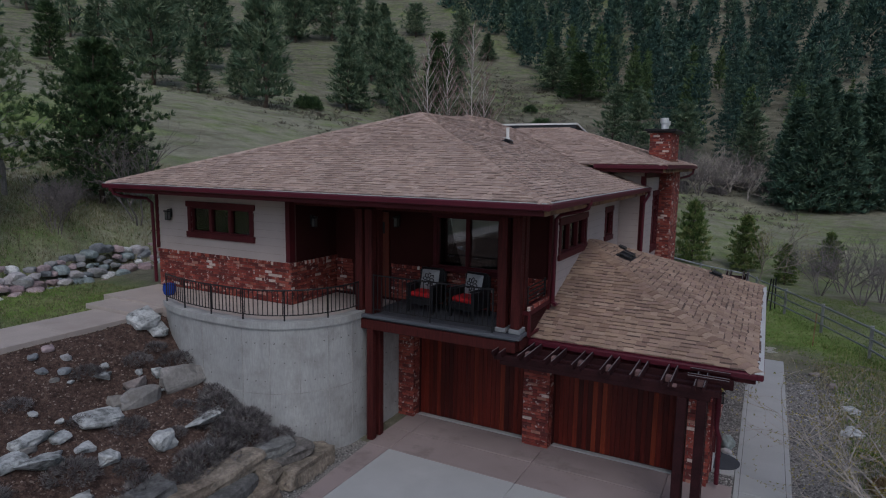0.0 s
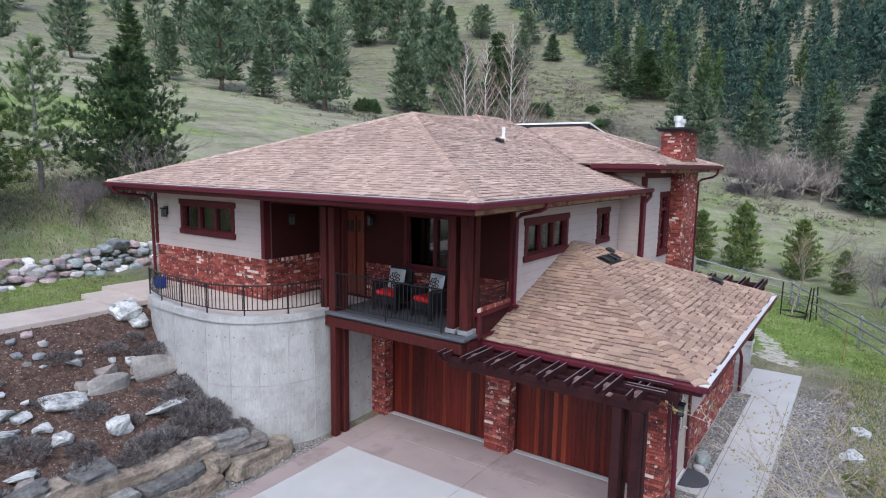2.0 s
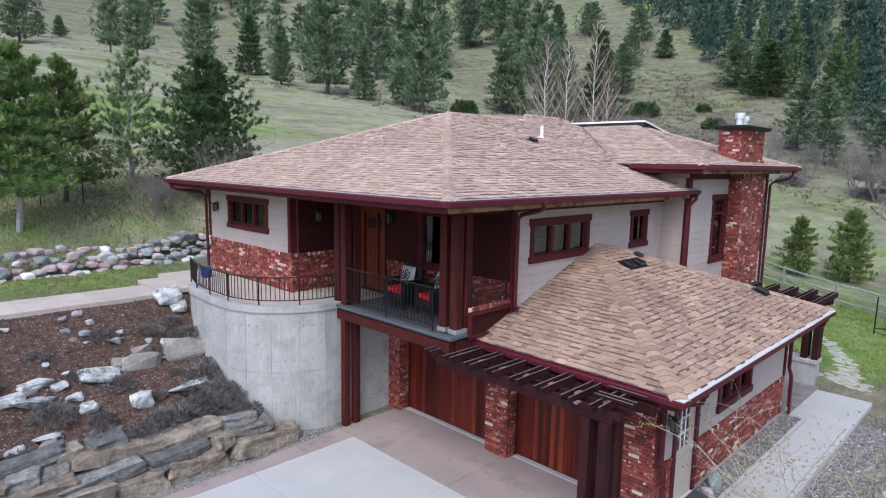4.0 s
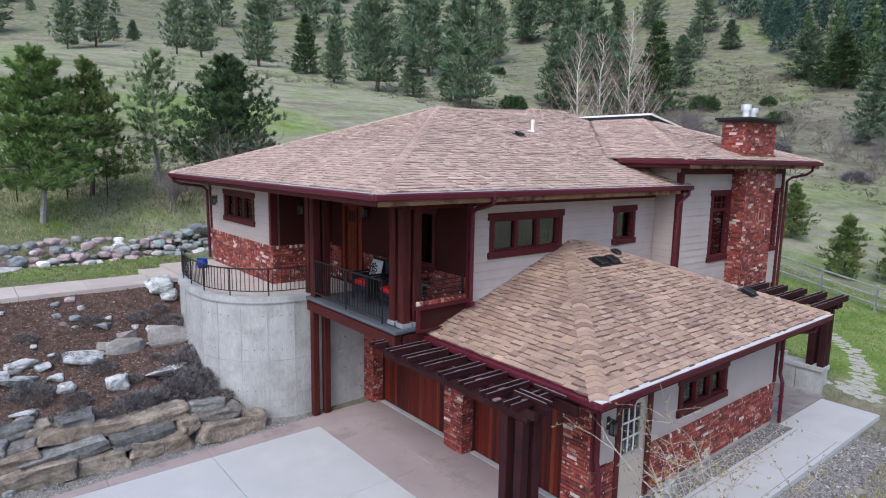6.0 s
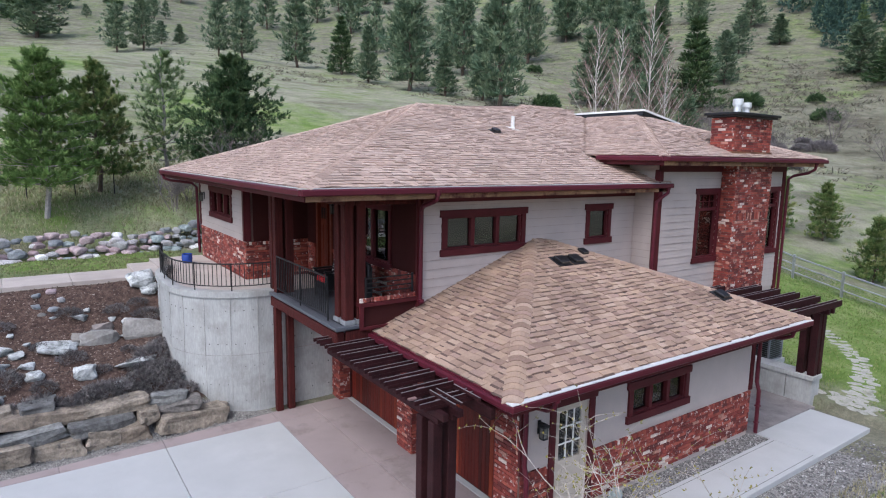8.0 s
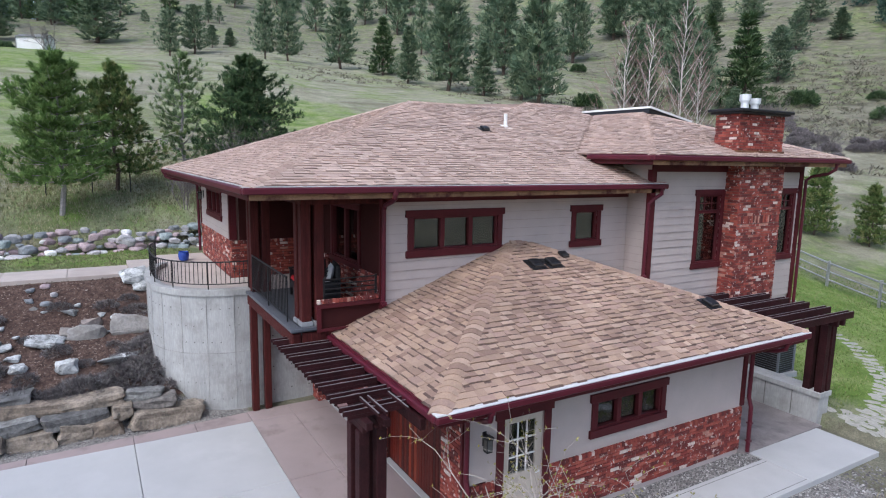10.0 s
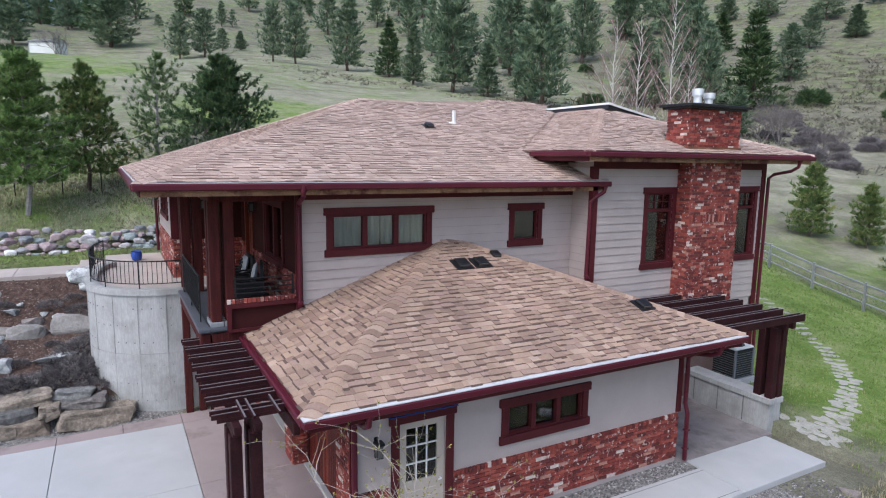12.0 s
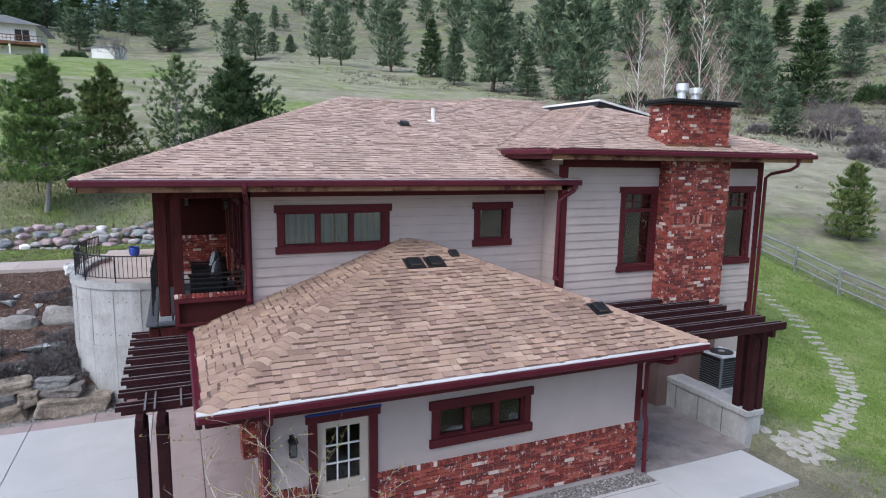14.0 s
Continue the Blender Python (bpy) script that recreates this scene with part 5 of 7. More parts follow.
def patio_chair():
    root = empty("patio_chair", (-6.35, 12.72, 2.92), "black wicker patio armchair with a red seat cushion", "chair", "balcony chairs")
    for x in (-0.31, 0.31):
        for y in (-0.3, 0.3):
            part("leg", boxes((x - 0.03, x + 0.03, y - 0.03, y + 0.03, 0, 0.62 if y < 0 else 0.9), bevel=0.006), "black", root)
        part("armrest", boxes((x - 0.045, x + 0.045, -0.36, 0.32, 0.62, 0.66), bevel=0.012), "black", root)
        part("side_panel", boxes((x - 0.015, x + 0.015, -0.28, 0.28, 0.2, 0.6)), "black", root)
    part("seat", boxes((-0.3, 0.3, -0.32, 0.3, 0.27, 0.36), bevel=0.01), "black", root)
    part("backrest", boxes((-0.3, 0.3, 0.24, 0.32, 0.36, 0.96), bevel=0.02), "black", root)
    part("front_apron", boxes((-0.28, 0.28, -0.33, -0.31, 0.2, 0.3)), "black", root)
    bm = boxes((-0.28, 0.28, -0.33, 0.22, 0.36, 0.48), bevel=0.04)
    part("seat_cushion", bm, "red", root, "plump red seat cushion")
    return root


def throw_pillow():
    root = empty("throw_pillow", (-6.35, 12.80, 3.40), "cream throw pillow with a dark scroll pattern resting on the chair", "pillow", "balcony pillows")
    bmp = pillow_bm(0.46, 0.46, 0.14)
    bmesh.ops.translate(bmp, verts=bmp.verts, vec=(0, 0, 0.23))
    p = part("cover", bmp, "plinth", root)
    p.rotation_euler = (radians(-14), 0, 0)
    bm = bmesh.new()
    for k in range(8):
        a = k * math.pi / 4
        pts = [(0.03 * math.cos(a), -0.082, 0.23 + 0.03 * math.sin(a)), (0.10 * math.cos(a + 0.25), -0.083, 0.23 + 0.10 * math.sin(a + 0.25)), (0.15 * math.cos(a - 0.1), -0.073, 0.23 + 0.15 * math.sin(a - 0.1)), (0.13 * math.cos(a - 0.4), -0.076, 0.23 + 0.13 * math.sin(a - 0.4))]
        tube(bm, pts, 0.013, 5)
    q = part("scroll_pattern", bm, "black", root, "dark embroidered scrolls")
    q.rotation_euler = (radians(-14), 0, 0)
    return root


ca, pa = patio_chair(), throw_pillow()
cb = copy_thing(ca, pose(-5.25, 12.72, 2.92, 0, 0, -12))
copy_thing(pa, pose(-5.23, 12.80, 3.40, 0, 0, -12))
side_t = empty("side_table", (-5.8, 13.0, 2.92), "small black side table between the chairs", "table")
part("top", tube(bmesh.new(), [(0, 0, 0.46), (0, 0, 0.49)], 0.22, 20), "black", side_t)
for k in range(3):
    a = k * 2.09
    part("leg", tube(bmesh.new(), [(0.16 * math.cos(a), 0.16 * math.sin(a), 0), (0.1 * math.cos(a), 0.1 * math.sin(a), 0.46)], 0.012), "black", side_t)


def turned(name, profile, mat, at, label, category, sides=20):
    """A round thing from its profile of radius and height."""
    bm = bmesh.new()
    rings = [[bm.verts.new((r * math.cos(2 * math.pi * k / sides), r * math.sin(2 * math.pi * k / sides), z)) for k in range(sides)] for r, z in profile]
    for a, b in zip(rings, rings[1:]):
        for k in range(sides):
            bm.faces.new((a[k], a[(k + 1) % sides], b[(k + 1) % sides], b[k]))
    bm.faces.new(rings[0][::-1])
    bm.faces.new(rings[-1])
    ob = tagged(part(name, bm, mat), label, category)
    ob.location = at
    return ob


turned("plant_pot", [(0.096, 0.000), (0.136, 0.032), (0.160, 0.144), (0.152, 0.240), (0.136, 0.264), (0.160, 0.288), (0.136, 0.288), (0.120, 0.240), (0.016, 0.224)], "blue", (-12.85, 10.85, PATIO), "glazed blue plant pot on the terrace", "pot")

M["slat"] = material("dark_louvre", (0.15, 0.165, 0.19), 0.5, vary=0.2)
M["shell"] = material("pale_shell", (0.50, 0.52, 0.54), 0.5, vary=0.1)
ac = empty("air_conditioner", (-2.2, 24.75, land(-2.2, 24.75)), "dark louvred air conditioner with a pale top behind a low wall", "air conditioner")
part("pad", boxes((-0.45, 0.45, -0.45, 0.45, -0.1, 0.08)), "slab", ac)
part("body", boxes((-0.36, 0.36, -0.36, 0.36, 0.08, 0.86), bevel=0.04), "black", ac)
for k in range(11):
    z = 0.14 + k * 0.062
    part("louvre", boxes((-0.375, 0.375, -0.375, 0.375, z, z + 0.008)), "slat", ac)
part("top_cover", boxes((-0.38, 0.38, -0.38, 0.38, 0.86, 0.92), bevel=0.03), "shell", ac)
part("fan_grille", tube(bmesh.new(), [(0, 0, 0.92), (0, 0, 0.935)], 0.29, 24), "black", ac, "round black fan grille")
for x in (-0.36, 0.36):
    for y in (-0.36, 0.36):
        part("corner_post", boxes((x - 0.03, x + 0.03, y - 0.03, y + 0.03, 0.09, 0.87), bevel=0.01), "slat", ac)
part("fan_hub", tube(bmesh.new(), [(0, 0, 0.935), (0, 0, 0.95)], 0.08, 16), "fence", ac)
mat = bmesh.new()
prism(mat, [(-0.10, 14.05)] + arc(0.0, 14.47, 0.40, -80, 80, 10) + [(-0.10, 14.89)], 0.014, 0.03)
dm = tagged(part("doormat", mat, "deck"), "dark grey half-round doormat before the side door", "doormat")


# ---- stones ----
def rock_mesh(seed, flat=0.6):
    """A weathered stone, about one metre across, standing on z = 0."""
    bm = bmesh.new()
    bmesh.ops.create_icosphere(bm, subdivisions=3, radius=0.5)
    for v in bm.verts:
        c = v.co.copy()
        k = 1 + 0.55 * noise.noise(c * 1.7 + Vector((seed * 7.1, 0, 0))) + 0.10 * noise.noise(c * 4.5 + Vector((0, seed * 3.3, 0))) + 0.04 * noise.noise(c * 11 + Vector((0, 0, seed)))
        v.co = c * k
        for axis in range(3):
            lim = 0.33 + 0.08 * math.sin(seed * (axis + 1) * 2.3)
            v.co[axis] = max(-lim, min(lim, v.co[axis])) if axis == 2 else max(-0.46, min(0.46, v.co[axis]))
        v.co.z *= flat / 0.8
    lo = min(v.co.z for v in bm.verts)
    bmesh.ops.translate(bm, verts=bm.verts, vec=(0, 0, -lo * 0.85))
    me = finish(bm, "stone")
    me.materials.append(M["rock"])
    return me


def hull_rock(seed, sx, sy, sz, n=16):
    """An angular broken boulder: the hull of scattered corners, worn a little."""
    r = random.Random(seed)
    bm = bmesh.new()
    for i in range(n):
        v = Vector((r.uniform(-1, 1), r.uniform(-1, 1), r.uniform(-1, 1)))
        v /= max(abs(v.x), abs(v.y), abs(v.z)) ** r.uniform(0.75, 1.0)
        bm.verts.new((v.x * sx / 2, v.y * sy / 2, v.z * sz / 2))
    res = bmesh.ops.convex_hull(bm, input=list(bm.verts))
    bmesh.ops.delete(bm, geom=list({g for g in res["geom_interior"] + res["geom_unused"] if isinstance(g, bmesh.types.BMVert)}), context="VERTS")
    bmesh.ops.triangulate(bm, faces=list(bm.faces))
    bmesh.ops.subdivide_edges(bm, edges=list(bm.edges), cuts=2, use_grid_fill=True)
    bmesh.ops.smooth_vert(bm, verts=list(bm.verts), factor=0.22, use_axis_x=True, use_axis_y=True, use_axis_z=True)
    for v in bm.verts:
        v.co *= 1 + 0.20 * noise.noise(v.co * 3.1 + Vector((seed, 0, 0))) + 0.11 * noise.noise(v.co * 8)
    lo = min(v.co.z for v in bm.verts)
    bmesh.ops.translate(bm, verts=bm.verts, vec=(0, 0, -lo * 0.9))
    me = finish(bm, "stone")
    me.materials.append(M["rock"])
    return me


ROUND = [rock_mesh(i, 0.75) for i in range(6)]
JAG = [hull_rock(i + 60, 1.0, 1.0, 0.8, 22) for i in range(6)]
FLAT = [rock_mesh(i + 40, 0.35) for i in range(4)]


def stone(name, me, at, size, turn, parent=None, tilt=0.0, label="", category="", group=""):
    ob = bpy.data.objects.new(name, me)
    scene.collection.objects.link(ob)
    ob.parent = parent
    ob.location, ob.scale = at, size
    ob.rotation_euler = (tilt, tilt * 0.5, turn)
    return tagged(ob, label, category, group)


sr = random.Random(11)
M["pale_rock"] = material("pale_rock", (0.44, 0.455, 0.455), 0.9, vary=0.3, scale=4, grain=18, bump=0.8, stain=(0.15, 0.16, 0.155), stain_scale=3.2, stain_cut=(0.5, 0.62))
M["tan_rock"] = material("tan_rock", (0.33, 0.30, 0.265), 0.9, vary=0.28, scale=2.5, grain=16, bump=0.8, stain=(0.17, 0.155, 0.14), stain_scale=2.2, pieces=[(0.0, (0.24, 0.215, 0.19)), (0.35, (0.21, 0.21, 0.202)), (0.7, (0.225, 0.18, 0.165)), (1.0, (0.26, 0.265, 0.255))])
M["wall_rock"] = material("wall_rock", (0.3, 0.27, 0.24), 0.9, vary=0.4, scale=5.0, grain=15, bump=0.8, stain=(0.075, 0.07, 0.065), stain_scale=6.0, stain_cut=(0.56, 0.74),
                          pieces=[(0.0, (0.185, 0.152, 0.12)), (0.2, (0.115, 0.114, 0.112)), (0.38, (0.165, 0.11, 0.093)), (0.52, (0.225, 0.192, 0.155)), (0.72, (0.145, 0.134, 0.126)), (0.92, (0.19, 0.192, 0.187))])


def slab_rock(seed):
    """A split building stone: a skewed slab with broken ends, chipped edges and beds that show on its faces."""
    r = random.Random(seed)
    bm = bmesh.new()
    bmesh.ops.create_cube(bm, size=1.0)
    skew = r.uniform(-0.16, 0.16)
    for v in bm.verts:
        top = v.co.z > 0
        v.co = Vector((v.co.x * r.uniform(0.80, 1.06), v.co.y * r.uniform(0.78, 1.06) + (skew if top else 0.0), v.co.z * (r.uniform(0.62, 1.08) if top else r.uniform(0.92, 1.04))))
    bmesh.ops.bevel(bm, geom=list(bm.edges), offset=0.05, segments=1, affect="EDGES")
    bmesh.ops.triangulate(bm, faces=list(bm.faces))
    bmesh.ops.subdivide_edges(bm, edges=list(bm.edges), cuts=2, use_grid_fill=True)
    for v in bm.verts:
        c = v.co.copy()
        bed = noise.noise((seed * 2.3, c.y * 1.4, c.z * 6.0 + c.y * skew * 3))
        v.co *= 1 + 0.17 * noise.noise(c * 1.9 + Vector((seed * 3.7, 0, 0))) + 0.07 * noise.noise(c * 6 + Vector((0, seed, 0)))
        v.co.x += 0.13 * bed * (1 if c.x > 0 else -1)
    bmesh.ops.translate(bm, verts=bm.verts, vec=(0, 0, 0.5))
    me = finish(bm, "block")
    me.materials.append(M["wall_rock"])
    return me


PALE, TAN = [], []
for lst, src, mm in ((PALE, JAG, "pale_rock"), (TAN, [hull_rock(k + 80, 1.0, 1.0, 0.9, 20) for k in range(6)], "tan_rock")):
    for me in src:
        c = me.copy()
        c.materials.clear()
        c.materials.append(M[mm])
        lst.append(c)
# boulders on the planted bank
for x, y, sx, sy, sz, kind in ((-11.9, 9.42, 0.6, 0.82, 0.55, 0), (-11.62, 9.56, 0.42, 0.5, 0.36, 0), (-10.4, 9.2, 0.4, 1.05, 0.72, 1), (-10.38, 8.14, 0.4, 0.98, 0.55, 1), (-10.3, 7.24, 0.62, 0.98, 0.36, 0),
                               (-9.2, 7.68, 0.42, 0.54, 0.46, 0), (-8.72, 8.37, 0.3, 0.38, 0.26, 0), (-9.2, 8.8, 0.40, 1.05, 0.42, 0), (-9.7, 5.78, 0.5, 0.86, 0.45, 0), (-10.4, 6.03, 0.45, 0.68, 0.30, 0),
                               (-10.15, 6.42, 0.28, 0.34, 0.22, 0), (-8.84, 5.88, 0.4, 0.58, 0.26, 0), (-8.76, 5.35, 0.3, 0.42, 0.2, 0), (-10.05, 5.5, 0.4, 0.6, 0.3, 0), (-9.75, 6.6, 0.3, 0.42, 0.18, 0), (-10.5, 7.75, 0.3, 0.45, 0.28, 1)):
    stone("boulder", (TAN if kind else PALE)[sr.randrange(6)], (x, y, land(x, y) - 0.3 * sz), (sx, sy * 0.95, sz), sr.uniform(-0.25, 0.25), None, sr.uniform(-0.12, 0.12),
          "tan weathered boulder set into the planted bank" if kind else "pale angular boulder half buried in bark mulch", "boulder", "boulders on the bank")
for k in range(26):
    x, y = sr.uniform(-11.9, -8.4), sr.uniform(1.0, 9.2)
    s = sr.uniform(0.12, 0.4)
    stone("rock", sr.choice(PALE + TAN), (x, y, land(x, y) - 0.04), (s, s * sr.uniform(0.8, 1.5), s * 0.8), sr.uniform(0, 6), None, 0, "small pale rock lying on the bark mulch", "rock", "rocks on the bank")
for k in range(70):
    x, y = sr.uniform(-11.8, -8.2), sr.uniform(0.0, 9.4)
    if noise.noise((x * 0.7, y * 0.7, 6.0)) < -0.05:
        continue
    s = sr.uniform(0.07, 0.2)
    stone("rock", sr.choice(PALE + TAN), (x, y, land(x, y) - 0.03), (s, s * sr.uniform(0.9, 2.0), s * sr.uniform(0.4, 0.8)), sr.uniform(0, 6), None, sr.uniform(-0.2, 0.2), "small broken rock lying on the bark mulch", "rock", "rocks on the bank")
# little heap of round stones by the walk
for k in range(5):
    a = k * 1.25 + 0.3
    x, y = -11.6 + 0.26 * math.cos(a), 7.15 + 0.3 * math.sin(a)
    stone("rock", ROUND[k % 6], (x, y, land(x, y) - 0.03), (0.2, 0.24, 0.17), a, None, 0, "round river stone in a small ring", "rock", "ring of stones")

# dry-stacked wall along the drive
dry = empty("stone_wall", (-7.8, 6.0, 0.0), "dry-stacked wall of large tan stone blocks along the drive", "stone wall", kind="structure")


SLAB = [slab_rock(k) for k in range(18)]
tall = []
for c, (z0, hh, x0) in enumerate(((-0.05, 0.33, -7.46), (0.25, 0.28, -7.66), (0.49, 0.25, -7.92), (0.68, 0.2, -8.2))):
    y = 10.25 - 0.35 * c
    while y > -7.0:
        ln = sr.choice((0.45, 0.6, 0.8, 1.0, 1.25, 1.5)) * sr.uniform(0.9, 1.1)
        ym, h = y - ln / 2, hh * sr.uniform(0.9, 1.12)
        y -= ln + 0.015
        if any(abs(ym - q) < (w + ln) / 2 - 0.12 for q, w in tall) and c == 1:
            continue
        if c == 0 and sr.random() < 0.28 and ln < 1.1:
            tall.append((ym, ln))
            h = 0.60
        if c == 3 and sr.random() < 0.55:
            continue
        stone("block", SLAB[sr.randrange(18)], (x0 + sr.uniform(-0.05, 0.04) + 7.8, ym - 6.0, z0 + 0.02 * math.sin(ym * 1.3)), (0.52, ln * 1.14, h * 1.2), sr.uniform(-0.2, 0.2) + (3.1416 if sr.random() < 0.5 else 0), dry, sr.uniform(-0.11, 0.11))
for k in range(60):
    y = sr.uniform(-5, 10.2)
    s = sr.uniform(0.06, 0.2)
    stone("block", ROUND[k % 6], (-7.42 + sr.uniform(-0.1, 0.12) + 7.8, y - 6.0, -0.03), (s, s * 1.3, s), sr.uniform(0, 6), dry)

# cobble wall across the lawn
cob = empty("cobble_wall", (-17.0, 9.0, 2.7), "low dry wall of round grey and pink cobbles at the lawn's edge", "stone wall", kind="structure")
for c in range(4):
    s = -9.0
    while s < 8.5:
        w = sr.choice((0.22, 0.28, 0.34, 0.42, 0.54))
        y = 9.0 + s + sr.uniform(-0.1, 0.1)
        x = -16.75 - 0.2 * c - 0.16 * max(0, y - 9.0) - 0.004 * (y - 9) ** 2 + sr.uniform(-0.08, 0.08) + 0.10 * min(0, y - 9) * -0.9
        z = max(land(-16.4, y), 2.6) + (0.21 + 0.03 * math.sin(y * 1.7)) * c - 0.08 + sr.uniform(-0.07, 0.07)
        stone("cobble", sr.choice(ROUND), (x + 17.0, y - 9.0, z - 2.7), (w * 0.9, w * 1.05, w * 0.72), sr.uniform(0, 6), cob)
        s += w * 0.80

# stepping stones through the lawn
path = empty("stone_path", (-2.0, 28.0, 0.0), "winding path of flat pale stepping stones in the lawn", "stone path", kind="structure")


def path_at(s):
    """Plan place along the path, s from the patio (0) to behind the house (1)."""
    k = s * 10.5
    return 0.5 - 0.1 * k - 0.028 * k * k - 0.0062 * k ** 3, 23.75 + k * 0.98


M["flag"] = material("pale_flagstone", (0.37, 0.36, 0.325), 0.9, vary=0.2, scale=3, grain=20, bump=0.5, stain=(0.22, 0.225, 0.17), stain_scale=3.0)
for me in FLAT:
    me.materials.clear()
    me.materials.append(M["flag"])
for k in range(46):
    s = k / 45
    x, y = path_at(s)
    x2, y2 = path_at(min(1.0, s + 0.02))
    turn = math.atan2(y2 - y, x2 - x) + 1.5708 if s < 0.98 else 0.8
    for j in (-1, 1):
        q = 0.15 * j * sr.uniform(0.6, 1.2) * (1.0 - 0.3 * s)
        px, py = x + q * math.cos(turn) + sr.uniform(-0.05, 0.05), y + q * math.sin(turn) + sr.uniform(-0.07, 0.07)
        stone("flagstone", FLAT[sr.randrange(4)], (px + 2.0, py - 28.0, land(px, py) - 0.02), (sr.uniform(0.30, 0.50), sr.uniform(0.20, 0.30), 0.12), turn + sr.uniform(-0.3, 0.3), path)
for k in range(22):
    py = 23.75 + sr.random() ** 1.4 * 1.5
    px = 0.45 + sr.uniform(-1.0, 1.0) * (1.0 - 0.45 * (py - 23.75))
    stone("flagstone", FLAT[sr.randrange(4)], (px + 2.0, py - 28.0, land(px, py) - 0.02), (sr.uniform(0.3, 0.5), sr.uniform(0.22, 0.34), 0.12), sr.uniform(-0.5, 0.5), path)
for x, y, s in ((2.2, 22.4, 0.26), (2.6, 21.4, 0.3), (2.9, 19.5, 0.36), (2.75, 17.8, 0.42), (2.6, 15.6, 0.34), (2.7, 13.9, 0.4), (2.9, 16.6, 0.36), (2.3, 18.6, 0.26), (2.5, 12.4, 0.4)):
    stone("boulder", (PALE + TAN)[sr.randrange(12)], (x, y, land(x, y) - 0.08), (s, s * 1.3, s * 0.7), sr.uniform(0, 6), None, 0, "weathered pale boulder beside the gravel bed", "boulder", "boulders by the walk")
stone("garden_ornament", ROUND[2], (0.08, 15.35, -0.02), (0.26, 0.34, 0.4), 0.4, None, 0.2, "mottled stone leaning in the gravel strip", "garden ornament")
stone("rock", ROUND[3], (0.1, 15.0, -0.03), (0.2, 0.26, 0.18), 0.9, None, 0, "dark small stone in the gravel strip", "rock", "rocks by the door")


def pebbles(name, count, spot, size, label, seed, mat="gravel"):
    """Loose pebbles as one mesh; spot(r) gives a place."""
    r = random.Random(seed)
    verts, faces = [], []
    for i in range(count):
        x, y, z = spot(r)
        s, t = r.uniform(*size), r.uniform(0, 3.14)
        c, d = math.cos(t) * s, math.sin(t) * s
        k = len(verts)
        verts += [(x + c, y + d, z), (x - d * 0.8, y + c * 0.8, z), (x - c, y - d, z), (x + d * 0.8, y - c * 0.8, z), (x, y, z + s * 0.7), (x + c * 0.45, y + d * 0.45, z + s * 0.62)]
        faces += [(k, k + 1, k + 5), (k + 1, k + 4, k + 5), (k + 1, k + 2, k + 4), (k + 2, k + 3, k + 4), (k + 3, k + 5, k + 4), (k + 3, k, k + 5)]
    me = bpy.data.meshes.new(name)
    me.from_pydata(verts, [], faces)
    me.materials.append(M[mat])
    tagged(new(name, me), label, "gravel", kind="stuff")


M["pebble"] = material("pebble", (0.3, 0.3, 0.3), 0.85, vary=0.2, grain=30, island=[(0.0, (0.085, 0.083, 0.083)), (0.25, (0.16, 0.156, 0.152)), (0.5, (0.24, 0.235, 0.23)), (0.7, (0.12, 0.11, 0.107)), (0.92, (0.40, 0.39, 0.38))])
tagged(part("gravel_bed", boxes((-0.15, 0.31, 14.93, 20.45, -0.1, -0.03), (-0.15, 0.31, 12.9, 13.96, -0.1, -0.03)), "gravel"), "grey pebble bed between wall and walk", "gravel bed", kind="structure")
pebbles("pebble_strip", 3600, lambda r: (r.uniform(-0.13, 0.30), r.choice((r.uniform(14.95, 20.42), r.uniform(14.95, 20.42), r.uniform(14.95, 20.42), r.uniform(12.95, 13.93))), -0.03), (0.014, 0.034), "grey pebbles along the wing's wall", 31, "pebble")


def bank_spot(r):
    x, y = r.uniform(1.4, 4.2), r.uniform(9.5, 22.5)
    return x, y, land(x, y) - 0.005


pebbles("gravel_bank", 9000, bank_spot, (0.016, 0.05), "loose grey gravel beside the side walk", 32, "pebble")


def foot_spot(r):
    y = r.uniform(-4, 11.2)
    x = r.uniform(-7.62, -7.12) if y < 9.9 else r.uniform(-7.9, -7.12)
    return x, y, land(x, y) - 0.002


pebbles("gravel_edge", 3000, foot_spot, (0.012, 0.035), "loose gravel between drive and stone wall", 33, "pebble")


def chips_spot(r):
    x, y = r.uniform(-12.0, -8.0), r.uniform(-3, 9.5)
    return x, y, land(x, y) - 0.004


M["chips"] = material("bark_chip", (0.1, 0.06, 0.05), 0.95, vary=0.3, grain=30, island=[(0.0, (0.035, 0.024, 0.021)), (0.35, (0.075, 0.05, 0.041)), (0.75, (0.125, 0.088, 0.072)), (0.95, (0.26, 0.215, 0.185))])
pebbles("bark_chips", 22000, chips_spot, (0.010, 0.034), "dark brown bark chips on the bank", 34, "chips")


# ---- fence ----
fence = empty("fence", (2.55, 28.1, 0.0), "grey rail fence with three rails along the lawn", "fence", kind="structure")
M["rail_grey"] = material("rail_grey", (0.33, 0.34, 0.36), 0.38, metal=0.55, vary=0.25, grain=20)
fp = []
for x, y in [(5.2, 22.3), (3.96, 25.3), (2.72, 28.2), (1.51, 31.1), (0.3, 34.0), (-0.1, 35.4)] + [(-0.1 - 2.35 * k, 35.4 + 0.46 * k) for k in range(1, 11)]:
    fp.append(Vector((x, y, land(x, y))))
o = Vector((2.55, 28.1, 0))
for p in fp:
    part("post", boxes((p.x - o.x - 0.05, p.x - o.x + 0.05, p.y - o.y - 0.05, p.y - o.y + 0.05, p.z - 0.2, p.z + 1.15), bevel=0.01), "rail_grey", fence)
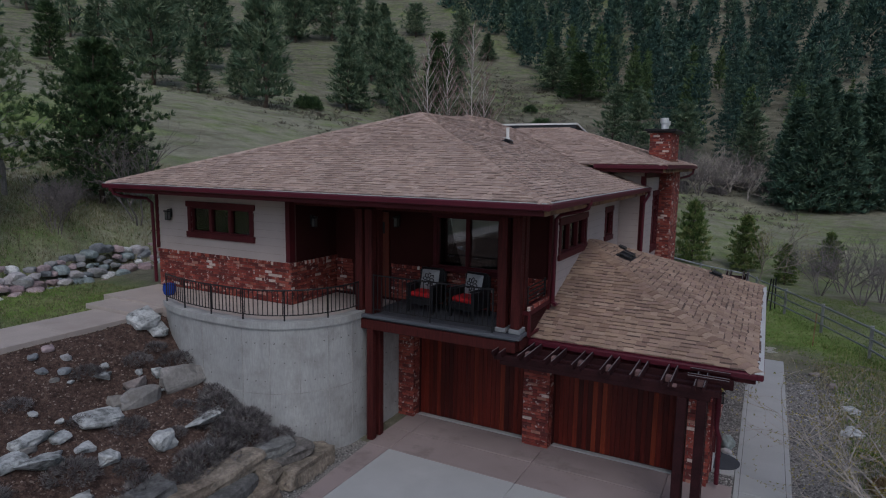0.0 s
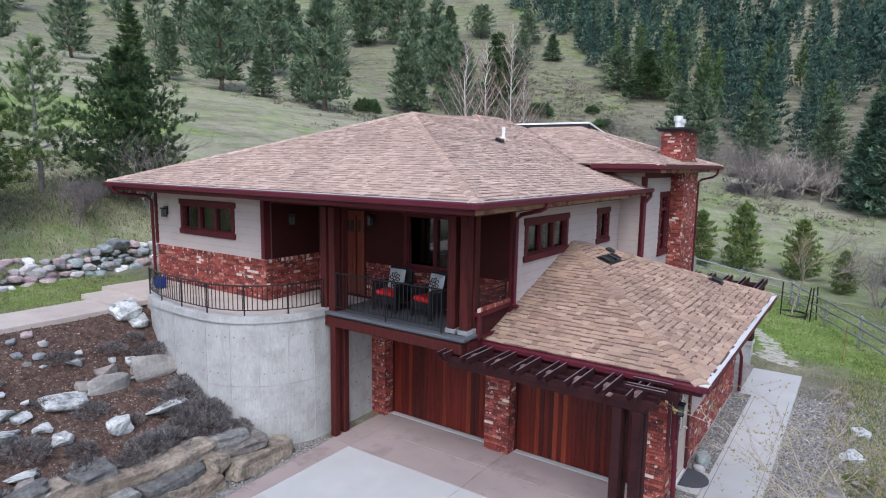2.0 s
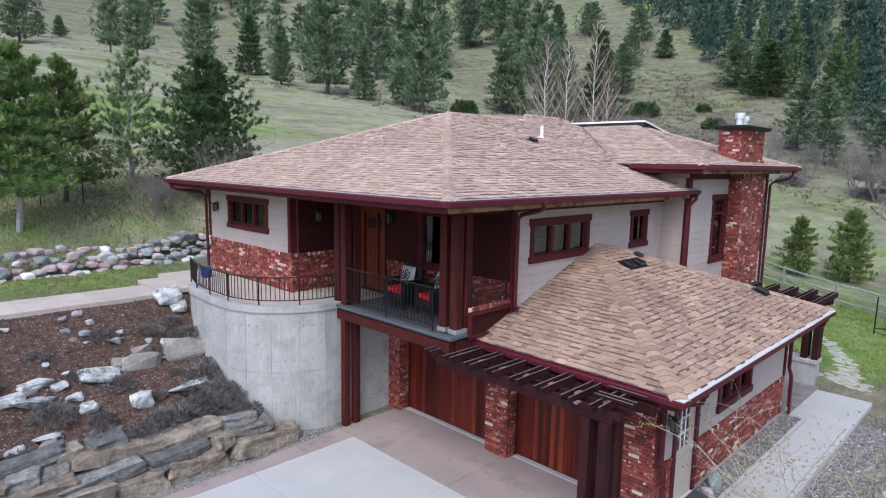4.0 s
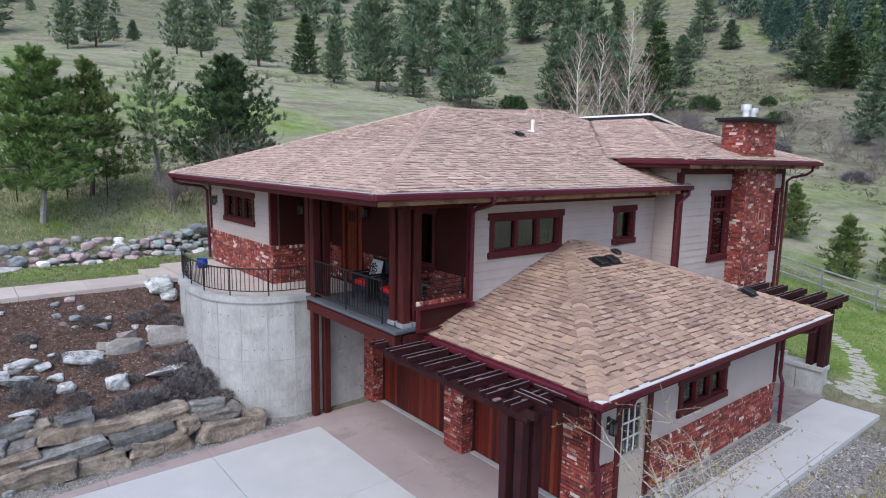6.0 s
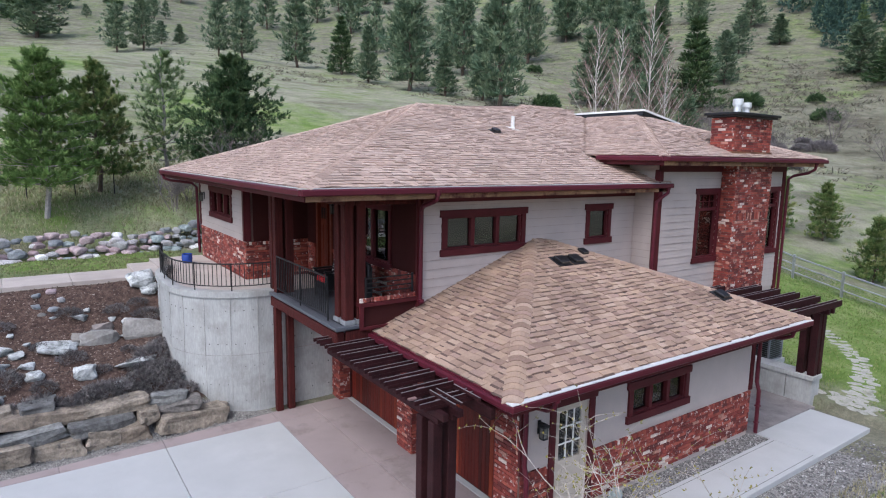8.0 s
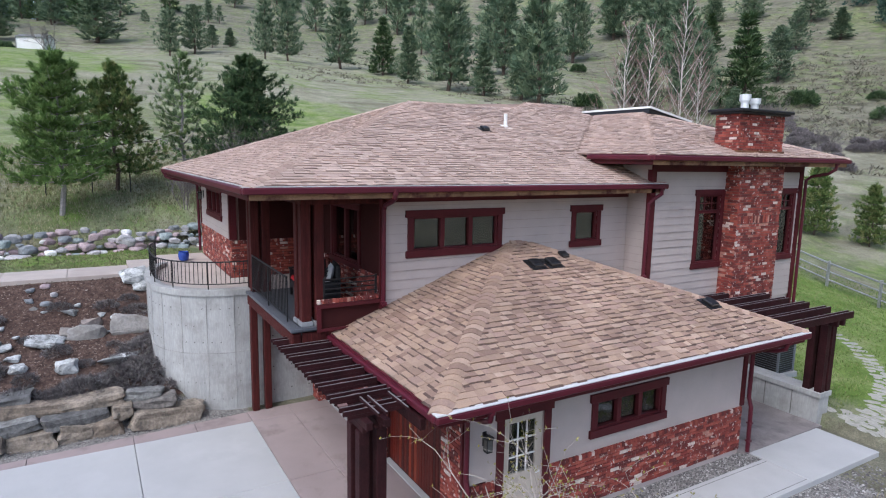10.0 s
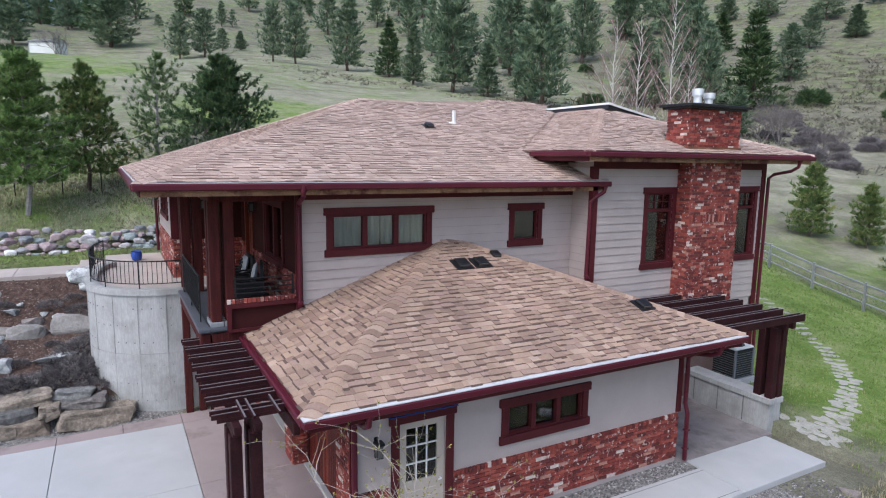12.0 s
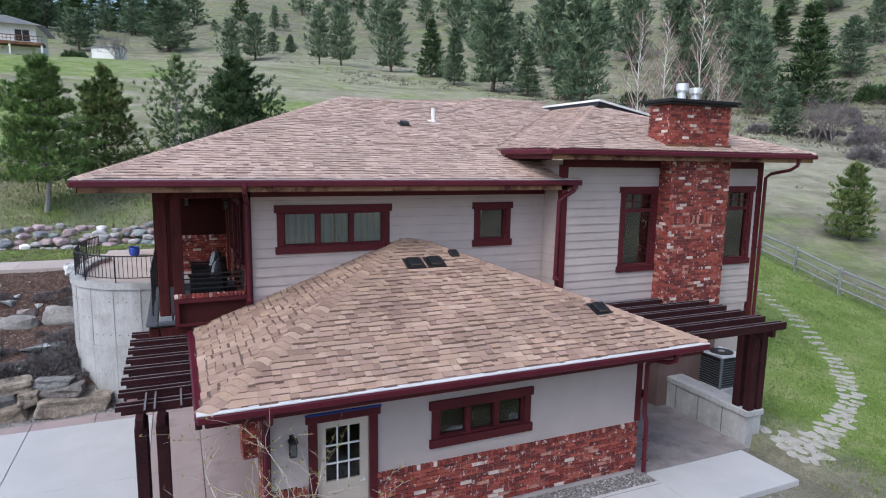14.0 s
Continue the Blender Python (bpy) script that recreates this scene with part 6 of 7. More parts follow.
for a, b in zip(fp, fp[1:]):
    for h, rr in ((1.05, 0.045), (0.68, 0.035), (0.32, 0.035)):
        part("rail", tube(bmesh.new(), [a - o + Vector((0, 0, h)), b - o + Vector((0, 0, h))], rr, 6), "rail_grey", fence)

# ---- plants ----
def leaf_material(name, tones, rough=0.8):
    return material(name, tones[0], rough, vary=0.25, scale=0.8, grain=6, bump=0.0, island=[(i / max(1, len(tones) - 1), t) for i, t in enumerate(tones)], spec=0.25)


M["pine"] = leaf_material("pine_needles", [(0.075, 0.135, 0.035), (0.12, 0.205, 0.055), (0.17, 0.265, 0.08), (0.22, 0.31, 0.105)])
M["pine_mid"] = leaf_material("mid_pine_needles", [(0.055, 0.10, 0.028), (0.10, 0.16, 0.046), (0.155, 0.205, 0.065), (0.23, 0.245, 0.095)])
M["pine_dark"] = leaf_material("dark_pine_needles", [(0.028, 0.058, 0.025), (0.05, 0.094, 0.039), (0.078, 0.132, 0.054), (0.118, 0.168, 0.072)])
M["pine_pale"] = leaf_material("pale_pine_needles", [(0.085, 0.14, 0.055), (0.13, 0.20, 0.085), (0.18, 0.25, 0.11), (0.22, 0.29, 0.14)])
# hill pine and fir tones are lightened and blued to paint distance haze
M["pine_hill"] = leaf_material("hazed_pine_needles", [(0.056, 0.098, 0.060), (0.10, 0.156, 0.096), (0.155, 0.215, 0.13), (0.225, 0.28, 0.175)])
M["fir"] = leaf_material("hazed_fir_needles", [(0.036, 0.074, 0.054), (0.062, 0.112, 0.080), (0.096, 0.158, 0.108), (0.145, 0.21, 0.135)])
M["fir_blue"] = leaf_material("blue_fir_needles", [(0.024, 0.056, 0.048), (0.042, 0.088, 0.072), (0.066, 0.122, 0.096), (0.10, 0.165, 0.122)])
M["fir_green"] = leaf_material("green_fir_needles", [(0.040, 0.075, 0.032), (0.072, 0.122, 0.050), (0.11, 0.168, 0.066), (0.16, 0.22, 0.090)])
M["fresh"] = leaf_material("fresh_leaves", [(0.07, 0.12, 0.025), (0.12, 0.18, 0.04), (0.18, 0.24, 0.06)])
M["shrub"] = leaf_material("grey_shrub", [(0.07, 0.062, 0.064), (0.12, 0.108, 0.112), (0.185, 0.17, 0.172), (0.26, 0.25, 0.235)])
M["thicket"] = leaf_material("thicket", [(0.12, 0.108, 0.112), (0.185, 0.17, 0.175), (0.25, 0.23, 0.23)])
M["bud"] = leaf_material("bud", [(0.22, 0.19, 0.04), (0.30, 0.26, 0.07), (0.16, 0.17, 0.04)])
M["grass"] = leaf_material("grass_blades", [(0.075, 0.135, 0.022), (0.125, 0.195, 0.042), (0.18, 0.235, 0.066), (0.30, 0.285, 0.15)])
M["olive_grass"] = leaf_material("olive_grass", [(0.085, 0.11, 0.035), (0.13, 0.15, 0.06), (0.20, 0.20, 0.10), (0.29, 0.27, 0.17)])
M["dry_grass"] = leaf_material("dry_grass", [(0.18, 0.17, 0.095), (0.28, 0.26, 0.165), (0.38, 0.345, 0.24)])


def blades(verts, faces, c, d, n, length, width, spread, r):
    """n pointed blades that radiate from c about the direction d."""
    for i in range(n):
        v = (d + Vector((r.gauss(0, spread), r.gauss(0, spread), r.gauss(0, spread)))).normalized()
        s = v.orthogonal().normalized()
        s.rotate(Matrix.Rotation(r.uniform(0, 6.28), 3, v))
        L = length * r.uniform(0.6, 1.15)
        k = len(verts)
        b = c + v * L * 0.12
        m = c + v * L * 0.6
        verts += [tuple(b - s * width * 0.4), tuple(m - s * width), tuple(c + v * L), tuple(m + s * width), tuple(b + s * width * 0.4)]
        faces += [(k, k + 1, k + 3, k + 4), (k + 1, k + 2, k + 3)]


pine_shape = lambda h: max(0.05, (1 - h) ** 0.75 * (0.55 + 0.45 * min(1, h / 0.22)))
hill_shape = lambda h: max(0.05, (1 - h) ** 0.6 * (0.55 + 0.45 * min(1, h / 0.25)))
full_shape = lambda h: max(0.05, math.sqrt(max(0.0, 1 - h)) * (0.6 + 0.4 * min(1, h / 0.3)))
spire_shape = lambda h: max(0.06, (1 - h) ** 0.9 * (0.7 + 0.3 * min(1, h / 0.2)))
cone_shape = lambda h: max(0.04, (1 - h) ** 0.95)


def place(ob, x, y, size=1.0, turn=0.0, sink=0.0):
    ob.location = (x, y, land(x, y) - sink)
    ob.rotation_euler = (0, 0, turn)
    ob.scale = (size, size, size)


def needle(verts, faces, c, v, length, width, r):
    """One pointed spray of needles, a folded diamond."""
    s = v.orthogonal().normalized()
    s.rotate(Matrix.Rotation(r.uniform(0, 6.28), 3, v))
    k = len(verts)
    m = c + v * length * 0.5
    verts += [tuple(c), tuple(m - s * width), tuple(c + v * length), tuple(m + s * width)]
    faces.append((k, k + 1, k + 2, k + 3))


def tuft(verts, faces, p, axis, n, nlen, nwid, r):
    """A brush of needles that springs from one twig end, two whorls on a common root."""
    root = len(verts)
    verts.append(tuple(p))
    for k in range(n):
        v = (axis + Vector((r.gauss(0, 0.55), r.gauss(0, 0.55), r.gauss(0, 0.55)))).normalized()
        side = v.orthogonal().normalized()
        side.rotate(Matrix.Rotation(r.uniform(0, 6.28), 3, v))
        L, w = nlen * r.uniform(0.55, 1.15), nwid * r.uniform(0.7, 1.2)
        m = p + v * L * 0.55 + axis * nlen * (0.3 if k % 2 else 0.0)
        j = len(verts)
        verts.extend((tuple(m - side * w), tuple(m + v * L * 0.5), tuple(m + side * w)))
        faces.append((root, j, j + 1, j + 2))


def pine_crown(H, R, tiers, per, twigs, needles, seed, profile, bare, nlen, nwid, ragged=0.35, rise=0.35, candle=1.0, limbs=None):
    """Whorls of limbs with side twigs that end in upright tufts; limbs: a mesh that takes the wood."""
    r = random.Random(seed)
    verts, faces = [], []
    up = Vector((0, 0, 1))
    bulge = [r.uniform(0, 6.28) for _ in range(3)]
    for i in range(tiers):
        h = bare + (1 - bare) * ((i + 0.4 * r.random()) / tiers) ** 0.95
        for j in range(per if h < 0.8 else max(3, per - 2)):
            a = (j + 0.5 * (i % 2)) * 6.2832 / per + r.uniform(-0.45, 0.45)
            lump = 1 + 0.16 * math.sin(2 * a + bulge[0] + h * 5) + 0.12 * math.sin(3 * a + bulge[1] - h * 9)
            L = max(0.25 * nlen, R * profile(h) * r.uniform(1 - ragged, 1 + ragged * 0.4) * lump)
            out = Vector((math.cos(a), math.sin(a), 0))
            at = up * H * h
            climb = rise * (0.1 + h) + r.uniform(-0.14, 0.14)
            mid = at + out * L * 0.55 + up * L * climb * 0.35
            tip = at + out * L + up * L * climb * 1.1
            if limbs is not None:
                tube(limbs, [at, mid, tip], max(0.008, 0.013 * L), 4, 0.005)
            for t in range(twigs):
                f = 0.22 + 0.8 * (t + r.random()) / twigs
                p = at.lerp(mid, f / 0.55) if f < 0.55 else mid.lerp(tip, (f - 0.55) / 0.45)
                reach = L * 0.30 * (1.15 - abs(f - 0.5))
                side = Vector((-out.y, out.x, 0)) * (1 if t % 2 else -1) * r.uniform(0.1, 1.0) * reach
                p = p + side + up * r.uniform(-0.25, 0.3) * reach
                axis = (out * r.uniform(0.1, 0.8) + side * (0.5 / max(reach, 0.05)) + up * r.uniform(0.5, 1.1) * candle).normalized()
                tuft(verts, faces, p, axis, needles, nlen, nwid, r)
    for k in range(5):
        tuft(verts, faces, up * (H - nlen * 0.55 * k), up, needles, nlen, nwid, r)
    return verts, faces


def pine(name, H, R, tiers, per, twigs, needles, seed, mat, label, profile, bare, nlen, nwid, group="", trunk=0.018, bark="bark", **more):
    root = empty(name, (0, 0, 0), label, "tree", group)
    bm = bmesh.new()
    tube(bm, [Vector((0, 0, -0.3))] + [Vector((0.015 * H * math.sin(k * 1.7 + seed), 0.015 * H * math.cos(k * 2.1 + seed) - 0.015 * H * math.cos(seed), H * k / 6)) * (1 if k < 6 else 1) for k in range(1, 6)] + [Vector((0, 0, H))], H * trunk, 7, 0.012)
    verts, faces = pine_crown(H, R, tiers, per, twigs, needles, seed, profile, bare, nlen, nwid, limbs=bm, **more)
    part("trunk", bm, bark, root)
    me = bpy.data.meshes.new("crown")
    me.from_pydata(verts, [], faces)
    link("crown", me, mat, root)
    return root


# the four pines on the slope west of the house
M["grey_bark"] = material("grey_bark", (0.27, 0.255, 0.245), 0.95, vary=0.35, grain=20, bump=0.8)
G = "pines above the cobble wall"
place(pine("pine_tree", 5.8, 2.3, 16, 7, 17, 24, 41, "pine", "young ponderosa pine with long green needles", hill_shape, 0.18, 0.21, 0.014, group=G, bark="grey_bark", ragged=0.45), -19.15, 7.5)
place(pine("pine_tree", 5.2, 2.9, 14, 6, 15, 24, 42, "pine_mid", "young pine with broad open tiers of branches", spire_shape, 0.14, 0.21, 0.015, group=G, ragged=0.5, rise=0.5), -21.6, 9.45)
place(pine("pine_tree", 5.6, 2.3, 13, 5, 9, 22, 43, "pine_pale", "sparse pale green pine with a bare trunk", pine_shape, 0.14, 0.21, 0.013, group=G, rise=0.75, ragged=0.5, bark="grey_bark"), -23.2, 12.35)
place(pine("pine_tree", 5.8, 2.8, 18, 8, 17, 22, 44, "pine_dark", "dense dark green pine with a full crown", hill_shape, 0.08, 0.21, 0.016, group=G, ragged=0.28), -21.5, 14.85)
for x, y, h in ((-20.93, 6.99, 1.0), (-21.09, 8.57, 0.8), (-21.2, 9.95, 1.35), (-20.2, 5.3, 1.0)):
    st = new("stake")
    st.location = (x, y, land(x, y))
    part("post", tube(bmesh.new(), [Vector((0, 0, -0.2)), Vector((0.02, 0, h))], 0.022, 6), "black", st)
    tagged(st, "thin dark stake standing in the meadow grass", "stake", "stakes by the pines")

# hillside pines
G = "pines on the hillside"
KINDS = (("tall", 2.7, hill_shape, "pine_hill", 0.07, 0.5, 0.35), ("slim", 2.1, pine_shape, "pine_hill", 0.06, 0.5, 0.35), ("broad", 3.3, full_shape, "pine_hill", 0.09, 0.55, 0.35),
         ("dense dark", 2.4, cone_shape, "pine_dark", 0.02, 0.3, 0.1), ("uneven", 2.8, hill_shape, "pine_hill", 0.05, 0.65, 0.5))


def hill_set(tiers, per, twigs, needles, nlen, nwid, seed):
    return [pine("pine_tree", 10.0, R, tiers, per, twigs, needles, seed + k, mat, look_ + " haze-greyed pine on the dry hillside" if mat == "pine_hill" else look_ + " conifer on the dry hillside",
                 shape, bare, nlen, nwid, group=G, ragged=rag, rise=rise) for k, (look_, R, shape, mat, bare, rag, rise) in enumerate(KINDS)]


hill_kinds = hill_set(14, 6, 7, 10, 0.62, 0.05, 51) + hill_set(10, 5, 4, 6, 0.95, 0.115, 151)
WIDE = [k[1] for k in KINDS] * 2
# x, y, height, half width, kind
spots_a = [(-147.0, -5.3, 8.5, 3.7, 2), (-148.5, 12.2, 11.5, 5.0, 4), (-121.5, 23.4, 8.4, 2.5, 2), (-123.0, 28.0, 8.8, 2.9, 2), (-108.0, 37.7, 10.4, 2.4, 2), (-107.0, 41.6, 10.7, 2.9, 2), (-100.5, 49.3, 12.3, 3.2, 0), (-89.0, 52.4, 9.0, 2.3, 3),
           (-79.0, 52.0, 8.2, 1.8, 1), (-69.8, 53.7, 15.0, 3.6, 0), (-65.0, 56.6, 6.9, 1.8, 1), (-61.5, 60.5, 9.2, 1.9, 1), (-55.5, 58.6, 14.4, 3.4, 0), (-112.0, 90.0, 18.0, 4.1, 0), (-92.3, 96.7, 18.4, 4.1, 0), (-73.3, 114.7, 7.0, 2.2, 3)]
spots_b = [(-46.6, 87.1, 12.5, 3.4, 3), (-52.1, 103.7, 8.4, 2.6, 4), (-60.2, 121.1, 6.9, 2.3, 2), (-36.1, 70.3, 5.1, 1.5, 1), (-55.0, 85.4, 13.1, 2.9, 0), (-47.3, 79.1, 10.8, 2.2, 4), (-68.6, 139.7, 8.0, 3.1, 2), (-81.4, 138.8, 8.0, 3.4, 2),
           (-96.9, 124.7, 14.5, 4.4, 4), (-103.0, 118.6, 14.8, 4.0, 0), (-58.1, 131.4, 5.7, 2.0, 1), (-56.0, 76.1, 10.6, 2.9, 0), (-54.8, 77.9, 6.9, 1.5, 1), (-66.8, 98.3, 14.4, 3.4, 0), (-75.6, 104.0, 14.7, 3.2, 4), (-52.0, 84.5, 11.0, 2.3, 4)]
spots_c = [(-32.2, 115.7, 8.3, 3.7, 3), (-38.1, 118.3, 8.1, 3.4, 4), (-16.0, 88.0, 9.5, 2.1, 1), (-23.0, 118.0, 7.7, 1.9, 1), (-31.5, 136.5, 8.8, 2.6, 2), (-53.0, 142.5, 7.4, 2.9, 2), (-2.2, 95.1, 8.9, 2.4, 0), (-10.3, 90.8, 8.3, 2.6, 0),
           (-88.5, 134.9, 7.6, 2.2, 1), (-107.1, 122.6, 8.1, 2.2, 1), (-112.3, 103.5, 13.0, 3.9, 0), (-87.0, 63.0, 12.0, 3.2, 0), (-76.4, 68.1, 14.5, 3.4, 4), (-133.0, 33.0, 4.5, 1.6, 2), (-137.0, 37.5, 4.0, 1.3, 1), (-20.0, 92.0, 9.0, 2.4, 0)]
# higher up the slope
spots_d = [(-185.9, 73.5, 13.2, 3.6, 5), (-192.8, 93.0, 10.9, 3.8, 7), (-170.8, 94.7, 13.4, 3.8, 5), (-220.9, 78.0, 6.3, 1.6, 6), (-225.6, 57.3, 10.1, 4.2, 7), (-202.7, 33.7, 8.0, 2.8, 8), (-186.6, 41.7, 6.7, 1.4, 6), (-187.1, 44.8, 4.7, 1.3, 7),
           (-177.2, 24.2, 3.1, 1.2, 7), (-198.2, 19.5, 10.9, 3.4, 5), (-141.6, 87.5, 14.2, 2.8, 9)]
used = set()
tr = random.Random(8)


def hill_tree(x, y, h, w, k):
    ob = hill_kinds[k]
    if k in used:
        ob = copy_thing(ob, Matrix())
    used.add(k)
    place(ob, x, y, h / 10.0, tr.uniform(0, 6.28))
    ob.scale = (1.3 * w / WIDE[k], 1.3 * w / WIDE[k], h / 10.0)


for spot in spots_a + spots_b + spots_c + spots_d:
    hill_tree(*spot)
taken = [(s[0], s[1]) for s in spots_a + spots_b + spots_c + spots_d]
tries = 0
while len(taken) < 230 and tries < 9000:
    tries += 1
    x, y = tr.uniform(-300, -110), tr.uniform(-70, 210)
    d = math.hypot(x - 5, y - 8)
    wood = x < -172 and y < 9 + 0.1 * (-172 - x)
    if d < 158 or (y < 58 and not wood and (x > -215 or tr.random() < 0.6)) or y > 110 + (-20 - x) * 0.8 or min(math.hypot(x - a, y - b) for a, b in taken) < (4.2 if wood else 8.5):
        continue
    if not wood and noise.noise((x * 0.02, y * 0.02, 5.0)) < (0.12 if y < 90 else 0.0):
        continue
    taken.append((x, y))
    h = tr.uniform(8, 13) if wood else tr.uniform(6, 12)
    hill_tree(x, y, h, h * tr.uniform(0.24, 0.36), 5 + (tr.choice((0, 3, 3, 4)) if wood else tr.choice((0, 1, 2, 4, 4, 3))))


# the dense firs on the north slope, as one mass
def forest_edge(x):
    """How far north the dense forest begins."""
    line = ((-60, 141), (-45, 128), (-37, 120), (-27, 112), (-16, 95), (-7, 97), (3, 84), (10, 77), (40, 70))
    if x < -60:
        return 141 + (-60 - x) * 0.9
    for (x0, y0), (x1, y1) in zip(line, line[1:]):
        if x < x1:
            return y0 + (y1 - y0) * (x - x0) / (x1 - x0)
    return 70


def build_forest():
    r = random.Random(77)
    shapes = (pine_shape, spire_shape, cone_shape, full_shape, cone_shape, pine_shape)
    near_k = [(np.array(v), f) for v, f in (pine_crown(10.0, 2.1 + 0.16 * k, 12, 5, 5, 5, 300 + k, shapes[k], 0.05, 0.62, 0.075, ragged=0.4) for k in range(6))]
    far_k = [(np.array(v), f) for v, f in (pine_crown(10.0, 2.1 + 0.16 * k, 9, 5, 3, 5, 310 + k, shapes[k], 0.05, 0.95, 0.14, ragged=0.4) for k in range(6))]
    groups = {"fir": ([], [], [0]), "fir_blue": ([], [], [0]), "fir_green": ([], [], [0])}
    y = 70.0
    while y < 300:
        step = 4.6 + 0.010 * (y - 70)
        x = -190.0
        while x < 150:
            px, py = x + r.uniform(-1.9, 1.9), y + r.uniform(-1.9, 1.9)
            x += step
            if py < forest_edge(px) + 3 * noise.noise((px * 0.08, py * 0.08, 0)) or abs(px) > 60 + 0.55 * py or r.random() < 0.10 or noise.noise((px * 0.03, py * 0.03, 9.0)) > 0.42:
                continue
            if px > 0.17 * py + 8 or (abs(px - 0.3) < 3.2 and 96 < py < 126):
                continue
            vs, fs = (near_k if py < 135 else far_k)[r.randrange(6)]
            h = r.choice((0.55, 0.75, 0.9, 1.05, 1.25)) * r.uniform(0.85, 1.15)
            V, F, base = groups[r.choice(("fir", "fir", "fir_blue", "fir_blue", "fir_green") if py < 140 else ("fir", "fir_blue", "fir_blue"))]
            t = r.uniform(0, 6.28)
            c, s = math.cos(t), math.sin(t)
            w = vs * (h * r.uniform(0.85, 1.2), h * r.uniform(0.85, 1.2), h)
            V.append(np.stack([w[:, 0] * c - w[:, 1] * s + px, w[:, 0] * s + w[:, 1] * c + py, w[:, 2] + land(px, py)], 1))
            F += [tuple(i + base[0] for i in f) for f in fs]
            base[0] += len(vs)
        y += step * 0.95
    for tone, (V, F, base) in groups.items():
        me = bpy.data.meshes.new("forest")
        me.from_pydata(np.concatenate(V), [], F)
        me.materials.append(M[tone])
        tagged(new("forest", me), {"fir": "dense grey-green", "fir_blue": "dense dark blue-green", "fir_green": "scattered fresh green"}[tone] + " conifers of the forest on the north slope", "forest", kind="stuff")


build_forest()

# small conifers and shrubs beyond the lawn
G = "young firs beyond the fence"
fir_a = pine("fir_tree", 4.2, 1.7, 14, 7, 9, 12, 61, "pine_mid", "young bright green fir beyond the fence", pine_shape, 0.05, 0.27, 0.022, group=G, ragged=0.45, rise=0.3)
place(fir_a, -3.8, 45.1)
for x, y, s in ((-0.6, 46.4, 0.9), (-13.3, 46.7, 1.0), (-10.8, 48.1, 0.85), (-5.9, 42.6, 0.8), (4.4, 48.5, 0.7), (1.8, 43.9, 0.6)):
    place(copy_thing(fir_a, Matrix()), x, y, s, tr.uniform(0, 6))
G = "tall firs at the forest's edge"
fir_b = pine("fir_tree", 11.0, 3.3, 20, 8, 8, 9, 62, "fir", "tall dark fir with drooping branches at the forest's edge", spire_shape, 0.03, 0.6, 0.06, group=G, ragged=0.35, rise=0.0, candle=0.4)
place(fir_b, 4.6, 77.0, 1.2)
for x, y, s in ((2.6, 79.5, 1.05), (7.2, 77.5, 1.1), (9.8, 80.0, 1.25), (5.8, 82.0, 1.25)):
    place(copy_thing(fir_b, Matrix()), x, y, s, tr.uniform(0, 6))


def bush(name, size, n, seed, mat, label, nlen, nwid, category="shrub", group="", flat=0.7):
    r = random.Random(seed)
    verts, faces = [], []
    for i in range(n):
        a, e, q = r.uniform(0, 6.28), math.asin(r.random()), r.uniform(0.45, 1.0) ** 0.5
        p = Vector((math.cos(a) * math.cos(e), math.sin(a) * math.cos(e), math.sin(e) * flat)) * q * size
        p *= 1 + 0.25 * noise.noise(p * 2.2 / size + Vector((seed, 0, 0)))
        tuft(verts, faces, p, (p.normalized() + Vector((0, 0, 0.4))).normalized(), 9, nlen, nwid, r)
    me = bpy.data.meshes.new(name)
    me.from_pydata(verts, [], faces)
    me.materials.append(M[mat])
    return tagged(new(name, me), label, category, group)


# low grey junipers on the bank
jun = [bush("juniper", 0.56, 330, 71 + k, "shrub", "low grey-violet winter shrub on the mulch bank", 0.13, 0.006, group="shrubs on the bank", flat=0.55) for k in range(3)]
spots = [(-8.9, 9.3, 1.2), (-9.5, 9.25, 0.9), (-8.45, 9.15, 1.0), (-8.55, 7.9, 0.9), (-11.15, 8.65, 0.7), (-8.45, 6.75, 0.9), (-9.85, 7.5, 0.7), (-9.35, 6.1, 0.9), (-10.9, 9.35, 0.8), (-8.4, 8.6, 0.8), (-9.2, 8.9, 0.8),
         (-10.4, 6.9, 0.6), (-8.5, 5.4, 0.9), (-9.6, 4.9, 0.9), (-10.6, 5.2, 0.8), (-8.6, 4.1, 1.0), (-8.2, 7.3, 0.7), (-11.3, 9.2, 0.5), (-11.2, 7.6, 0.6), (-8.15, 9.6, 0.7), (-8.5, 8.25, 1.0), (-8.75, 8.9, 1.1), (-8.35, 7.55, 0.9), (-8.4, 6.2, 0.9), (-8.9, 9.55, 0.9), (-8.6, 3.2, 1.0), (-9.3, 3.4, 0.8), (-8.4, 2.2, 1.0), (-8.5, 4.8, 0.9), (-9.75, 9.5, 0.8), (-10.7, 8.2, 0.45), (-9.3, 8.1, 0.5), (-11.0, 6.2, 0.5), (-10.3, 4.4, 0.7), (-11.3, 5.0, 0.6), (-9.0, 6.9, 0.6), (-10.0, 3.0, 0.8), (-11.0, 3.6, 0.7), (-9.9, 8.75, 0.4)]
for k, (x, y, s) in enumerate(spots):
    ob = jun[k] if k < 3 else copy_thing(jun[k % 3], Matrix())
    place(ob, x, y, s * tr.uniform(0.72, 0.95), tr.uniform(0, 6), 0.03)
gb = bush("round_bush", 1.0, 420, 81, "pine_dark", "round dark evergreen bush on the hillside", 0.3, 0.02, group="bushes on the hillside", flat=0.95)
place(gb, -56.3, 67.7, 1.7)
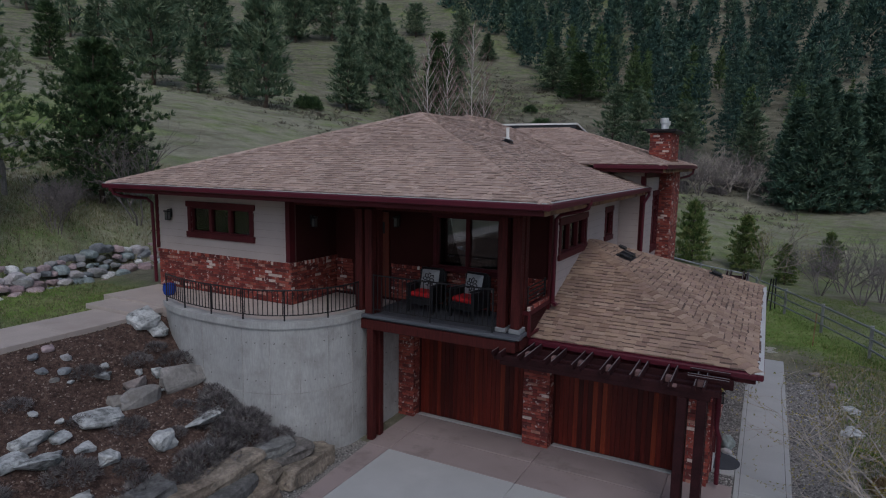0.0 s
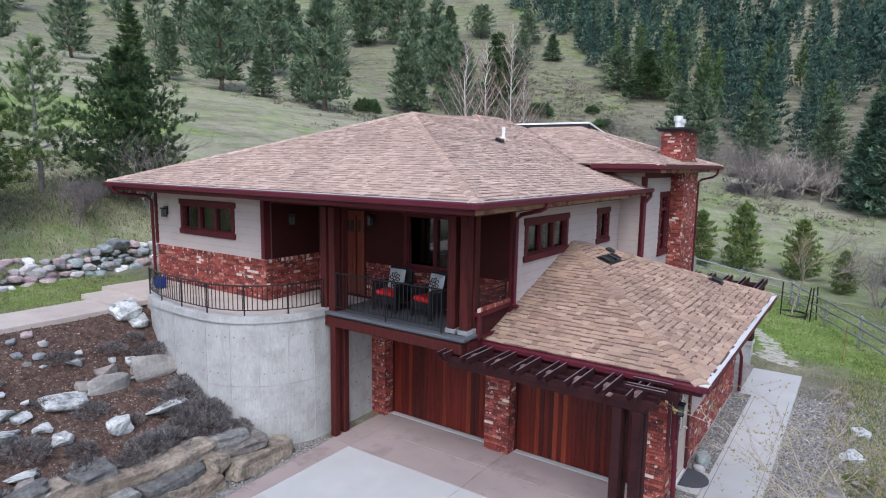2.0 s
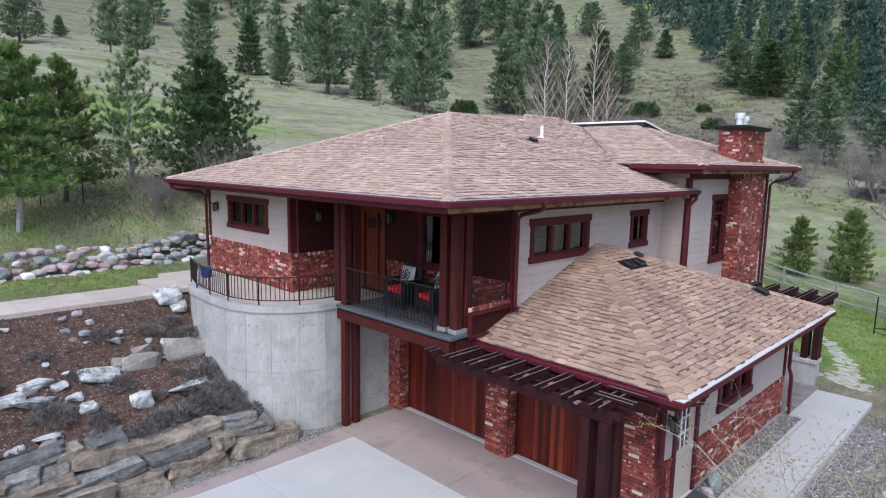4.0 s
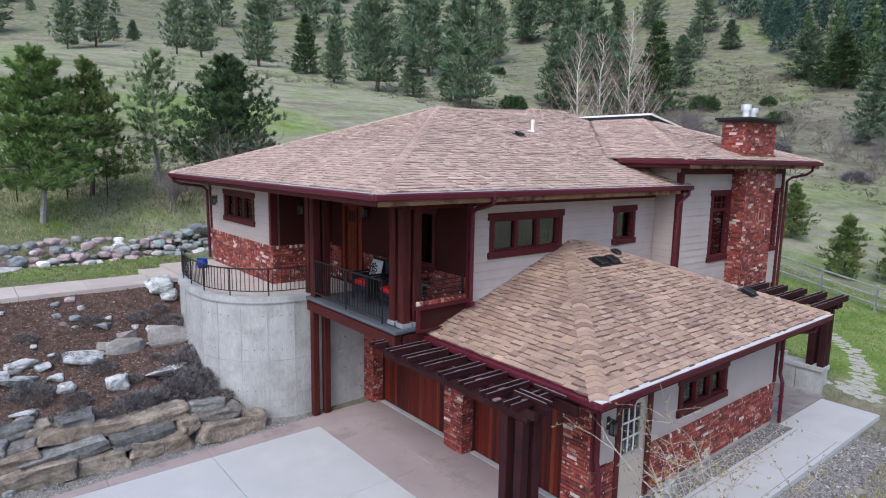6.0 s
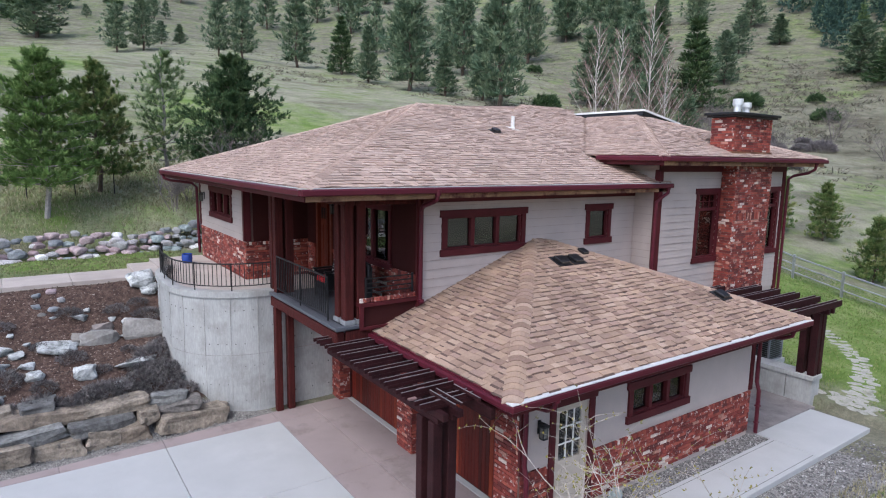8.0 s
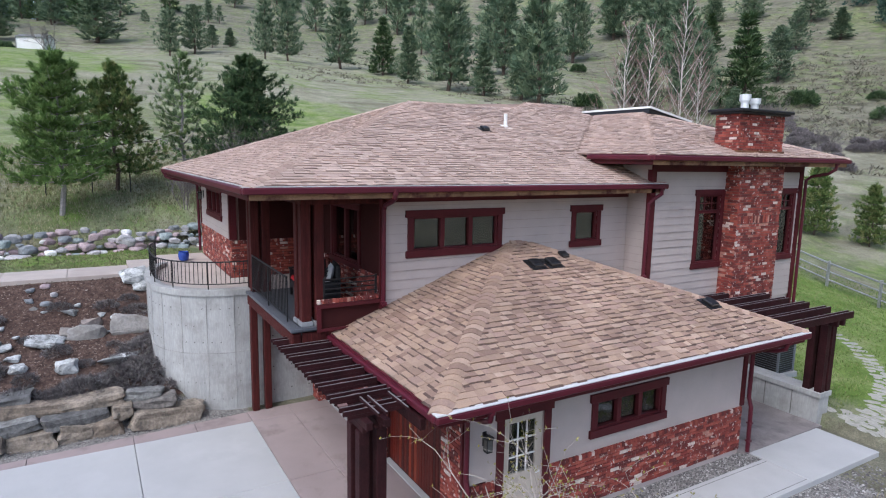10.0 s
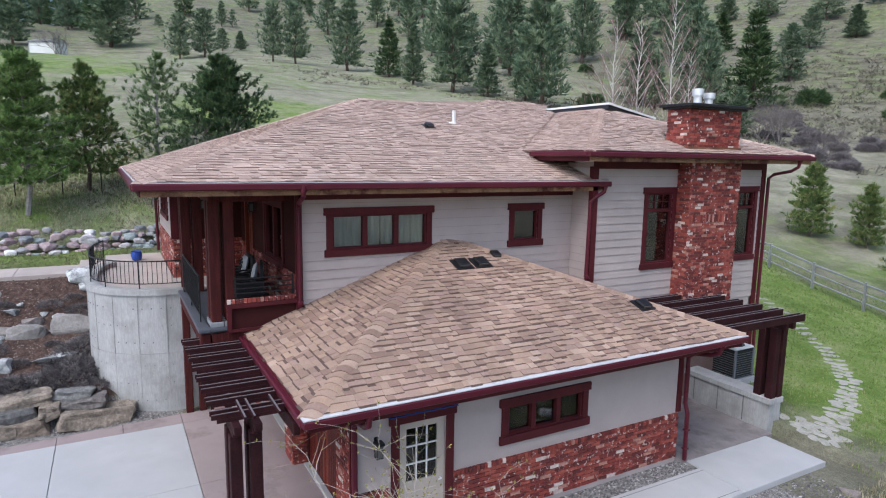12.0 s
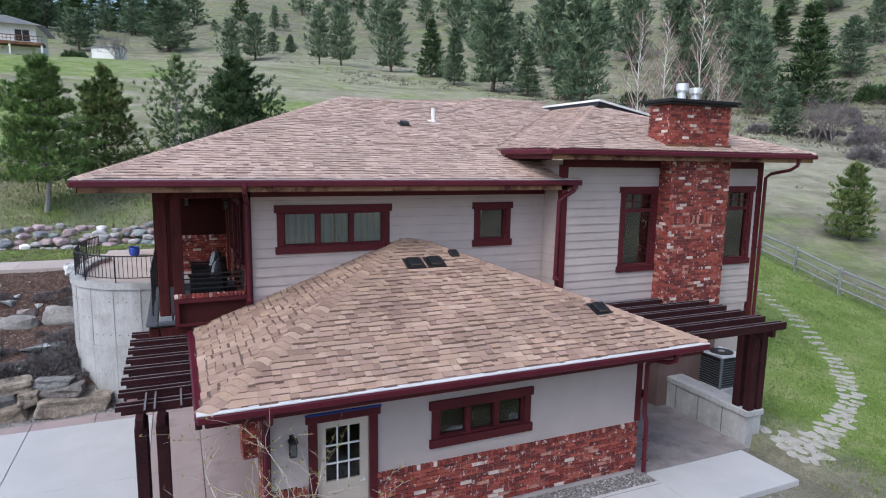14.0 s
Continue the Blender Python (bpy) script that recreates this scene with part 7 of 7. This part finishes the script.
for x, y, s in ((-42.6, 94.4, 1.9), (-32.0, 94.6, 1.5), (-36.7, 101.9, 1.1), (-78.6, 86.0, 1.3)):
    place(copy_thing(gb, Matrix()), x, y, s, tr.uniform(0, 6))


# grey-violet thickets at the foot of the slope
tb = bush("sage_bush", 1.0, 360, 85, "thicket", "dense grey-violet leafless brush at the foot of the slope", 0.34, 0.016, group="thickets below the slope", flat=0.75)
place(tb, -26.0, 67.4, 1.3)
for k in range(34):
    x, y = tr.choice(((-26.0, 67.5), (-22.0, 70.0), (-32.0, 72.5), (-30.0, 78.0), (-38.0, 84.0), (-8.0, 76.0), (-2.0, 84.0), (-13.0, 78.0)))
    place(copy_thing(tb, Matrix()), x + tr.gauss(0, 2.6), y + tr.gauss(0, 2.8), tr.uniform(0.6, 1.4), tr.uniform(0, 6), 0.1)


# ---- leafless trees and thickets ----
def bare_tree(name, seed, H, spread, levels, splits, base_r, mat, label, category="tree", group="", stems=1, buds=None, droop=0.0, sides=5, upright=0.0, bend=0.5):
    r = random.Random(seed)
    root = empty(name, (0, 0, 0), label, category, group)
    bm = bmesh.new()
    tips = []

    def grow(p, d, L, rad, lev):
        pts = [p]
        q, v = p.copy(), d.copy()
        n = 4
        for i in range(n):
            v = (v + Vector((r.gauss(0, 0.14), r.gauss(0, 0.14), r.gauss(0, 0.10) - droop * (levels - lev) * 0.04 + upright * 0.10)) * bend * 2).normalized()
            q = q + v * L / n
            pts.append(q.copy())
        tube(bm, pts, rad, sides if lev == levels else 3 if lev < levels - 1 else 4, rad * 0.5)
        tips.extend(pts[1:] if lev <= 1 else [])
        if lev == 0:
            return
        for k in range(splits):
            at = pts[r.choice((1, 2, 2, 3, 3, 4)) if lev < levels else r.choice((2, 3, 3, 4))]
            nd = (v * (0.9 + upright) + Vector((r.gauss(0, spread), r.gauss(0, spread), r.gauss(0, spread * 0.6) + 0.15))).normalized()
            grow(at, nd, L * r.uniform(0.55, 0.8), rad * 0.55, lev - 1)

    for s in range(stems):
        a = s * 2.4 + r.random()
        d = Vector((math.cos(a) * spread * (0.7 if stems > 1 else 0.1), math.sin(a) * spread * (0.7 if stems > 1 else 0.1), 1)).normalized()
        grow(Vector((0.1 * math.cos(a) * (stems > 1), 0.1 * math.sin(a) * (stems > 1), -0.15)), d, H * 0.5, base_r, levels)
    part("branching", bm, mat, root)
    if buds:
        verts, faces = [], []
        for p in tips:
            if r.random() < buds:
                blades(verts, faces, p, Vector((r.gauss(0, 1), r.gauss(0, 1), 0.6)).normalized(), 3, 0.05, 0.009, 0.6, r)
        me = bpy.data.meshes.new("bud_growth")
        me.from_pydata(verts, [], faces)
        link("bud_growth", me, "bud", root, "yellow-green opening buds")["kind"] = "stuff"
    return root


G = "bare birches behind the house"
M["rosy"] = material("rosy_twig", (0.27, 0.18, 0.165), 0.9, vary=0.25)
M["white_bark"] = material("white_bark", (0.58, 0.54, 0.51), 0.85, vary=0.2, grain=10)


def birch(seed, H, twig, label):
    """A slim leafless birch: a straight pale leader with rising side branches and fine twigs."""
    r = random.Random(seed)
    root = empty("birch_tree", (0, 0, 0), label, "tree", G)
    bm, tw = bmesh.new(), bmesh.new()
    lead = [Vector((r.gauss(0, 0.05), r.gauss(0, 0.05), H * k / 8 - (0.3 if k == 0 else 0))) for k in range(9)]
    tube(bm, lead, 0.062, 6, 0.010)
    for k in range(40):
        h = 0.12 + 0.86 * k / 40
        a, L = k * 2.4 + r.uniform(-0.4, 0.4), H * 0.34 * (1.02 - h) ** 0.8 * r.uniform(0.6, 1.1) + 0.2
        p = Vector((0, 0, H * h))
        d = Vector((math.cos(a) * 0.62, math.sin(a) * 0.62, 0.8))
        q = p + d * L * 0.5 + Vector((0, 0, 0.04 * L))
        e = p + d * L + Vector((0, 0, 0.16 * L))
        tube(bm, [p, q, e], 0.017, 4, 0.006)
        for j in range(11):
            f = r.uniform(0.25, 1.0)
            b = p.lerp(e, f)
            v = (d + Vector((r.gauss(0, 0.45), r.gauss(0, 0.45), r.gauss(0.1, 0.3)))).normalized()
            tube(tw, [b, b + v * L * 0.18, b + v * L * 0.36 + Vector((0, 0, 0.03 * L))], 0.011, 3, 0.006)
    part("trunk", bm, "white_bark", root, "white peeling bark")
    part("twig_mass", tw, twig, root, "fine rosy twigs")["kind"] = "stuff"
    return root


for x, y, h, k, mt in ((-20.1, 37.0, 10.6, 91, "rosy"), (-19.2, 38.1, 10.6, 92, "rosy"), (-18.1, 39.6, 12.4, 93, "rosy"), (-17.6, 40.6, 9.5, 94, "rosy")):
    place(birch(k, h, mt, "leafless white-barked birch behind the house"), x, y)
G = "leafless thicket beyond the lawn"
M["grey_twig"] = material("grey_twig", (0.17, 0.15, 0.145), 0.9, vary=0.3)
sh1 = bare_tree("bare_shrub", 95, 3.4, 0.55, 3, 4, 0.035, "grey_twig", "leafless grey-brown shrub beyond the fence", "shrub", G, stems=6, sides=4)
place(sh1, 3.5, 41.0)
for x, y, s in ((5.2, 38.5, 1.0), (4.8, 43.5, 1.1), (2.2, 46.5, 0.9), (6.5, 41.0, 1.1), (7.0, 36.0, 0.9), (-8.0, 74.8, 1.7), (-9.5, 77.0, 1.8), (-6.5, 76.0, 1.6), (-15, 78, 1.5), (-20, 82, 1.4), (-31.8, 71.3, 1.5), (-13, 86, 1.3), (-33.1, 70.7, 1.4), (-26, 70, 1.2), (-27, 86, 1.4), (-3, 83.5, 1.6), (-35, 76, 1.2), (-0.8, 82.0, 1.5), (-4.5, 79, 1.3)):
    place(copy_thing(sh1, Matrix()), x, y, s, tr.uniform(0, 6))
dead = bare_tree("dead_tree", 96, 5.5, 0.6, 3, 4, 0.10, "birch", "pale dead tree with crooked limbs beyond the lawn", "tree", "dead trees", stems=2, sides=5)
place(dead, -4.8, 80.0, 1.2)
for x, y, s in ((-1.6, 79.3, 0.9), (-6.8, 77.6, 0.9), (-3.6, 82.0, 1.1)):
    place(copy_thing(dead, Matrix()), x, y, s, tr.uniform(0, 6))
place(bare_tree("bare_tree", 97, 3.9, 0.55, 3, 5, 0.03, "grey_twig", "leafless grey tree in front of the dark pine", "tree", stems=3), -19.2, 14.6)
sh2 = bare_tree("bare_shrub", 98, 1.9, 0.45, 3, 5, 0.02, "grey_twig", "leafless grey shrub on the slope by the cobble wall", "shrub", "shrubs on the slope", stems=7, sides=3)
place(sh2, -19.2, 11.8)
place(copy_thing(sh2, Matrix()), -20.2, 12.6, 0.8, 2.0)
young = bare_tree("young_tree", 99, 4.6, 0.42, 3, 5, 0.04, "twig", "young tree coming into pale green leaf inside the fence", "tree", buds=1.0, sides=5)
place(young, 0.2, 32.4)
ring = tagged(part("tree_ring", tube(bmesh.new(), [(0.2 + 0.6 * math.cos(k * 0.2244), 32.4 + 0.6 * math.sin(k * 0.2244), land(0.2, 32.4) + 0.05) for k in range(29)], 0.045, 6), "black"), "round dark edging ring round the young tree", "edging")

for x, y, tx, ty in ((-0.15, 31.55, 0.0, 0.05), (0.95, 31.5, 0.05, 0.1), (1.15, 32.3, -0.05, 0.0), (0.75, 31.8, 0.15, -0.15)):
    st = new("stake")
    st.location = (x, y, land(x, y))
    part("post", tube(bmesh.new(), [Vector((0, 0, -0.2)), Vector((tx, ty, 1.45))], 0.028, 6), "black", st)
    tagged(st, "dark metal stake beside the young tree", "stake", "stakes round the young tree")
st = new("stake")
st.location = (2.3, 25.6, land(2.3, 25.6))
part("post", tube(bmesh.new(), [Vector((0, 0, -0.2)), Vector((0.03, 0, 1.2))], 0.018, 6), "fascia", st)
tagged(st, "thin brown stake in the lawn", "stake", "stakes in the lawn")

# the budding tree beside the side walk
M["straw_leaf"] = leaf_material("straw_leaf", [(0.20, 0.135, 0.075), (0.28, 0.20, 0.115), (0.15, 0.10, 0.06), (0.24, 0.22, 0.07)])
fore = bare_tree("budding_tree", 104, 4.0, 0.95, 3, 4, 0.024, "birch", "small leafless tree with pale crooked spreading branches and yellow buds", "tree", stems=5, buds=0.8, sides=6, bend=0.75)
place(fore, 3.35, 12.6, 1.0, 0.6)
fore2 = bare_tree("bare_shrub", 105, 2.6, 0.9, 3, 5, 0.015, "twig", "tangled tan shrub beside the gravel bed", "shrub", stems=9, buds=0.4, sides=4, droop=0.6)
place(fore2, 4.3, 14.6, 1.0, 0.0)
under = bush("undergrowth", 0.8, 420, 111, "straw_leaf", "rusty brown undergrowth below the budding tree", 0.28, 0.018, group="undergrowth by the gravel", flat=0.6)
place(under, 3.6, 13.9, 1.0, 0.0, 0.05)
for x, y, k in ((4.2, 13.2, 1.1), (3.3, 15.0, 0.6), (4.4, 16.0, 0.8), (4.0, 12.0, 1.1), (3.2, 11.4, 0.8), (2.9, 13.0, 0.5)):
    place(copy_thing(under, Matrix()), x, y, k, k * 5, 0.05)
leafy = bush("leafy_bush", 0.6, 300, 112, "fresh", "small green bush under the tangled branches", 0.16, 0.016, group="green bushes by the gravel", flat=0.6)
place(leafy, 3.9, 15.2, 1.0, 0.0, 0.05)
for x, y, k in ((4.6, 14.2, 0.9), (2.9, 16.6, 0.45), (2.1, 13.6, 0.3)):
    place(copy_thing(leafy, Matrix()), x, y, k, k * 7, 0.05)


# ---- grass as loose blades ----
def grass(name, count, spot, h, mat, label, seed):
    r = random.Random(seed)
    verts, faces = [], []
    for i in range(count):
        q = spot(r)
        if not q:
            continue
        x, y = q
        z = land(x, y)
        for j in range(3):
            a, L, b = r.uniform(0, 6.28), r.uniform(0.5, 1.2) * h, r.uniform(-0.6, 0.6)
            c, s = math.cos(a) * 0.012, math.sin(a) * 0.012
            px, py = x + r.uniform(-0.05, 0.05), y + r.uniform(-0.05, 0.05)
            k = len(verts)
            verts += [(px - c, py - s, z - 0.01), (px + c, py + s, z - 0.01), (px + b * L * 0.7, py + r.uniform(-0.5, 0.5) * L, z + L)]
            faces.append((k, k + 1, k + 2))
    me = bpy.data.meshes.new(name)
    me.from_pydata(verts, [], faces)
    me.materials.append(M[mat])
    tagged(new(name, me), label, "grass", kind="stuff")


def lawn_ne(r):
    x, y = r.uniform(-12, 5.5), r.uniform(23.4, 40)
    if (y < 27 and x < -2.8) or (y < 23.9 and x < 1.6) or (y < 26 and x < -0.2 and y < 23.9):
        return None
    for k in range(11):
        px, py = path_at(k / 10)
        if abs(px - x) < 0.4 and abs(py - y) < 0.5:
            return None
    return x, y


grass("lawn_grass", 22000, lawn_ne, 0.07, "grass", "short green lawn grass with dry blades", 201)
grass("lawn_grass", 6000, lambda r: (r.uniform(-17.0, -13.6), r.uniform(-2, 11.5)), 0.055, "olive_grass", "short lawn grass before the cobble wall", 202)
grass("meadow_grass", 14000, lambda r: (r.uniform(-30, -17.5), r.uniform(0, 22)), 0.14, "dry_grass", "dry meadow grass on the slope", 203)
grass("meadow_grass", 9000, lambda r: (r.uniform(-26, -17.6), r.uniform(2, 18)), 0.11, "olive_grass", "green tufts in the dry meadow", 204)
grass("meadow_grass", 5000, lambda r: (r.uniform(2.2, 6.0), r.uniform(9, 24)), 0.13, "dry_grass", "dry grass tufts beside the gravel bed", 205)

M["brush"] = leaf_material("hill_brush", [(0.12, 0.11, 0.09), (0.17, 0.155, 0.125), (0.22, 0.20, 0.155), (0.16, 0.175, 0.11)])


def hill_brush(count, seed, span_x=(-150, 0), span_y=(30, 150), sizes=(0.12, 0.16, 0.2, 0.3, 0.5)):
    """Low sage and dead brush scattered in drifts over the hillside."""
    r = random.Random(seed)
    verts, faces = [], []
    while count:
        x, y = r.uniform(*span_x), r.uniform(*span_y)
        if math.hypot(x - 5, y - 8) < 52 or noise.noise((x * 0.035, y * 0.06, 3.0)) < r.uniform(-0.2, 0.35) or (y < 40 and x > -68) or (y < 34 and r.random() < 0.7):
            continue
        count -= 1
        z, s = land(x, y), r.choice(sizes)
        for k in range(12):
            v = Vector((r.gauss(0, 0.8), r.gauss(0, 0.8), r.uniform(0.3, 1))).normalized()
            needle(verts, faces, Vector((x + r.uniform(-s, s) * 0.8, y + r.uniform(-s, s) * 0.8, z - 0.05)), v, s * r.uniform(0.6, 1.3), s * 0.10, r)
    me = bpy.data.meshes.new("hill_brush")
    me.from_pydata(verts, [], faces)
    me.materials.append(M["brush"])
    tagged(new("hill_brush", me), "low grey-brown sage brush over the dry hillside", "brush", kind="stuff")


hill_brush(4200, 207)
hill_brush(2600, 208, (-62, 4), (58, 122), (0.2, 0.3, 0.45, 0.7))

grass("lawn_grass", 7000, lambda r: (r.uniform(2.6, 6.5), r.uniform(14, 26)), 0.09, "grass", "green grass beside the gravel bank", 206)

# ---- far buildings ----
shed = empty("shed", (-116.0, 2.6, land(-116.0, 2.6)), "white shed with a low grey gable roof on the hillside", "shed")
M["shed_white"] = material("shed_white", (0.80, 0.81, 0.81), 0.6, vary=0.05)
body = boxes((-1.6, 1.6, -2.2, 2.2, -0.8, 2.35))
for y in (-2.2, 2.2):
    tri = [body.verts.new(p) for p in ((-1.6, y, 2.35), (1.6, y, 2.35), (0, y, 2.95))]
    body.faces.new(tri if y < 0 else tri[::-1])
part("body", body, "shed_white", shed)
bm = bmesh.new()
for sgn in (-1, 1):
    a = [bm.verts.new(p) for p in ((sgn * 1.8, -2.4, 2.3), (sgn * 1.8, 2.4, 2.3), (0, 2.4, 3.0), (0, -2.4, 3.0))]
    bm.faces.new(a if sgn > 0 else a[::-1])
bmesh.ops.solidify(bm, geom=list(bm.faces), thickness=0.1)
part("roof", bm, "fence", shed)
part("corner_board", boxes((1.6, 1.66, 2.12, 2.24, -0.2, 2.3)), "fence", shed)
part("corner_board", boxes((1.6, 1.66, -2.24, -2.12, -0.2, 2.3)), "fence", shed)
shed.rotation_euler.z = -0.5
place(copy_thing(sh1, Matrix()), -112.0, 4.4, 1.75, 1.0)

villa = empty("house", (-114.0, -14.9, land(-110.0, -8.0)), "pale two-storey house with a long railed deck on the hillside", "house")
part("wall", boxes((-5, 5, -8, 8, -2.5, 5.6)), "shed_white", villa)
bm = bmesh.new()
for quad in (((6.2, -9.2, 5.4), (6.2, 9.2, 5.4), (0, 3.4, 7.6), (0, -3.4, 7.6)), ((-6.2, 9.2, 5.4), (-6.2, -9.2, 5.4), (0, -3.4, 7.6), (0, 3.4, 7.6)), ((-6.2, -9.2, 5.4), (6.2, -9.2, 5.4), (0, -3.4, 7.6)), ((6.2, 9.2, 5.4), (-6.2, 9.2, 5.4), (0, 3.4, 7.6))):
    bm.faces.new([bm.verts.new(p) for p in quad])
bmesh.ops.solidify(bm, geom=list(bm.faces), thickness=0.2)
part("roof", bm, "fence", villa)
deck = part("deck", boxes((5.0, 7.4, -8, 9.2, 2.2, 2.6)), "soffit", villa, "red-brown timber deck")
for y in (-7.8, -3.6, 0.6, 4.8, 9.0):
    part("deck_post", boxes((7.1, 7.35, y - 0.12, y + 0.12, -2.5, 2.2)), "white", deck)
part("deck_rail", boxes((7.28, 7.38, -8, 9.2, 3.45, 3.57)), "soffit", deck)
part("deck_rail", boxes((7.28, 7.36, -8, 9.2, 3.0, 3.06)), "soffit", deck)
for k in range(35):
    y = -8 + k * 0.5
    part("baluster", boxes((7.30, 7.35, y, y + 0.05, 2.6, 3.46)), "soffit", deck)
for y in (-6.4, -2.2, 1.0, 5.2):
    for z, h in ((-0.9, 1.9), (3.0, 1.7)):
        w = part("window", boxes((5.0, 5.04, y, y + 1.9, z, z + h)), "black", villa)
        part("window_frame", boxes((5.04, 5.10, y - 0.12, y, z - 0.12, z + h + 0.12), (5.04, 5.10, y + 1.9, y + 2.02, z - 0.12, z + h + 0.12), (5.04, 5.10, y + 0.9, y + 1.0, z, z + h), (5.04, 5.10, y, y + 1.9, z + h, z + h + 0.12), (5.04, 5.10, y, y + 1.9, z - 0.12, z)), "white", w)
hedge = copy_thing(gb, Matrix())
place(hedge, -106.5, -1.5, 1.9, 1.0)
